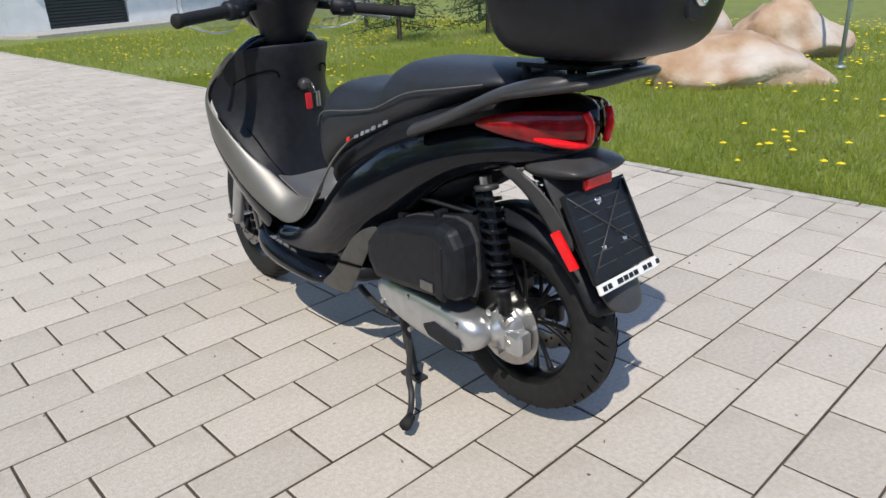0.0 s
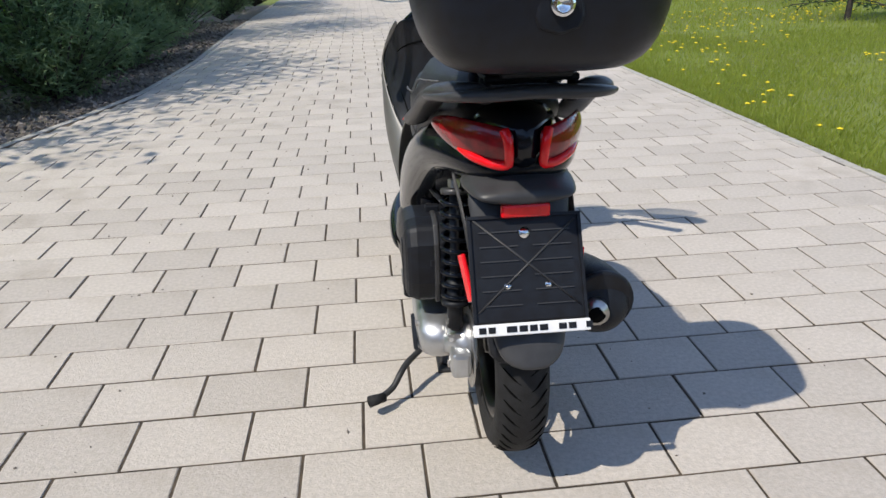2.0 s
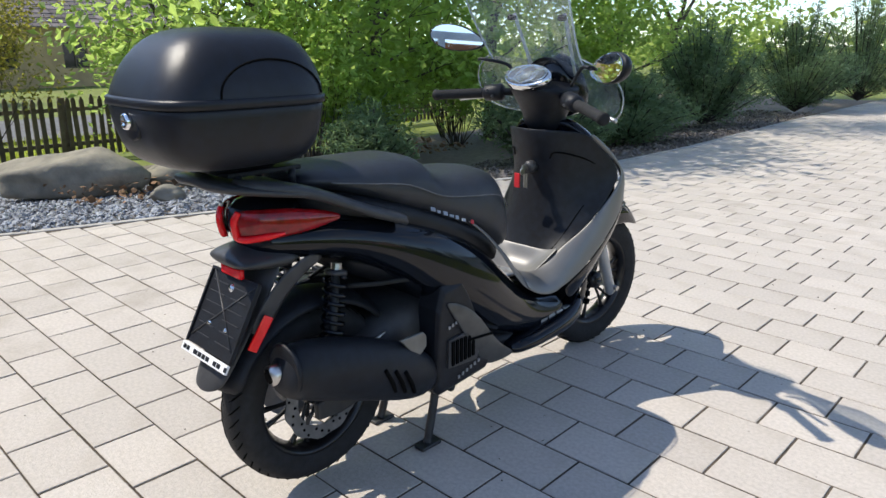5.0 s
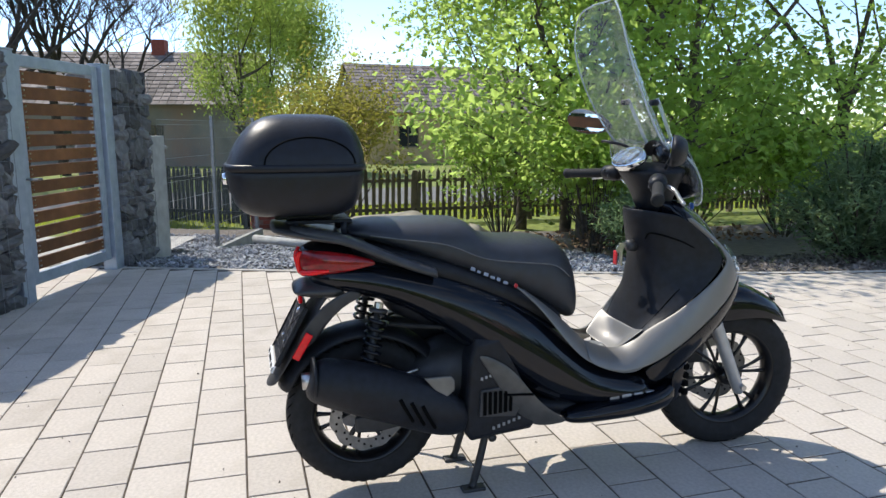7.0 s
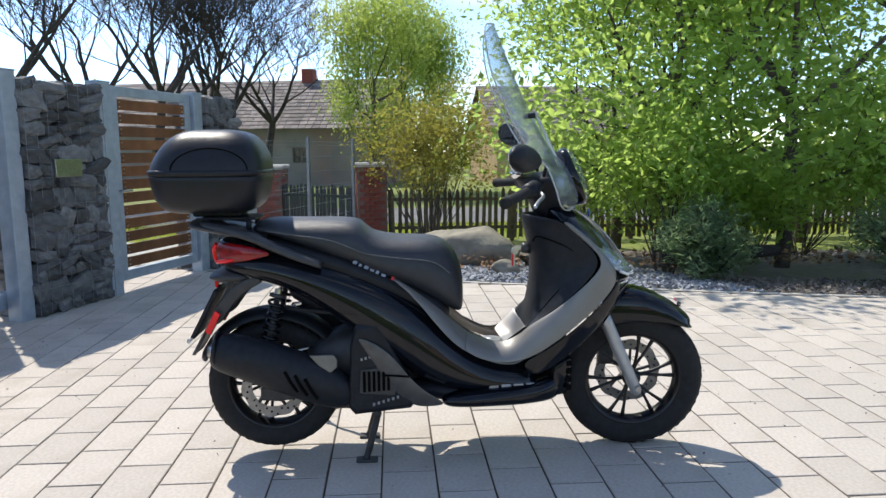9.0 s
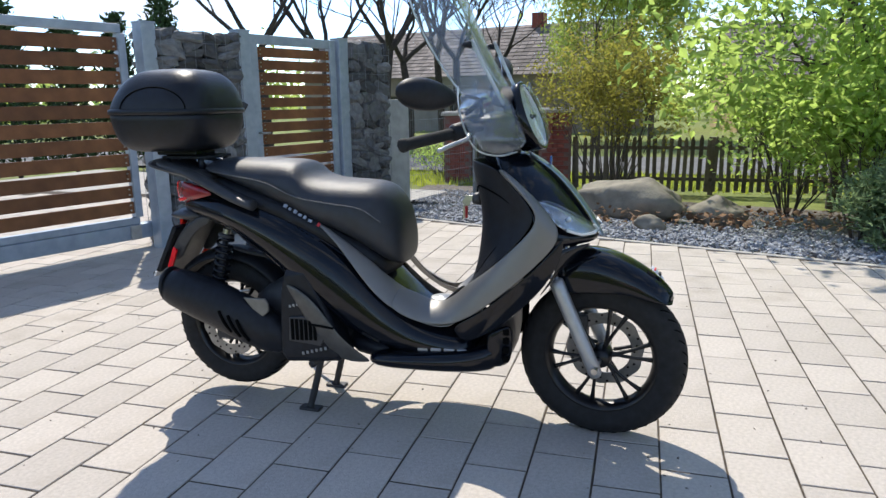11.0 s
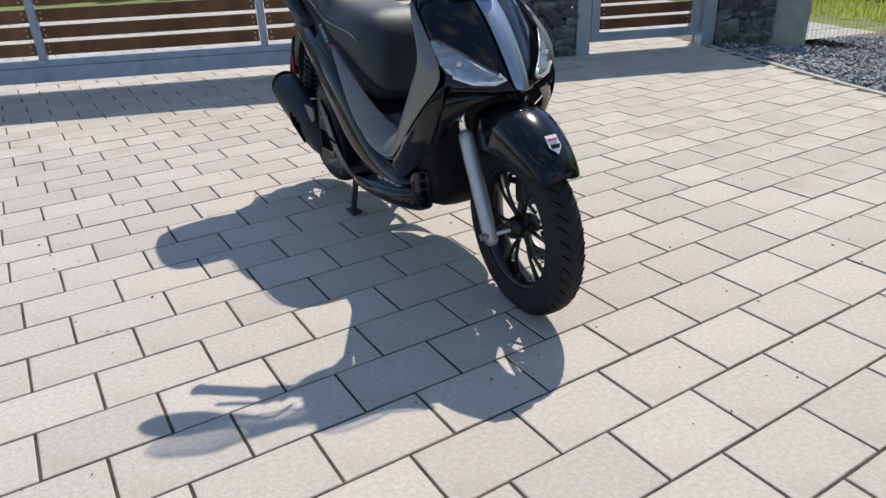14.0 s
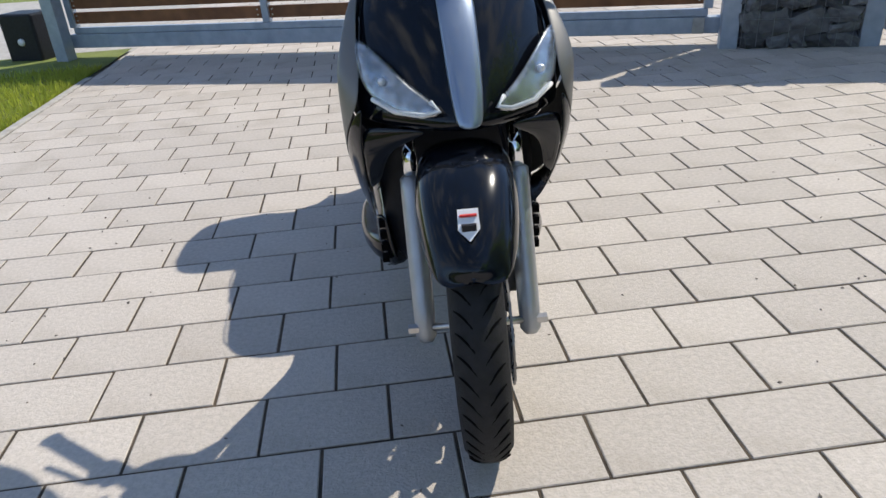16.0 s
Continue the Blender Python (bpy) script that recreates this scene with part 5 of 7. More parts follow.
for x, z, r in ((0.0, 0.058, 0.011), (-0.038, -0.040, 0.007), (0.038, -0.040, 0.007)):
    bm = lathe([(-0.008, 0.001), (-0.008, r * 0.55), (-0.005, r * 0.6), (-0.005, r), (-0.003, r)], 14, "y", (x, 0, z))
    bmesh.ops.transform(bm, matrix=PB, verts=bm.verts)
    part("screw", bm, "chrome", board, "bright screw")
strip = part("name_strip", box(-0.108, 0.108, -0.012, -0.004, -0.128, -0.106, PB), "white_paint", board, "white strip with dark lettering bars", smooth=False, bevel=0.002)
x = -0.098
for wdt in (0.013, 0.013, -0.012, 0.019, 0.015, 0.014, 0.015, -0.012, 0.014, 0.014, -0.010, 0.012):
    if wdt > 0:
        part("lettering_bar", box(x, x + wdt, -0.0132, -0.0122, -0.1225, -0.1115, PB), "matte", strip, smooth=False)
    x += abs(wdt) + 0.0042
for side in (1, -1):
    part("side_reflector", box(-0.004, 0.004, -0.012, 0.012, -0.046, 0.046, Matrix.Translation((side * 0.110, -0.185, 0.540)) @ pose(0, 0, 0, -30, 0, side * -18)), "red_lens", scooter, "slim red side reflector", smooth=False, bevel=0.003)

# inner hugger over the rear wheel
part("hugger", loft([[Vector((x, RW.y + r * math.cos(a), RW.z + r * math.sin(a))) for x, r in ((-0.075, 0.250), (-0.078, 0.268), (-0.045, 0.292), (0, 0.298), (0.045, 0.292), (0.078, 0.268), (0.075, 0.250), (0.040, 0.284), (0, 0.289), (-0.040, 0.284))]
     for a in [radians(d) for d in range(18, 172, 11)]]), "matte", scooter, subsurf=1)

# ---- engine, exhaust, stand, top case ----
def xring(x, pts):
    return [Vector((x, y, z)) for y, z in pts]


# belt case on the other side from the exhaust: an aluminium shell with a black insert
case_out = [(0.420, 0.300), (0.405, 0.345), (0.330, 0.352), (0.20, 0.345), (0.11, 0.335), (0.040, 0.326), (0.008, 0.300), (0.006, 0.262), (0.030, 0.230), (0.09, 0.208), (0.18, 0.208), (0.30, 0.232), (0.395, 0.265)]


def inset(pts, k):
    cy, cz = sum(p[0] for p in pts) / len(pts), sum(p[1] for p in pts) / len(pts)
    return [(cy + (y - cy) * k, cz + (z - cz) * (k - (1 - k) * 0.6)) for y, z in pts]


engine = part("belt_case", loft([xring(-0.085, case_out), xring(-0.150, case_out), xring(-0.185, inset(case_out, 0.94)), xring(-0.200, inset(case_out, 0.78))]), "silver", scooter, "cast aluminium belt case", subsurf=1)
part("case_insert", loft([xring(-0.196, [(0.06, 0.272), (0.15, 0.292), (0.19, 0.272), (0.17, 0.246), (0.09, 0.232), (0.05, 0.245)]), xring(-0.206, [(0.065, 0.270), (0.148, 0.288), (0.183, 0.271), (0.166, 0.249), (0.09, 0.237), (0.055, 0.247)])]), "matte", engine, "black ribbed insert", smooth=False)
part("hub_casting", lathe([(-0.138, 0.001), (-0.138, 0.020), (-0.128, 0.024), (-0.124, 0.044), (-0.112, 0.056), (-0.10, 0.060), (-0.07, 0.064)], 20, "x", tuple(RW)), "silver", engine)
for a in range(6):
    t = a * 1.047 + 0.3
    q = RW + Vector((0, 0.050 * math.cos(t), 0.050 * math.sin(t)))
    part("hub_bolt", tube([q + Vector((-0.100, 0, 0)), q + Vector((-0.132, 0, 0))], 0.0095, 6), "steel", engine, smooth=False)
part("axle_lug", box(-0.130, -0.085, -0.075, -0.020, 0.240, 0.300), "silver", engine, smooth=False, bevel=0.010)
for a in range(5):
    t = a * 1.257
    part("case_bolt", tube([(-0.200, 0.20 + 0.16 * math.cos(t), 0.278 + 0.050 * math.sin(t)), (-0.186, 0.20 + 0.16 * math.cos(t), 0.278 + 0.050 * math.sin(t))], 0.007, 6), "steel", engine, smooth=False)
part("sensor_ring", lathe([(-0.080, 0.088), (-0.080, 0.104), (-0.083, 0.104), (-0.083, 0.088)], 40, "x", tuple(RW)), "steel", scooter, "slotted sensor ring", smooth=False)
box_out = [(0.398, 0.395), (0.398, 0.450), (0.345, 0.502), (0.245, 0.538), (0.105, 0.560), (0.062, 0.552), (0.040, 0.515), (0.036, 0.425), (0.050, 0.375), (0.140, 0.362), (0.280, 0.352), (0.370, 0.348)]
air = part("air_box", loft([xring(-0.095, box_out), xring(-0.188, box_out), xring(-0.212, inset(box_out, 0.95)), xring(-0.219, inset(box_out, 0.82))]), "matte", scooter, "black plastic air filter box", smooth=False, bevel=0.010)
part("air_box_seam", loft([xring(-0.140, inset(box_out, 1.025)), xring(-0.152, inset(box_out, 1.025))]), "rail", air, smooth=False, bevel=0.003)
for y, z in ((0.30, 0.522), (0.16, 0.556), (0.046, 0.47)):
    part("lid_clip", box(-0.162, -0.130, y - 0.010, y + 0.010, z - 0.006, z + 0.012), "matte", air, smooth=False, bevel=0.003)
part("air_box_rib", loft([xring(-0.208, [(0.085, 0.365), (0.115, 0.370), (0.110, 0.520), (0.080, 0.515)]), xring(-0.222, [(0.088, 0.372), (0.111, 0.376), (0.106, 0.512), (0.083, 0.508)])]), "matte", air, smooth=False, bevel=0.003)
part("maker_plate", box(-0.2235, -0.2185, 0.120, 0.165, 0.385, 0.408), "bracket", air, "small grey plate", smooth=False, bevel=0.002)
part("engine_block", loft(half_rings([(0.10, [(0, 0.42), (0.09, 0.42), (0.11, 0.36), (0.10, 0.25), (0, 0.24)]), (0.28, [(0, 0.52), (0.12, 0.51), (0.14, 0.42), (0.12, 0.26), (0, 0.25)]), (0.45, [(0, 0.50), (0.13, 0.49), (0.15, 0.40), (0.13, 0.27), (0, 0.26)]), (0.58, [(0, 0.44), (0.11, 0.43), (0.13, 0.36), (0.11, 0.28), (0, 0.27)])])), "engine", scooter, subsurf=1)
part("under_seat_bin", loft(half_rings([(0.05, [(0, 0.70), (0.12, 0.70), (0.13, 0.66), (0.10, 0.625), (0, 0.62)]), (0.25, [(0, 0.70), (0.16, 0.70), (0.165, 0.60), (0.12, 0.55), (0, 0.54)]), (0.5, [(0, 0.66), (0.17, 0.66), (0.18, 0.50), (0.13, 0.45), (0, 0.44)])])), "matte", scooter, subsurf=1)
# radiator cover with slots, on the exhaust side
rad_out = [(0.300, 0.300), (0.310, 0.480), (0.330, 0.545), (0.405, 0.560), (0.430, 0.520), (0.520, 0.330), (0.545, 0.265), (0.520, 0.235), (0.320, 0.215), (0.300, 0.240)]
rad = part("radiator_cover", loft([xring(0.120, rad_out), xring(0.192, rad_out), xring(0.205, inset(rad_out, 0.93))]), "matte", scooter, "black slotted radiator cover", smooth=False, bevel=0.004)
part("grille_frame", loft([xring(0.203, [(0.340, 0.300), (0.345, 0.385), (0.440, 0.395), (0.475, 0.320), (0.46, 0.290)]), xring(0.213, [(0.340, 0.300), (0.345, 0.385), (0.440, 0.395), (0.475, 0.320), (0.46, 0.290)])]), "rail", rad, smooth=False, bevel=0.003)
# black blocks paint the shaded gaps of the grille
for k in range(6):
    y = 0.352 + k * 0.017
    part("grille_slat", box(0.2135, 0.2175, y, y + 0.010, 0.306 + 0.001 * k, 0.380), "groove", rad, smooth=False)
for k in range(6):
    part("vent_hole", box(0.2065, 0.2095, 0.345 + k * 0.014, 0.352 + k * 0.014, 0.418 + k * 0.004, 0.427 + k * 0.004), "hole_light", rad, smooth=False)
    part("vent_hole", box(0.2065, 0.2095, 0.385 + k * 0.017, 0.393 + k * 0.017, 0.252 + k * 0.005, 0.262 + k * 0.005), "hole_light", rad, smooth=False)
# dark strut and grey lower fairing between radiator and footboard
panel("lower_fairing", [
    [(0.206, 0.332, 0.500), (0.210, 0.345, 0.500), (0.210, 0.362, 0.497)],
    [(0.210, 0.371, 0.440), (0.218, 0.396, 0.456), (0.218, 0.428, 0.466)],
    [(0.212, 0.410, 0.378), (0.221, 0.442, 0.402), (0.221, 0.478, 0.412)],
    [(0.211, 0.430, 0.350), (0.221, 0.472, 0.360), (0.222, 0.518, 0.358)],
    [(0.203, 0.486, 0.275), (0.215, 0.532, 0.290), (0.219, 0.578, 0.296)],
    [(0.192, 0.535, 0.238), (0.202, 0.600, 0.240), (0.208, 0.664, 0.250)]], "graphite_dark", "grey lower side fairing")
for side in (1, -1):
    part("fairing_seam", tube([(side * 0.215, 0.420, 0.366), (side * 0.2245, 0.470, 0.366), (side * 0.2255, 0.515, 0.362)], 0.004, 6), "groove", scooter)

# exhaust
def muffler_ring(c, w, h):
    c = Vector(c)
    d = Vector((0, 0.934, -0.357))
    up = Vector((0, 0.357, 0.934))
    return [c + Vector((1, 0, 0)) * (w * math.cos(a)) + up * (h * math.sin(a)) for a in [2 * math.pi * k / 20 for k in range(20)]]
muf = part("muffler", loft([muffler_ring((0.165, -0.172, 0.462), 0.030, 0.030), muffler_ring((0.165, -0.165, 0.460), 0.058, 0.060), muffler_ring((0.166, -0.135, 0.449), 0.070, 0.074), muffler_ring((0.168, -0.03, 0.418), 0.072, 0.082),
      muffler_ring((0.170, 0.10, 0.372), 0.070, 0.085), muffler_ring((0.170, 0.20, 0.328), 0.068, 0.082), muffler_ring((0.166, 0.28, 0.290), 0.055, 0.066), muffler_ring((0.160, 0.325, 0.268), 0.028, 0.032)]), "matte", scooter, "black silencer", subsurf=1)
part("outlet", tube([(0.150, -0.150, 0.448), (0.146, -0.192, 0.445)], [0.026, 0.025], 16), "steel", muf, "steel outlet")
# a black disc paints the dark inside of the pipe
part("outlet_bore", tube([(0.146, -0.190, 0.445), (0.146, -0.1935, 0.445)], 0.018, 14), "groove", muf)
part("end_ring", lathe([(-0.004, 0.056), (-0.006, 0.064), (0.004, 0.066), (0.006, 0.058)], 24, "y", (0.165, -0.158, 0.457)), "matte", muf)
for k in range(3):
    part("silencer_rib", tube(smooth_line([(0.238, 0.085 + k * 0.034, 0.395 - k * 0.014), (0.240, 0.105 + k * 0.034, 0.355 - k * 0.014), (0.228, 0.125 + k * 0.034, 0.318 - k * 0.014)], 4), 0.006, 6), "groove", muf)
part("heat_bracket", loft([[Vector((x, y, z)) for y, z in ((0.165, 0.440), (0.250, 0.440), (0.262, 0.425), (0.262, 0.395), (0.235, 0.372), (0.200, 0.400))] for x in (0.196, 0.206)]), "bracket", scooter, "dull metal exhaust bracket", smooth=False, bevel=0.003)
part("front_pipe", tube(smooth_line([(0.16, 0.31, 0.272), (0.14, 0.36, 0.235), (0.08, 0.42, 0.215), (0.02, 0.46, 0.26)], 5), 0.018, 12), "bracket", scooter)
part("swing_arm", loft([xring(x, [(-0.03, 0.24), (-0.03, 0.29), (0.03, 0.30), (0.30, 0.35), (0.32, 0.28), (0.04, 0.235)]) for x in (0.075, 0.100)]), "engine", scooter, smooth=False, bevel=0.008)


def shock(side):
    t, b = Vector((side * 0.105, 0.048, 0.655)), Vector((side * 0.115, -0.020, 0.335))
    if side > 0:
        t, b = Vector((0.098, 0.050, 0.652)), Vector((0.125, -0.010, 0.350))
    w = b - t
    sh = part("shock_absorber", tube([t, b], 0.011, 10), "engine", scooter, "black coil shock absorber")
    pts, n = [], 9
    for k in range(n * 14 + 1):
        a = 2 * math.pi * k / 14
        p = t + w * (0.08 + 0.70 * k / (n * 14))
        pts.append(p + Vector((math.cos(a) * 0.027, math.sin(a) * 0.026, math.sin(a) * -0.005)))
    part("coil_spring", tube(pts, 0.0058, 6), "gloss", sh)
    part("spring_seat", tube([t + w * 0.04, t + w * 0.075], 0.029, 14), "rail", sh)
    part("lower_cup", tube([t + w * 0.79, t + w * 0.82], 0.030, 14), "matte", sh)
    part("damper_body", tube([t + w * 0.60, t + w * 0.98], 0.018, 12), "matte", sh)
    part("top_nut", tube([t - w * 0.02, t + w * 0.035], 0.014, 8), "steel", sh, smooth=False)
    part("lower_bolt", tube([b + Vector((-0.02, 0, 0)), b + Vector((side * 0.022, 0, 0))], 0.011, 6), "steel", sh, smooth=False)


shock(1)
shock(-1)

# centre stand
stand = part("centre_stand", tube([(-0.15, 0.400, 0.205), (0.17, 0.400, 0.205)], 0.014, 10), "engine", scooter, "black centre stand")
for side in (1, -1):
    part("stand_leg", tube(smooth_line([(side * 0.10, 0.405, 0.215), (side * 0.105, 0.385, 0.13), (side * 0.108, 0.362, 0.045), (side * 0.110, 0.352, 0.012)], 4), [0.013] * 9 + [0.012, 0.012, 0.013, 0.015], 8), "engine", stand)
    part("stand_foot", box(side * 0.110 - 0.020, side * 0.110 + 0.020, 0.315, 0.395, 0.0005, 0.013), "engine", stand, smooth=False, bevel=0.004)
pedal = part("stand_pedal", tube(smooth_line([(-0.125, 0.345, 0.130), (-0.180, 0.285, 0.105), (-0.220, 0.240, 0.092), (-0.240, 0.208, 0.080), (-0.262, 0.185, 0.055), (-0.300, 0.152, 0.045)], 5), 0.0085, 8), "engine", stand)
part("pedal_pad", tube([(-0.285, 0.160, 0.045), (-0.322, 0.138, 0.050)], [0.013, 0.016], 8), "rubber", pedal)
part("stand_spring", tube([Vector((-0.10 + 0.006 * math.cos(k), 0.33 - k * 0.0014, 0.20 + 0.006 * math.sin(k))) for k in range(0, 60)], 0.002, 5), "steel", stand)
part("side_stand", tube(smooth_line([(-0.130, 0.560, 0.235), (-0.145, 0.490, 0.222), (-0.150, 0.440, 0.215), (-0.150, 0.400, 0.212)], 4), 0.010, 8), "engine", scooter, "folded side stand")
part("cable_loop", tube(smooth_line([(-0.12, 0.36, 0.60), (-0.15, 0.30, 0.59), (-0.13, 0.20, 0.575), (-0.10, 0.10, 0.56)], 5), 0.006, 8), "matte", scooter)
part("hose", tube(smooth_line([(0.13, 0.30, 0.56), (0.15, 0.24, 0.58), (0.13, 0.15, 0.585), (0.10, 0.08, 0.59)], 5), 0.007, 8), "rubber", scooter)
part("brake_line", tube(smooth_line([(0.15, 0.16, 0.452), (0.16, 0.12, 0.446), (0.15, 0.08, 0.430), (0.14, 0.04, 0.380)], 5), 0.004, 6), "steel", scooter)
part("rear_caliper", box(0.055, 0.095, 0.07, 0.14, 0.30, 0.36), "engine", scooter, smooth=False, bevel=0.008)

# model lettering on the flanks becomes plain bars
for side in (1, -1):
    for k in range(6):
        y, z = 0.330 + k * 0.020, 0.760 - k * 0.0085
        xx = 0.158 + k * 0.004
        mm = Matrix.Translation((side * (xx + 0.006), y, z)) @ pose(0, 0, 0, -24, side * -38, 0)
        part("lettering_bar", box(-0.0012, 0.0012, -0.0075, 0.0075 - 0.004 * (k % 3 == 1), -0.005, 0.004 + 0.003 * (k in (0, 2, 4)), mm), "mat_metal", scooter, smooth=False)
    mm = Matrix.Translation((side * 0.188, 0.462, 0.706)) @ pose(0, 0, 0, -24, side * -34, 0)
    part("lettering_bar", box(-0.0012, 0.0012, -0.005, 0.005, -0.006, 0.007, mm), "red_paint", scooter, smooth=False)
cap = part("filler_cap", lathe([(0.0, 0.044), (0.008, 0.044), (0.012, 0.036), (0.010, 0.020), (0.014, 0.016), (0.014, 0.001)], 24, "z", (0, 0.830, 0.422)), "mat_metal", scooter, "round metal filler cap")

# top case
TC = new("top_case")
TC.parent = scooter
TC["label"] = "black rounded plastic top case"


def case_ring(z, s, y0=-0.183, hy=0.200, hx=0.200, n=48, p=0.52, dy=0.0):
    r = []
    for k in range(n):
        a = 2 * math.pi * k / n
        c, q = math.cos(a), math.sin(a)
        r.append(Vector((hx * s * math.copysign(abs(c) ** p, c), y0 + dy + hy * s * math.copysign(abs(q) ** p, q), z)))
    return r


LID = [(1.072, 1.0), (1.074, 1.0), (1.084, 0.995), (1.108, 0.970), (1.134, 0.925), (1.162, 0.855), (1.188, 0.760), (1.210, 0.63), (1.222, 0.45), (1.226, 0.22)]
part("case_base", loft([case_ring(0.932, 0.56), case_ring(0.936, 0.70), case_ring(0.952, 0.83), case_ring(0.980, 0.915), case_ring(1.02, 0.968), case_ring(1.066, 1.0), case_ring(1.076, 1.0)]), "case_black", TC, subsurf=1)
part("case_foot", box(-0.060, 0.060, -0.25, -0.08, 0.917, 0.940), "matte", TC, smooth=False, bevel=0.006)
part("case_rim", loft([case_ring(1.066, 0.995), case_ring(1.067, 1.014), case_ring(1.082, 1.016), case_ring(1.086, 0.990)]), "case_black", TC)
part("case_lid", loft([case_ring(z, k, dy=0.14 * (z - 1.072)) for z, k in LID]), "case_black", TC, subsurf=1)


def lid_x(y, z):
    """Half-width of the lid at a place along it and a height."""
    k = float(np.interp(z, [p[0] for p in LID], [p[1] for p in LID]))
    u = min(1.0, abs((y + 0.183 - 0.14 * (z - 1.072)) / (0.200 * k)))
    return 0.200 * k * (1 - u ** (2 / 0.52)) ** 0.26


for side in (1, -1):
    for cy, ry, top in ((-0.150, 0.125, 1.160),):
        arc = [(cy + ry * math.cos(t), 1.086 + (top - 1.086) * math.sin(t)) for t in [math.pi * q / 20 for q in range(21)]]
        part("lid_seam", tube([Vector((side * (lid_x(y, z) + 0.0005), y, z)) for y, z in arc], 0.0024, 5), "groove", TC)
part("case_lock", lathe([(-0.010, 0.001), (-0.012, 0.008), (-0.014, 0.010), (-0.013, 0.016), (-0.008, 0.0175), (0.010, 0.018)], 24, "y", (0.0, -0.379, 1.038)), "chrome", TC, "round chrome lock")
part("lock_recess", loft([[Vector((x * s, -0.369 - e, z)) for x, z in ((-0.038, 1.020), (-0.03, 1.004), (0, 0.996), (0.03, 1.004), (0.038, 1.020), (0.034, 1.054), (-0.034, 1.054))] for s, e in ((1.0, 0.0), (0.9, 0.010))]), "matte", TC, smooth=False, bevel=0.004)
part("case_plate", box(-0.080, 0.080, -0.215, -0.025, 0.9055, 0.9165), "matte", TC, "black mounting plate", smooth=False, bevel=0.003)
for x, y in ((-0.075, -0.05), (0.075, -0.05), (-0.075, -0.19), (0.075, -0.19)):
    part("mount_post", tube([(x, y, 0.868), (x, y, 0.910)], 0.010, 10), "matte", TC)

# ---- plants ----
def leaf_cloud(name, centres, spread, per, size, mat, parent, seed, droop=0.3, shape=0.55, flat=1.0):
    """Leaves in loose tufts round the twig ends, each a folded blade."""
    rnd = np.random.RandomState(seed)
    c = np.repeat(np.array(centres, float), per, axis=0)
    n = len(c)
    c = c + rnd.normal(0, 1, (n, 3)) * np.array([spread, spread, spread * 0.75])
    a = rnd.normal(0, 1, (n, 3))
    a[:, 2] = a[:, 2] * 0.6 - droop
    a /= np.linalg.norm(a, axis=1)[:, None]
    b = np.cross(a, rnd.normal(0, 1, (n, 3)))
    b /= np.linalg.norm(b, axis=1)[:, None]
    nn = np.cross(a, b)
    s = (size * rnd.uniform(0.55, 1.25, n))[:, None]
    v = np.stack([c, c + a * s * 0.45 + b * s * shape * 0.5 + nn * s * 0.10, c + a * s, c + a * s * 0.45 - b * s * shape * 0.5 + nn * s * 0.10], axis=1).reshape(-1, 3)
    k = np.arange(n)[:, None] * 4
    f = np.concatenate([k + np.array([[0, 1, 2]]), k + np.array([[0, 2, 3]])])
    # triangles of one leaf share vertices, so a leaf is one island
    return data_part(name, v, f, mat, parent)


def grow(bm, p, way, length, radius, level, rnd, tips, fork=3, lift=0.25, wander=0.28, thin=0.0):
    """One limb and, at its end and along it, its children."""
    steps = 5 if radius > 0.014 else 3
    pts, r = [Vector(p)], []
    w = Vector(way).normalized()
    for k in range(steps):
        w = (w + Vector((rnd.uniform(-1, 1), rnd.uniform(-1, 1), rnd.uniform(-0.6, 1) * 1.0)) * wander * 0.4 + Vector((0, 0, lift * 0.12))).normalized()
        pts.append(pts[-1] + w * length / steps)
    rad = [max(thin, radius * (1 - 0.55 * k / steps)) for k in range(steps + 1)]
    add_tube(bm, pts, rad, 7 if radius > 0.03 else 3, False)
    if level == 0:
        tips.append(tuple(pts[-1]))
        tips.append(tuple((pts[-1] + pts[-3]) / 2))
        return
    for k in range(fork):
        q = pts[rnd.choice((2, 3, steps - 1, steps))] if k else pts[-1]
        side = Vector((rnd.uniform(-1, 1), rnd.uniform(-1, 1), rnd.uniform(-0.25, 0.7)))
        grow(bm, q, w * 0.75 + side * 0.85, length * rnd.uniform(0.58, 0.80), rad[-1] * rnd.uniform(0.65, 0.9), level - 1, rnd, tips, fork, lift, wander, thin)


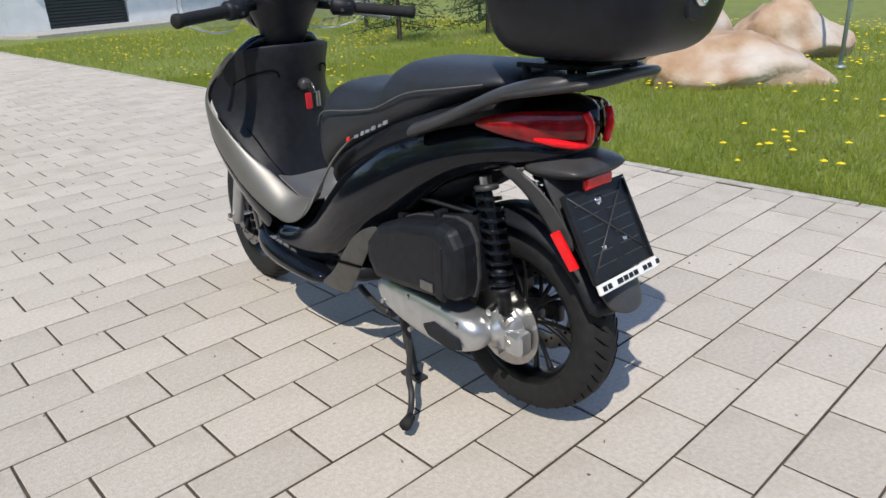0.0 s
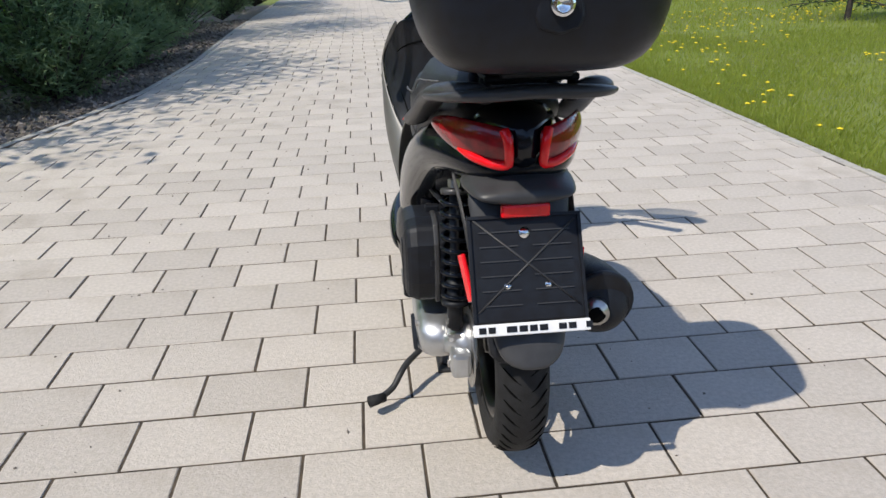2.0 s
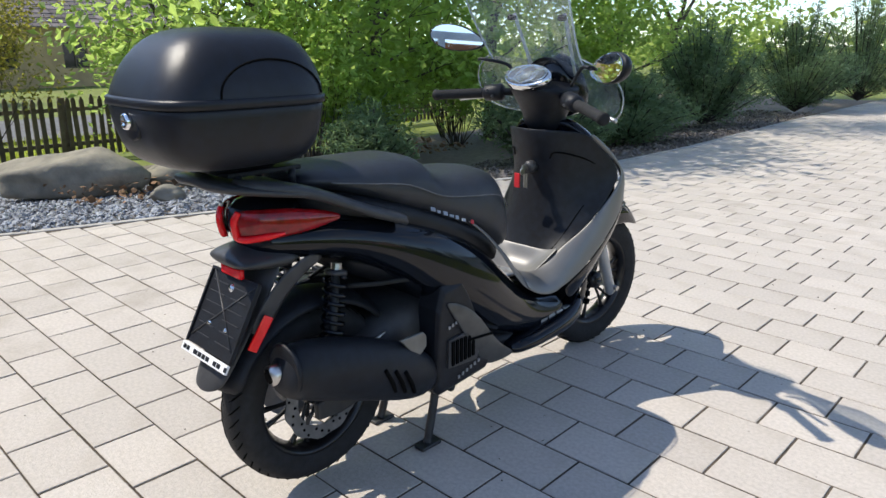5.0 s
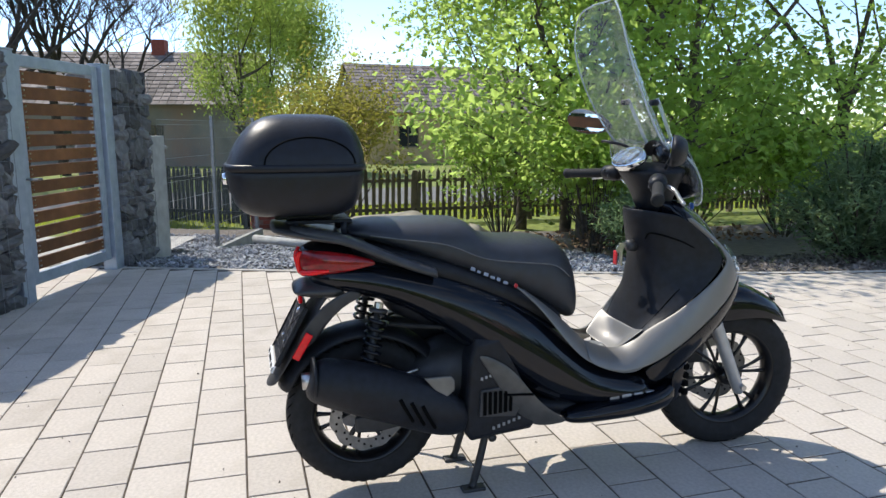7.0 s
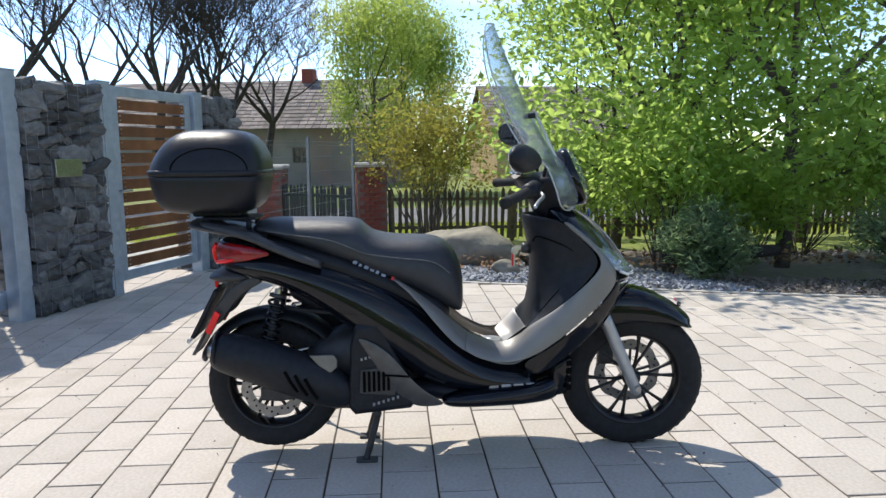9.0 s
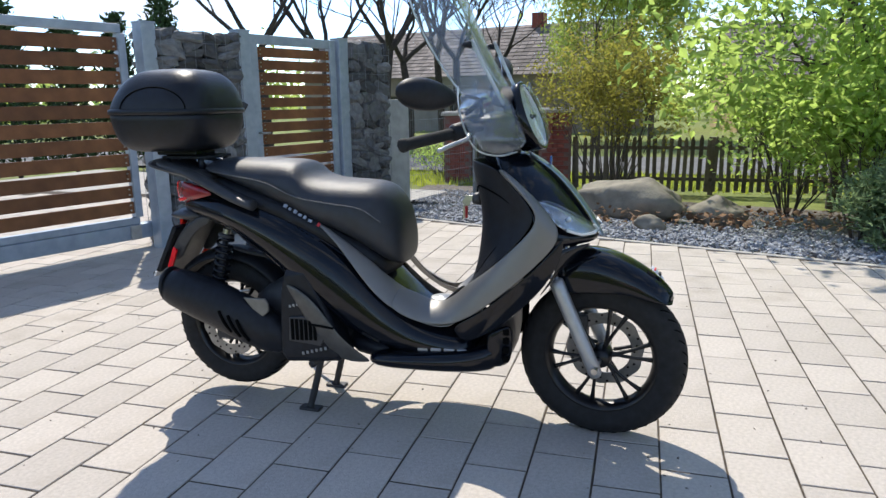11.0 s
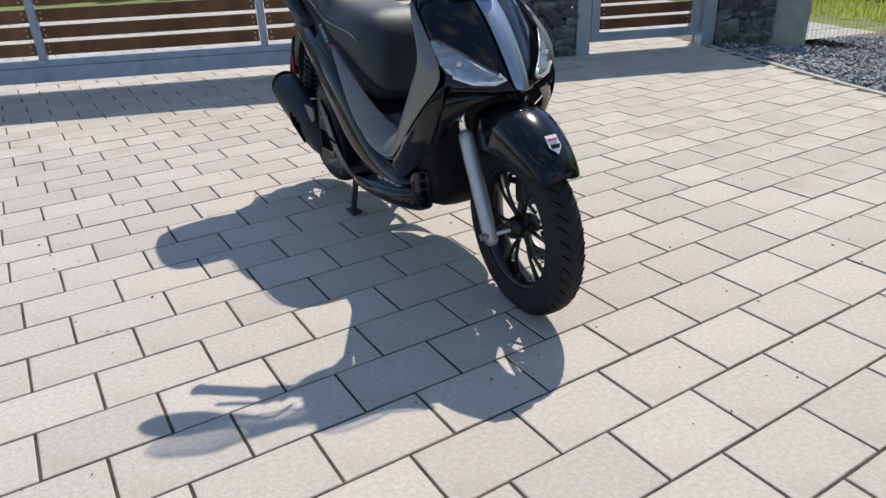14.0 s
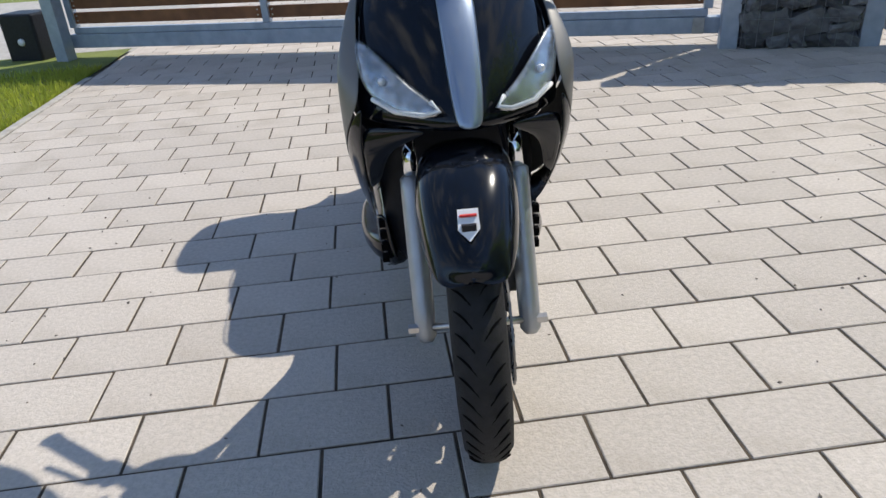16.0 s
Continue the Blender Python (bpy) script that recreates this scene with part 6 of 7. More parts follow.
def leafy_tree(label, place, height, trunk_r, seed, leaf="leaf_maple", per=26, size=0.10, spread=0.26, levels=4, fork=3, first=0.30, lift=0.2, lean=(0, 0), low=()):
    t = thing("tree", label, "tree", "trees past the bed", place)
    rnd = random.Random(seed)
    bm = bmesh.new()
    tips = []
    h0 = height * first
    base = [Vector((0, 0, -0.15)), Vector((0.02, 0.01, h0 * 0.5)), Vector((lean[0] * h0, lean[1] * h0, h0))]
    add_tube(bm, smooth_line(base, 4), [trunk_r * (1.25 - 0.045 * k) for k in range(9)], 10, False)
    top = base[-1]
    for k in range(fork + 1):
        a = 6.28 * k / (fork + 1) + rnd.uniform(-0.4, 0.4)
        q = 0.75 if k else 0.15
        grow(bm, top - Vector((0, 0, rnd.uniform(0, 0.25) * h0)), Vector((math.cos(a) * q, math.sin(a) * q, 0.9)), height * 0.30, trunk_r * 0.62, levels - 1, rnd, tips, fork, lift)
    for z, a, l in low:
        grow(bm, Vector((0, 0, z)), Vector((math.cos(a), math.sin(a), 0.25)), l, trunk_r * 0.35, levels - 2, rnd, tips, fork, 0.1)
    part("trunk", bm, "bark", t)
    leaf_cloud("crown", tips, spread, per, size, leaf, t, seed)
    return t


leafy_tree("maple with fresh light green leaves behind the bed", (-3.42, 4.75, -0.28), 6.0, 0.10, 11, per=48, size=0.125, spread=0.42, low=((0.9, 0.3, 1.2), (1.1, 2.2, 1.3), (0.8, 4.4, 1.2), (1.3, 5.5, 1.3)))
leafy_tree("maple with fresh light green leaves behind the bed", (-3.40, 6.30, -0.3), 7.2, 0.085, 12, per=48, size=0.125, spread=0.42, low=((0.9, 0.1, 1.3), (1.2, 1.7, 1.3), (0.8, 3.9, 1.2), (1.3, 5.2, 1.4)))
leafy_tree("maple with fresh light green leaves behind the bed", (-4.90, 5.10, -0.4), 5.4, 0.08, 13, per=32, size=0.115, spread=0.42, low=((1.2, 0.9, 1.4), (0.9, 4.9, 1.2)))
leafy_tree("maple with fresh light green leaves behind the bed", (-4.10, 9.40, -0.3), 7.6, 0.09, 14, per=75, size=0.12, spread=0.42, low=((0.9, 0.1, 1.5), (1.2, 1.7, 1.3), (0.8, 3.9, 1.2), (1.3, 5.2, 1.4)))
leafy_tree("maple with fresh light green leaves behind the bed", (-3.60, 12.6, -0.3), 6.0, 0.09, 15, per=80, size=0.11, spread=0.36, low=((0.9, 0.1, 1.3), (1.3, 5.2, 1.4)))
leafy_tree("maple with fresh light green leaves behind the bed", (-6.20, 8.00, -0.4), 5.8, 0.09, 16, per=48, size=0.12, spread=0.42)
leafy_tree("maple with fresh light green leaves behind the bed", (-5.60, 4.60, -0.4), 5.2, 0.08, 18, per=32, size=0.11, spread=0.42)
leafy_tree("leafy tree behind the driveway bed", (-4.60, 16.5, -0.3), 6.5, 0.10, 17, per=40, size=0.16, spread=0.36)
birch = leafy_tree("tall drooping birch in pale green leaf", (-20.5, -0.6, -0.5), 8.2, 0.16, 21, leaf="leaf_birch", per=60, size=0.15, spread=0.42, first=0.16, lift=0.9, low=((1.2, 0.5, 1.3), (1.8, 2.4, 1.5), (2.4, 4.3, 1.5), (3.0, 1.4, 1.4), (1.5, 5.4, 1.4), (3.4, 3.4, 1.3)))
birch.scale = (0.72, 0.72, 1.15)
birch = leafy_tree("tall drooping birch in pale green leaf", (-22.5, 1.2, -0.5), 7.0, 0.14, 22, leaf="leaf_birch", per=50, size=0.15, spread=0.45, first=0.16, lift=0.9, low=((1.2, 0.5, 1.3), (1.8, 2.4, 1.5), (2.4, 4.3, 1.5), (3.0, 1.4, 1.4), (1.5, 5.4, 1.4), (3.4, 3.4, 1.3)))
birch.scale = (0.72, 0.72, 1.15)


def shrub(name, label, place, radius, height, stems, leaf, per, size, seed, spread=0.16):
    t = thing(name, label, "shrub", "", place)
    rnd = random.Random(seed)
    bm = bmesh.new()
    tips = []
    for k in range(stems):
        a, q = rnd.uniform(0, 6.28), rnd.uniform(0.1, 1.0)
        w = Vector((math.cos(a) * q * radius, math.sin(a) * q * radius, height * rnd.uniform(0.6, 1.0)))
        grow(bm, (math.cos(a) * 0.1, math.sin(a) * 0.1, -0.05), w, w.length * 0.72, 0.012, 1, rnd, tips, 3, 0.3)
    part("stem", bm, "bark", t)["kind"] = "stuff"
    leaf_cloud("foliage", tips, spread, per, size, leaf, t, seed)
    return t


shrub("bush", "loose bush in yellow-bronze young leaf behind the picket fence", (-5.55, 1.50, -0.4), 1.0, 2.2, 34, "leaf_bush", 55, 0.06, 31, 0.13)
shrub("bush", "bright green bush beside the boulder", (-2.05, 4.25, -0.20), 0.75, 1.75, 22, "leaf_maple", 36, 0.095, 32)
shrub("bush", "bright green low bush below the maples", (-3.0, 4.9, -0.30), 0.9, 1.2, 18, "leaf_maple", 36, 0.095, 33)
shrub("bush", "bright green low bush below the maples", (-3.4, 7.9, -0.30), 0.9, 1.4, 18, "leaf_maple", 36, 0.095, 34)
shrub("bush", "bright green low bush below the maples", (-3.1, 10.8, -0.30), 0.9, 1.5, 18, "leaf_maple", 40, 0.10, 35)
shrub("bush", "bright green low bush at the foot of the maples", (-2.7, 5.5, -0.2), 0.8, 1.10, 14, "leaf_maple", 36, 0.095, 37)
for k, (bx, by) in enumerate(((-4.5, 3.9), (-4.3, 5.4), (-4.5, 7.1), (-4.6, 8.8))):
    shrub("bush", "light green bush before the picket fence", (bx, by, -0.36), 1.0, 1.5, 20, "leaf_maple", 24, 0.10, 110 + k)
shrub("bush", "small green bush on the lane verge", (-8.2, -2.2, -0.4), 0.5, 0.6, 14, "leaf_maple", 14, 0.07, 36)


def juniper(place, radius, height, seed, sprays=70):
    """A spreading juniper: long feathery sprays of needles."""
    t = thing("juniper", "dark blue-green spreading juniper in the bed", "juniper", "junipers in the bed", place)
    rnd = random.Random(seed)
    bm = bmesh.new()
    pts = []
    for k in range(sprays):
        a, u = rnd.uniform(0, 6.28), rnd.uniform(0.15, 1.0)
        end = Vector((math.cos(a) * radius * u, math.sin(a) * radius * u, height * (1.15 - 0.75 * u) * rnd.uniform(0.6, 1.0)))
        line = smooth_line([(0, 0, 0.0), end * 0.45 + Vector((0, 0, -0.05)), end * 0.8, end], 4)
        add_tube(bm, line, 0.008, 4, False)
        for q in line[3:]:
            for _ in range(2):
                pts.append(tuple(q + Vector((rnd.gauss(0, 0.05), rnd.gauss(0, 0.05), rnd.gauss(0, 0.035)))))
    part("branch", bm, "bark_dark", t)["kind"] = "stuff"
    leaf_cloud("needles", pts, 0.055, 9, 0.085, "juniper", t, seed, droop=-0.25, shape=0.20)
    return t


juniper((-0.83, 4.26, -0.03), 0.50, 0.75, 41, 45)
juniper((-0.20, 6.15, -0.02), 0.75, 1.25, 42, 100)
juniper((-0.55, 8.30, -0.02), 0.95, 1.0, 44, 100)
juniper((-0.75, 10.9, -0.02), 1.05, 1.70, 45, 100)
juniper((-1.9, 8.6, -0.1), 1.0, 1.0, 46, 80)
juniper((-0.6, 14.2, -0.02), 1.1, 2.0, 47, 90)
juniper((-0.7, 18.0, -0.02), 1.3, 2.6, 48, 90)


def bare_tree(place, height, seed, r=0.16):
    t = thing("bare_tree", "leafless dark tree by the lane", "tree", "bare trees by the lane", place)
    rnd = random.Random(seed)
    bm = bmesh.new()
    tips = []
    h0 = height * 0.34
    base = [Vector((0, 0, -0.2)), Vector((rnd.uniform(-0.15, 0.15), rnd.uniform(-0.15, 0.15), h0 * 0.5)), Vector((rnd.uniform(-0.3, 0.3), rnd.uniform(-0.3, 0.3), h0))]
    add_tube(bm, smooth_line(base, 4), [r * (1.2 - 0.05 * k) for k in range(9)], 8, False)
    for k in range(4):
        a = 1.57 * k + rnd.uniform(-0.5, 0.5)
        grow(bm, base[-1], Vector((math.cos(a) * 0.85, math.sin(a) * 0.85, 0.9)), height * 0.30, r * 0.6, 4, rnd, tips, 4, 0.3, 0.45, 0.009)
    part("trunk", bm, "bark_dark", t)
    return t


for k, (x, y, h) in enumerate(((-17.5, -7.6, 9.5), (-19.0, -7.3, 8.5), (-21.5, -6.8, 9.5), (-21.0, -6.0, 9.0), (-23.0, -5.3, 8.0), (-14.5, -10.5, 9.0), (-15.8, -9.0, 8.5))):
    bare_tree((x, y, -0.45), h, 60 + k)


def thuja(place, height, radius, seed):
    t = thing("thuja", "dark green columnar thuja beyond the gate", "conifer", "thuja row", place)
    rnd = np.random.RandomState(seed)
    n = 420
    z = rnd.rand(n) ** 0.8 * height
    r = radius * np.clip((1 - z / height) * 1.6, 0.05, 1.0) * rnd.uniform(0.75, 1.0, n)
    a = rnd.uniform(0, 6.28, n)
    part("trunk", tube([(0, 0, -0.1), (0, 0, height * 0.8)], 0.05, 6), "bark_dark", t)
    leaf_cloud("foliage", np.stack([r * np.cos(a), r * np.sin(a), z + 0.1], 1), 0.08, 8, 0.17, "fir", t, seed, droop=-0.6, shape=0.4)
    return t


for k in range(11):
    thuja((2.6 - k * 1.15, -13.2 + k * 0.36, -0.3), 2.9 + 0.4 * ((k * 7) % 5) / 4, 0.48, 80 + k)
thuja((-8.4, -9.2, -0.4), 4.3, 0.6, 95)


def young_fir(place, height, radius, seed):
    t = thing("young_fir", "young fir on the lawn", "conifer", "young firs", place)
    rnd = random.Random(seed)
    bm = bmesh.new()
    add_tube(bm, [(0, 0, -0.05), (0, 0, height)], [0.05, 0.012], 6, False)
    pts = []
    for k in range(46):
        z = height * (0.12 + 0.85 * k / 46)
        l = radius * (1.02 - z / height)
        a = k * 2.4
        end = Vector((math.cos(a) * l, math.sin(a) * l, z - 0.12 * l))
        add_tube(bm, [(0, 0, z), tuple(end)], 0.008, 4, False)
        for q in range(6):
            pts.append(tuple(Vector((0, 0, z)).lerp(end, 0.25 + 0.15 * q)))
    part("trunk", bm, "bark_dark", t)
    leaf_cloud("needles", pts, 0.06, 9, 0.10, "fir", t, seed, droop=0.3, shape=0.25)
    return t


young_fir((10.3, 10.0, 0), 2.2, 0.95, 101)
young_fir((12.3, 13.6, 0), 2.6, 1.1, 102)
young_fir((11.9, 9.3, 0), 2.0, 0.9, 103)
young_fir((14.5, 12.0, 0), 2.8, 1.2, 104)

# a belt of far trees that closes the view
rndf = np.random.RandomState(7)
pts = []
for k in range(150):
    a = radians(rndf.uniform(95, 300))
    d = rndf.uniform(45, 70)
    h = rndf.uniform(2.5, 5.5)
    c = np.array([3 + d * math.cos(a), 2 + d * math.sin(a), 0])
    for q in range(26):
        pts.append(c + np.array([rndf.normal(0, 1.7), rndf.normal(0, 1.7), abs(rndf.normal(0, 0.5)) * h]))
tagged(leaf_cloud("far_woods", pts, 0.55, 5, 0.75, "leaf_birch", None, 9), "hazy belt of far spring trees", "woods", kind="stuff")
pts = []
for k in range(120):
    a = radians(rndf.uniform(-30, 75))
    d = rndf.uniform(34, 52)
    c = np.array([6 + d * math.cos(a), 2 + d * math.sin(a), 0])
    for q in range(22):
        pts.append(c + np.array([rndf.normal(0, 1.5), rndf.normal(0, 1.5), abs(rndf.normal(0, 0.5)) * rndf.uniform(2, 5)]))
tagged(leaf_cloud("far_woods", pts, 0.5, 5, 0.6, "fir", None, 10), "dark belt of far trees past the lawn", "woods", kind="stuff")

# ---- grass and flowers ----


def blades(name, n, where, h, seed, label):
    r = np.random.RandomState(seed)
    p = np.array([where(r) for _ in range(n)])
    a = r.uniform(0, 6.28, n)
    w = np.stack([np.cos(a), np.sin(a), np.zeros(n)], 1) * 0.0045 * (h / 0.05)
    hh = h * r.uniform(0.5, 1.3, n)
    tip = p + np.stack([r.normal(0, 0.35, n) * hh, r.normal(0, 0.35, n) * hh, hh], 1)
    v = np.stack([p - w, p + w, tip], 1).reshape(-1, 3)
    f = np.arange(3 * n).reshape(-1, 3)
    return tagged(data_part(name, v, f, "grass"), label, "grass", kind="stuff")


def lawn_near(r):
    x = LAWN_X + 0.065 + r.rand() ** 1.6 * 5.0
    return x, r.uniform(-2.6, 9), -0.006


def lawn_mid(r):
    return LAWN_X + 0.07 + r.rand() * 9, r.uniform(-2.6, 19), -0.006


blades("lawn_grass", 90000, lawn_near, 0.045, 1, "short green lawn grass beside the kerb")
blades("lawn_grass", 60000, lawn_mid, 0.075, 2, "short green lawn grass farther off")
blades("verge_grass", 7000, lambda r: (r.uniform(-9.2, -6.8), r.uniform(-5, 12), -0.45), 0.14, 4, "taller grass past the picket fence")


def dandelions(n, seed):
    r = np.random.RandomState(seed)
    v, f = [], []
    for k in range(n):
        x, y = LAWN_X + 0.15 + r.rand() ** 0.8 * 10, r.uniform(-2.6, 19)
        if noise.noise(Vector((x * 0.5, y * 0.5, 5))) < -0.12:
            continue
        s, z = r.uniform(0.017, 0.029), r.uniform(0.040, 0.075)
        b = len(v)
        v.append((x, y, z + 0.010))
        for q in range(6):
            v.append((x + s * math.cos(q * 1.047), y + s * math.sin(q * 1.047), z))
        v.append((x, y, z - 0.012))
        for q in range(6):
            f += [(b, b + 1 + q, b + 1 + (q + 1) % 6), (b + 7, b + 1 + (q + 1) % 6, b + 1 + q)]
    return tagged(data_part("dandelions", v, f, "dandelion"), "yellow dandelion heads in the lawn", "dandelion", kind="stuff")


dandelions(2800, 8)

# ---- stones ----
def boulder(label, place, size, yaw, seed, mat, rough=0.28):
    t = part("boulder", rock_mesh(size, seed, 4, rough), mat)
    if place[0] < 1:
        place = (*askew(place[0], place[1]), place[2])
    t.matrix_world = pose(*place, 0, 0, yaw)
    return tagged(t, label, "boulder")


boulder("large warm granite boulder with a pale quartz band on the lawn", (8.72, 2.98, 0.13), (0.90, 0.54, 0.40), -56, 3, "rock_warm")
boulder("orange-tinted granite boulder on the lawn", (10.85, 3.30, 0.22), (0.74, 0.60, 0.50), -40, 5, "rock_warm")
boulder("pale grey-pink granite boulder on the lawn", (9.85, 4.35, 0.38), (0.80, 0.66, 0.75), -56, 8, "rock_warm")
boulder("flat grey-brown fieldstone at the end of the gravel", (-2.89, 1.98, -0.02), (0.80, 0.42, 0.33), 45, 12, "rock_grey", 0.2)
boulder("small grey fieldstone in the bed", (-2.75, 2.95, -0.16), (0.40, 0.28, 0.22), 20, 14, "rock_grey")
boulder("low grey fieldstone in the bed", (-1.2, 2.35, -0.03), (0.16, 0.11, 0.09), 70, 15, "rock_grey")
chips("dry_leaves", 700, lambda r: (edge_x(2.5) - 1.3 - r.rand() * 1.2, r.uniform(1.9, 7.0), -0.10 + r.uniform(0, 0.05)), 0.035, "dead_leaf", "dry brown leaves round the stones", "leaves", 21, 0.15)
chips("paver_litter", 420, lambda r: (r.uniform(0.9, 5.3), r.uniform(-1.0, 6.5), 0.003), 0.006, "soil", "small crumbs of soil on the pavers", "litter", 22, 0.4)

log = part("log", tube(smooth_line([(-1.75, 4.6, 0.02), (-1.72, 5.1, 0.03), (-1.78, 5.7, 0.03)], 4), [0.07, 0.075, 0.08, 0.078, 0.075, 0.076, 0.075, 0.07, 0.065], 10), "bark_dark")
tagged(log, "short dark log lying in the bed", "log")

# ---- fences past the bed ----
def brick_pillar(place, yaw, w=0.42, height=1.12):
    p = thing("brick_pillar", "red brick fence pillar with a pale stone cap", "pillar", "brick pillars", place, yaw)
    part("core", box(-w / 2 + 0.012, w / 2 - 0.012, -w / 2 + 0.012, w / 2 - 0.012, -0.1, height), "mortar", p, smooth=False)
    me = bpy.data.meshes.new("brick")
    bm = box(-0.098, 0.098, -0.045, 0.045, 0, 0.062)
    bm.to_mesh(me)
    bm.free()
    me.materials.append(M["brick_red"])
    z, k = 0.0, 0
    while z < height - 0.05:
        for s in range(4):
            for q in (-0.5, 0.5):
                o = new("brick", me)
                o.parent = p
                off = (q * 0.208 + (0.05 if k % 2 else -0.05)) * 0.80
                m = Matrix.Rotation(s * math.pi / 2, 4, "Z") @ Matrix.Translation((off, -w / 2 + 0.045, z))
                o.matrix_local = m
        z += 0.073
        k += 1
    part("cap", loft([[Vector((sx * (w / 2 + e), sy * (w / 2 + e), z)) for sx, sy in ((-1, -1), (1, -1), (1, 1), (-1, 1))] for e, z in ((0.035, height), (0.04, height + 0.045), (0.01, height + 0.075))]), "kerb", p, smooth=False)
    return p


brick_pillar((-6.55, 0.45, -0.42), 12, 0.54, 1.31)
brick_pillar((-7.63, -1.64, -0.42), 12, 0.54, 1.24)
brick_pillar((-8.75, -1.75, -0.42), 12, 0.54, 1.24)


def picket_fence(a, b, height, name, label, mat="picket", gap=0.115):
    a, b = Vector(a), Vector(b)
    f = thing(name, label, "fence", "", tuple(a), math.degrees(math.atan2(b.y - a.y, b.x - a.x)))
    length = (b - a).length
    me = bpy.data.meshes.new("picket")
    bm = loft([[Vector((x, y, z)) for x, y in ((-0.032, -0.011), (0.032, -0.011), (0.032, 0.011), (-0.032, 0.011))] for z in (0.06, height - 0.06)] + [[Vector((x * 0.3, y, height)) for x, y in ((-0.032, -0.011), (0.032, -0.011), (0.032, 0.011), (-0.032, 0.011))]])
    bm.to_mesh(me)
    bm.free()
    me.materials.append(M[mat])
    r = random.Random(2)
    for k in range(int(length / gap)):
        o = new("picket", me)
        o.parent = f
        o.location = (k * gap + 0.05, 0, r.uniform(-0.03, 0.02))
        o.rotation_euler = (r.uniform(-0.03, 0.03), r.uniform(-0.03, 0.03), 0)
    for z in (0.22, height - 0.22):
        part("rail", box(0, length, 0.013, 0.05, z, z + 0.055), mat, f, smooth=False)
    for k in range(int(length / 2.2) + 1):
        part("post", box(k * 2.2 - 0.04, k * 2.2 + 0.04, 0.05, 0.13, -0.2, height - 0.02), mat, f, smooth=False)
    return f


picket_fence((-6.50, 0.80, -0.45), (-7.1, 12.0, -0.45), 0.95, "picket_fence", "old dark wooden picket fence behind the bed")
picket_fence((-6.62, 0.14, -0.45), (-7.52, -1.36, -0.45), 1.0, "iron_fence", "dark fence between the brick pillars", "shutter", 0.09)
pipe = part("drain_pipe", tube([(*askew(-3.6, 0.35), -0.17), (*askew(-2.5, 1.15), -0.12)], 0.05, 12), "concrete")
tagged(pipe, "pale grey pipe lying behind the gravel", "pipe")

# ---- lane and houses ----
lane = data_part("road", [(-13.4, -60, -0.40), (-9.3, -60, -0.40), (-9.3, 40, -0.40), (-13.4, 40, -0.40)], [(0, 1, 2, 3)], "lane")
tagged(lane, "narrow grey asphalt lane past the fence", "lane", kind="structure")
outer = data_part("forecourt", [(9.5, -9.5, -0.03), (9.5, -3.2, -0.03), (-3.2, 0.0, -0.03), (-5.0, -7.0, -0.03)], [(3, 2, 1, 0)], "kerb")
tagged(outer, "pale paved ground outside the gate", "forecourt", kind="structure")


def wall_with_holes(parent, length, height, holes, thick, mat, y=0.0):
    """A wall along local x cut by openings (x0, x1, z0, z1)."""
    xs_ = sorted({0.0, length, *[h[0] for h in holes], *[h[1] for h in holes]})
    zs_ = sorted({0.0, height, *[h[2] for h in holes], *[h[3] for h in holes]})
    bm = bmesh.new()
    for x0, x1 in zip(xs_, xs_[1:]):
        for z0, z1 in zip(zs_, zs_[1:]):
            cx, cz = (x0 + x1) / 2, (z0 + z1) / 2
            if not any(h[0] < cx < h[1] and h[2] < cz < h[3] for h in holes):
                add_box(bm, x0, x1, y, y + thick, z0, z1)
    bmesh.ops.remove_doubles(bm, verts=bm.verts, dist=0.0005)
    return part("wall", bm, mat, parent, smooth=False)


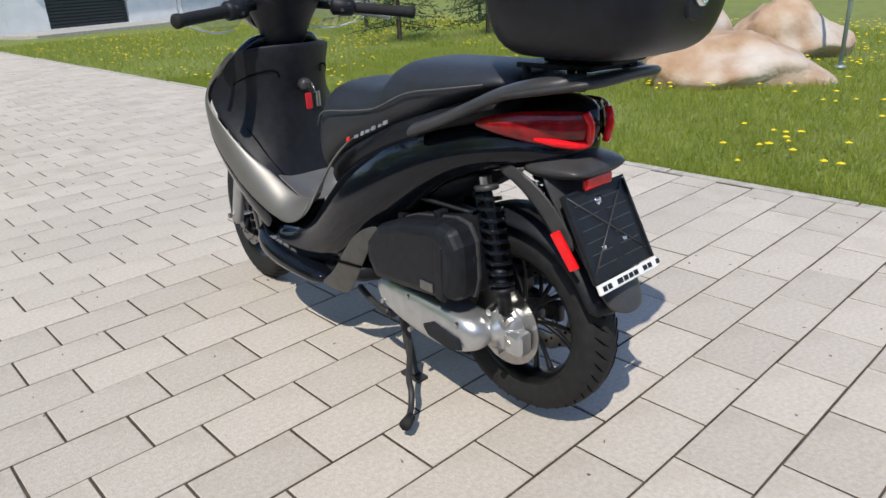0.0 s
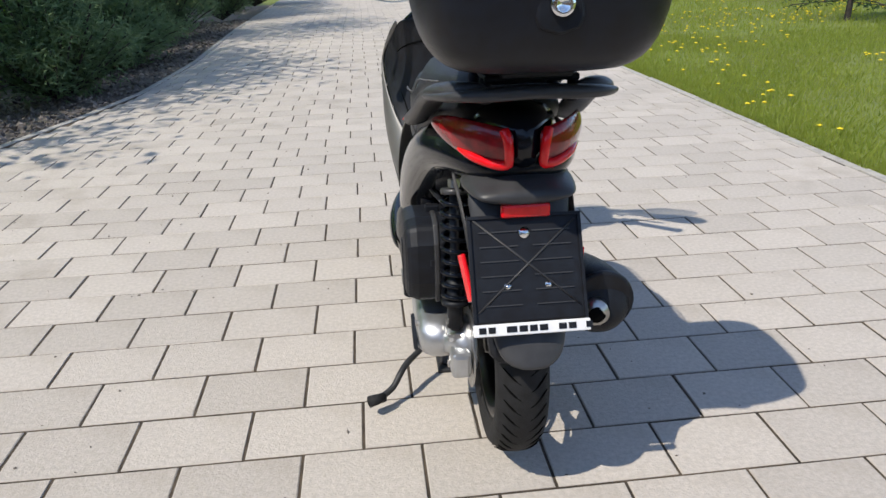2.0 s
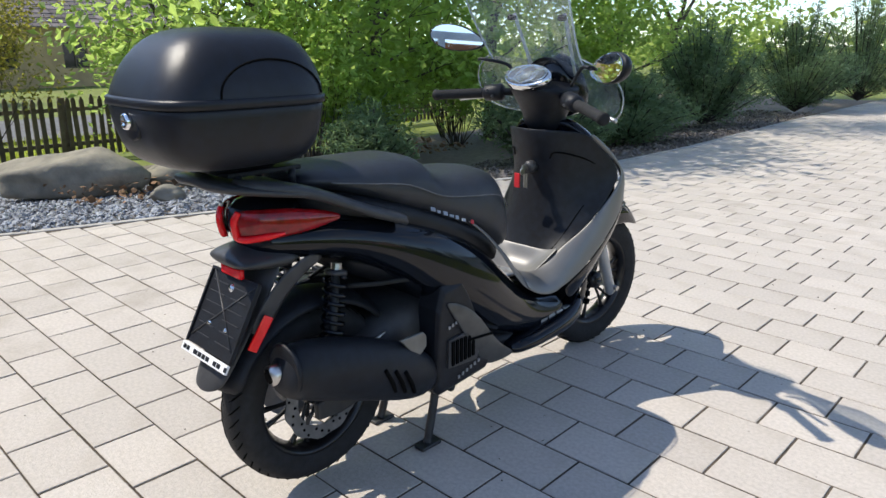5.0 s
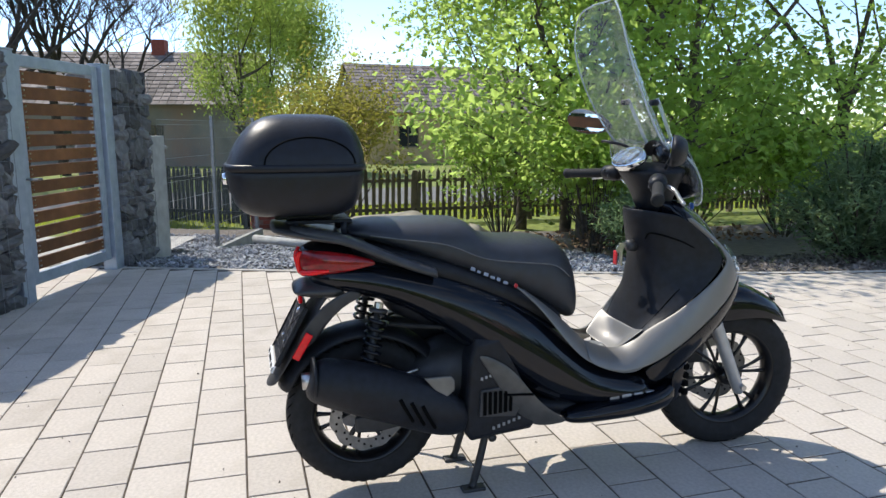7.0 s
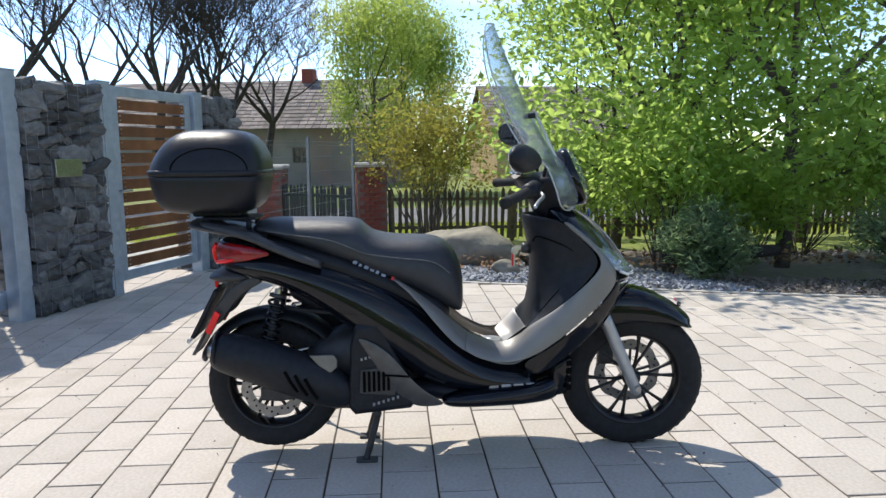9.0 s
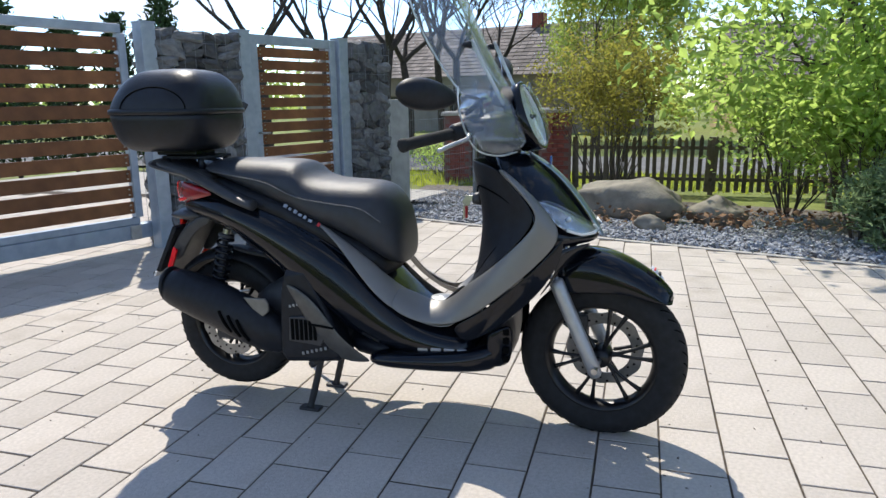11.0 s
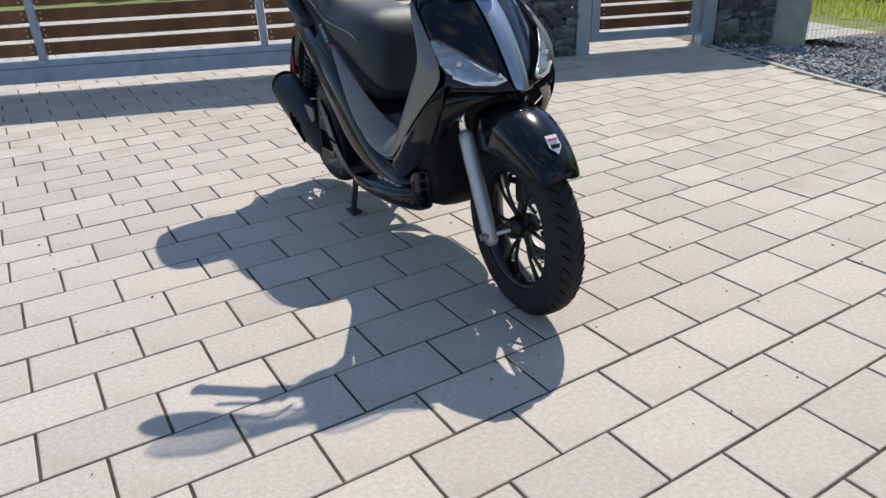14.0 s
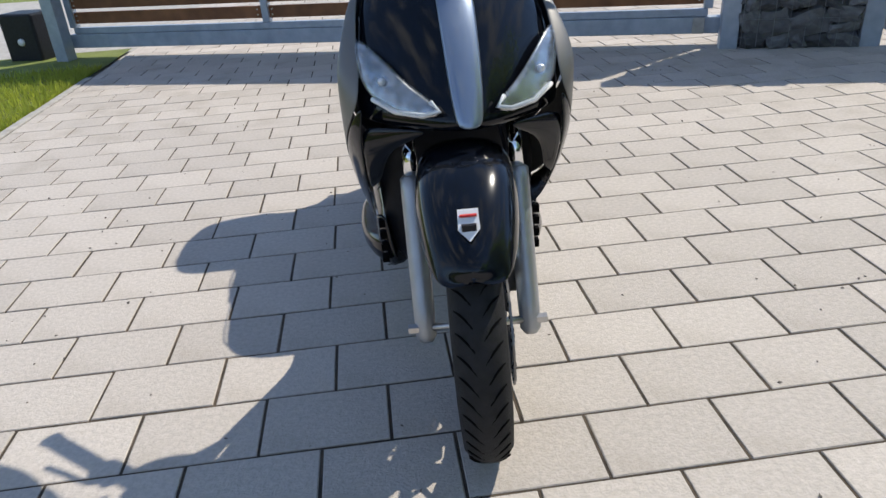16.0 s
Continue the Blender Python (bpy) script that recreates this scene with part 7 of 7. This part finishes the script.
def house(name, label, place, yaw, length, depth, eave, ridge, wall_mat, windows, group="", tiles=True):
    h = thing(name, label, "house", group, place, yaw)
    wall_with_holes(h, length, eave, [(x, x + w, z, z + hh) for x, w, z, hh in windows], 0.3, wall_mat)
    part("back_wall", box(0, length, depth - 0.3, depth, 0, eave), wall_mat, h, smooth=False)
    for x in (0.002, length - 0.302):
        bm = bmesh.new()
        pts = [(0.301, 0), (depth - 0.301, 0), (depth - 0.301, eave), (depth / 2, ridge - 0.1), (0.301, eave)]
        add_loft(bm, [[Vector((x, y, z)) for y, z in pts], [Vector((x + 0.3, y, z)) for y, z in pts]])
        bmesh.ops.recalc_face_normals(bm, faces=bm.faces)
        part("gable", bm, wall_mat, h, smooth=False)
    for s in (0, 1):
        rows, bm = 14, bmesh.new()
        for k in range(rows):
            u0, u1 = k / rows, (k + 1) / rows + 0.03
            y0, y1 = -0.35 + u0 * (depth / 2 + 0.35), -0.35 + min(u1, 1) * (depth / 2 + 0.35)
            z0, z1 = eave - 0.12 + u0 * (ridge - eave + 0.12) + 0.06, eave - 0.12 + min(u1, 1) * (ridge - eave + 0.12) + 0.02
            n = int((length + 0.6) / 0.34)
            for q in range(n):
                x0 = -0.3 + q * (length + 0.6) / n
                x1 = x0 + (length + 0.6) / n - 0.02
                ya, yb = (y0, y1) if not s else (depth - y0, depth - y1)
                vs = [bm.verts.new(p) for p in ((x0, ya, z0), (x1, ya, z0), (x1, yb, z1), (x0, yb, z1), (x0, ya, z0 - 0.05), (x1, ya, z0 - 0.05))]
                bm.faces.new(vs[:4])
                bm.faces.new((vs[4], vs[5], vs[1], vs[0]))
        roof = part("roof", bm, "roof_tile", h, smooth=False)
        roof["kind"] = "stuff"
    for x, w, z, hh in windows:
        win = part("window", box(x, x + w, 0.12, 0.16, z, z + hh), "window_dark", h, smooth=False)
        for x0, x1, z0, z1 in ((x, x + w, z, z + 0.06), (x, x + w, z + hh - 0.06, z + hh), (x, x + 0.06, z + 0.06, z + hh - 0.06), (x + w - 0.06, x + w, z + 0.06, z + hh - 0.06), (x + w / 2 - 0.025, x + w / 2 + 0.025, z + 0.06, z + hh - 0.06)):
            part("frame", box(x0, x1, 0.07, 0.118, z0, z1), "picket", win, smooth=False)
    return h


barn = house("barn", "long weathered barn with an old tiled roof across the lane", (-29.0, -17.5, -0.5), 80.5, 16.8, 7.0, 2.75, 5.2, "plaster_old",
             [(2.0, 0.9, 1.0, 0.8), (5.5, 0.9, 1.0, 0.8), (9.0, 1.0, 0.9, 0.9), (12.6, 0.8, 1.1, 0.7)])
part("chimney", box(12.0, 12.6, 3.2, 3.8, 4.8, 5.75), "brick_red", barn, smooth=False)
house("cottage", "ochre plastered cottage behind the trees", (-27.0, 4.5, -0.6), 97, 9.0, 7.5, 2.6, 5.0, "plaster_yellow", [(1.5, 1.0, 0.9, 1.1), (4.2, 1.0, 0.9, 1.1), (6.6, 1.0, 0.9, 1.1)])

garage = thing("white_house", "white rendered house with a dark slatted panel", "house", "", (6.9, 22.9, 0), 18.5)
wall_with_holes(garage, 14.0, 3.4, [(1.25, 4.05, 0.12, 2.4)], 0.3, "plaster_white")
part("side_wall", box(-0.302, -0.002, 0, 8.0, 0, 3.4), "plaster_white", garage, smooth=False)
part("roof_slab", box(-0.8, 14.5, -0.6, 8.2, 3.402, 3.65), "shutter", garage, smooth=False)
slats = part("slat_panel", box(1.25, 4.05, 0.16, 0.22, 0.12, 2.4), "shutter", garage, "dark slatted panel", smooth=False)
for k in range(24):
    part("slat", box(1.27, 4.03, 0.07, 0.155, 0.15 + k * 0.094, 0.215 + k * 0.094, Matrix.Identity(4)), "shutter", slats, smooth=False)
apron = part("terrace", box(-0.35, 16, -1.75, -0.004, -0.05, 0.085), "kerb", None, smooth=False, bevel=0.01)
apron.matrix_world = pose(6.9, 22.9, 0, 0, 0, 18.5)
tagged(apron, "low paved terrace in front of the white house", "terrace", kind="structure")

shed = thing("garage", "white garage with a dark door at the end of the driveway", "garage", "", (-1.5, 33.0, 0), 0)
wall_with_holes(shed, 9.0, 3.2, [(4.3, 6.9, 0.0, 2.3)], 0.3, "plaster_white")
door = part("garage_door", box(4.3, 6.9, 0.14, 0.20, 0, 2.3), "shutter", shed, "dark ribbed garage door", smooth=False)
for k in range(10):
    part("rib", box(4.32, 6.88, 0.115, 0.138, 0.05 + k * 0.225, 0.25 + k * 0.225), "shutter", door, smooth=False)
part("roof_slab", box(-0.3, 9.3, -0.4, 6.0, 3.202, 3.45), "shutter", shed, smooth=False)

pole = thing("steel_pole", "slim grey steel pole on the lawn", "pole", "", (10.0, 2.44, 0))
part("pole", tube([(0, 0, -0.05), (0, 0, 2.4)], 0.022, 10), "galvanised", pole)
part("foot", lathe([(0, 0.06), (0.02, 0.06), (0.03, 0.03), (0.03, 0.001)], 14, "z"), "galvanised", pole)

# ---- pavers, last ----
ROW, LENGTH, JOINT, GAP, FIRST = 0.2, 0.296, 0.0068, 0.0078, 0.09


def paver_mesh(length, depth, seed):
    """One paver with a small worn chamfer."""
    rnd = random.Random(seed)
    c, h = 0.002, 0.03
    j = lambda: rnd.uniform(-0.0012, 0.0012)
    lo = [(0, 0, -h), (length, 0, -h), (length, depth, -h), (0, depth, -h)]
    mid = [(x, y, -c + j() * 0.5) for x, y, _ in lo]
    hi = [(c + j(), c + j(), 0), (length - c + j(), c + j(), 0), (length - c + j(), depth - c + j(), 0), (c + j(), depth - c + j(), 0)]
    v = lo + mid + hi
    f = [(8, 9, 10, 11)]
    for i in range(4):
        k = (i + 1) % 4
        f += [(i, k, 4 + k, 4 + i), (4 + i, 4 + k, 8 + k, 8 + i)]
    return v, f


shared = []
for k in range(6):
    v, f = paver_mesh(LENGTH - GAP, ROW - JOINT, k)
    me = bpy.data.meshes.new("paver")
    me.from_pydata(v, [], f)
    me.materials.append(M["paver"])
    shared.append(me)
rnd = random.Random(4)
SEAMS = (2.43, 2.58, 2.745, 2.585, 2.735, 2.575, 2.415, 2.285, 2.42, 2.26, 3.315, 3.47, 3.03, 3.16, 3.315, 3.15, 3.0)     # where one seam of each course lies
OFFSETS = {k: x / LENGTH for k, x in enumerate(SEAMS)}
rest_v, rest_f = [], []
for r in range(-42, 146):
    y = FIRST + r * ROW + JOINT / 2
    shift = OFFSETS.get(r, (r % 2) * 0.5 + rnd.uniform(-0.07, 0.07)) * LENGTH
    x = math.floor((-1.6 - shift) / LENGTH) * LENGTH + shift
    while x < LAWN_X:
        x0, x1 = x + GAP / 2, x + LENGTH - GAP / 2
        left = max(edge_x(y), edge_x(y + ROW)) + 0.004
        a, b = max(x0, left), min(x1, LAWN_X - 0.004)
        near = 1.35 < x and x + LENGTH < 5.1 and -0.45 < y < 4.35
        dz = rnd.uniform(0.0002, 0.0020)
        tilt = (rnd.uniform(-0.003, 0.003), rnd.uniform(-0.002, 0.002), rnd.uniform(-0.004, 0.004))
        if b - a > 0.02 and y > -9:
            if near and b - a > LENGTH - GAP - 0.001:
                o = new("paver", shared[rnd.randrange(6)])
                o.parent = paving
                o.location, o.rotation_euler = (x0, y, dz), tilt
            else:
                v, f = paver_mesh(b - a, ROW - JOINT, rnd.randrange(1000))
                base = len(rest_v)
                rest_v += [(a + p[0], y + p[1], p[2] + dz + tilt[0] * p[1] - tilt[1] * p[0]) for p in v]
                rest_f += [tuple(q + base for q in face) for face in f]
        x += LENGTH
tagged(data_part("pavers", rest_v, rest_f, "paver_rest", paving), kind="stuff")
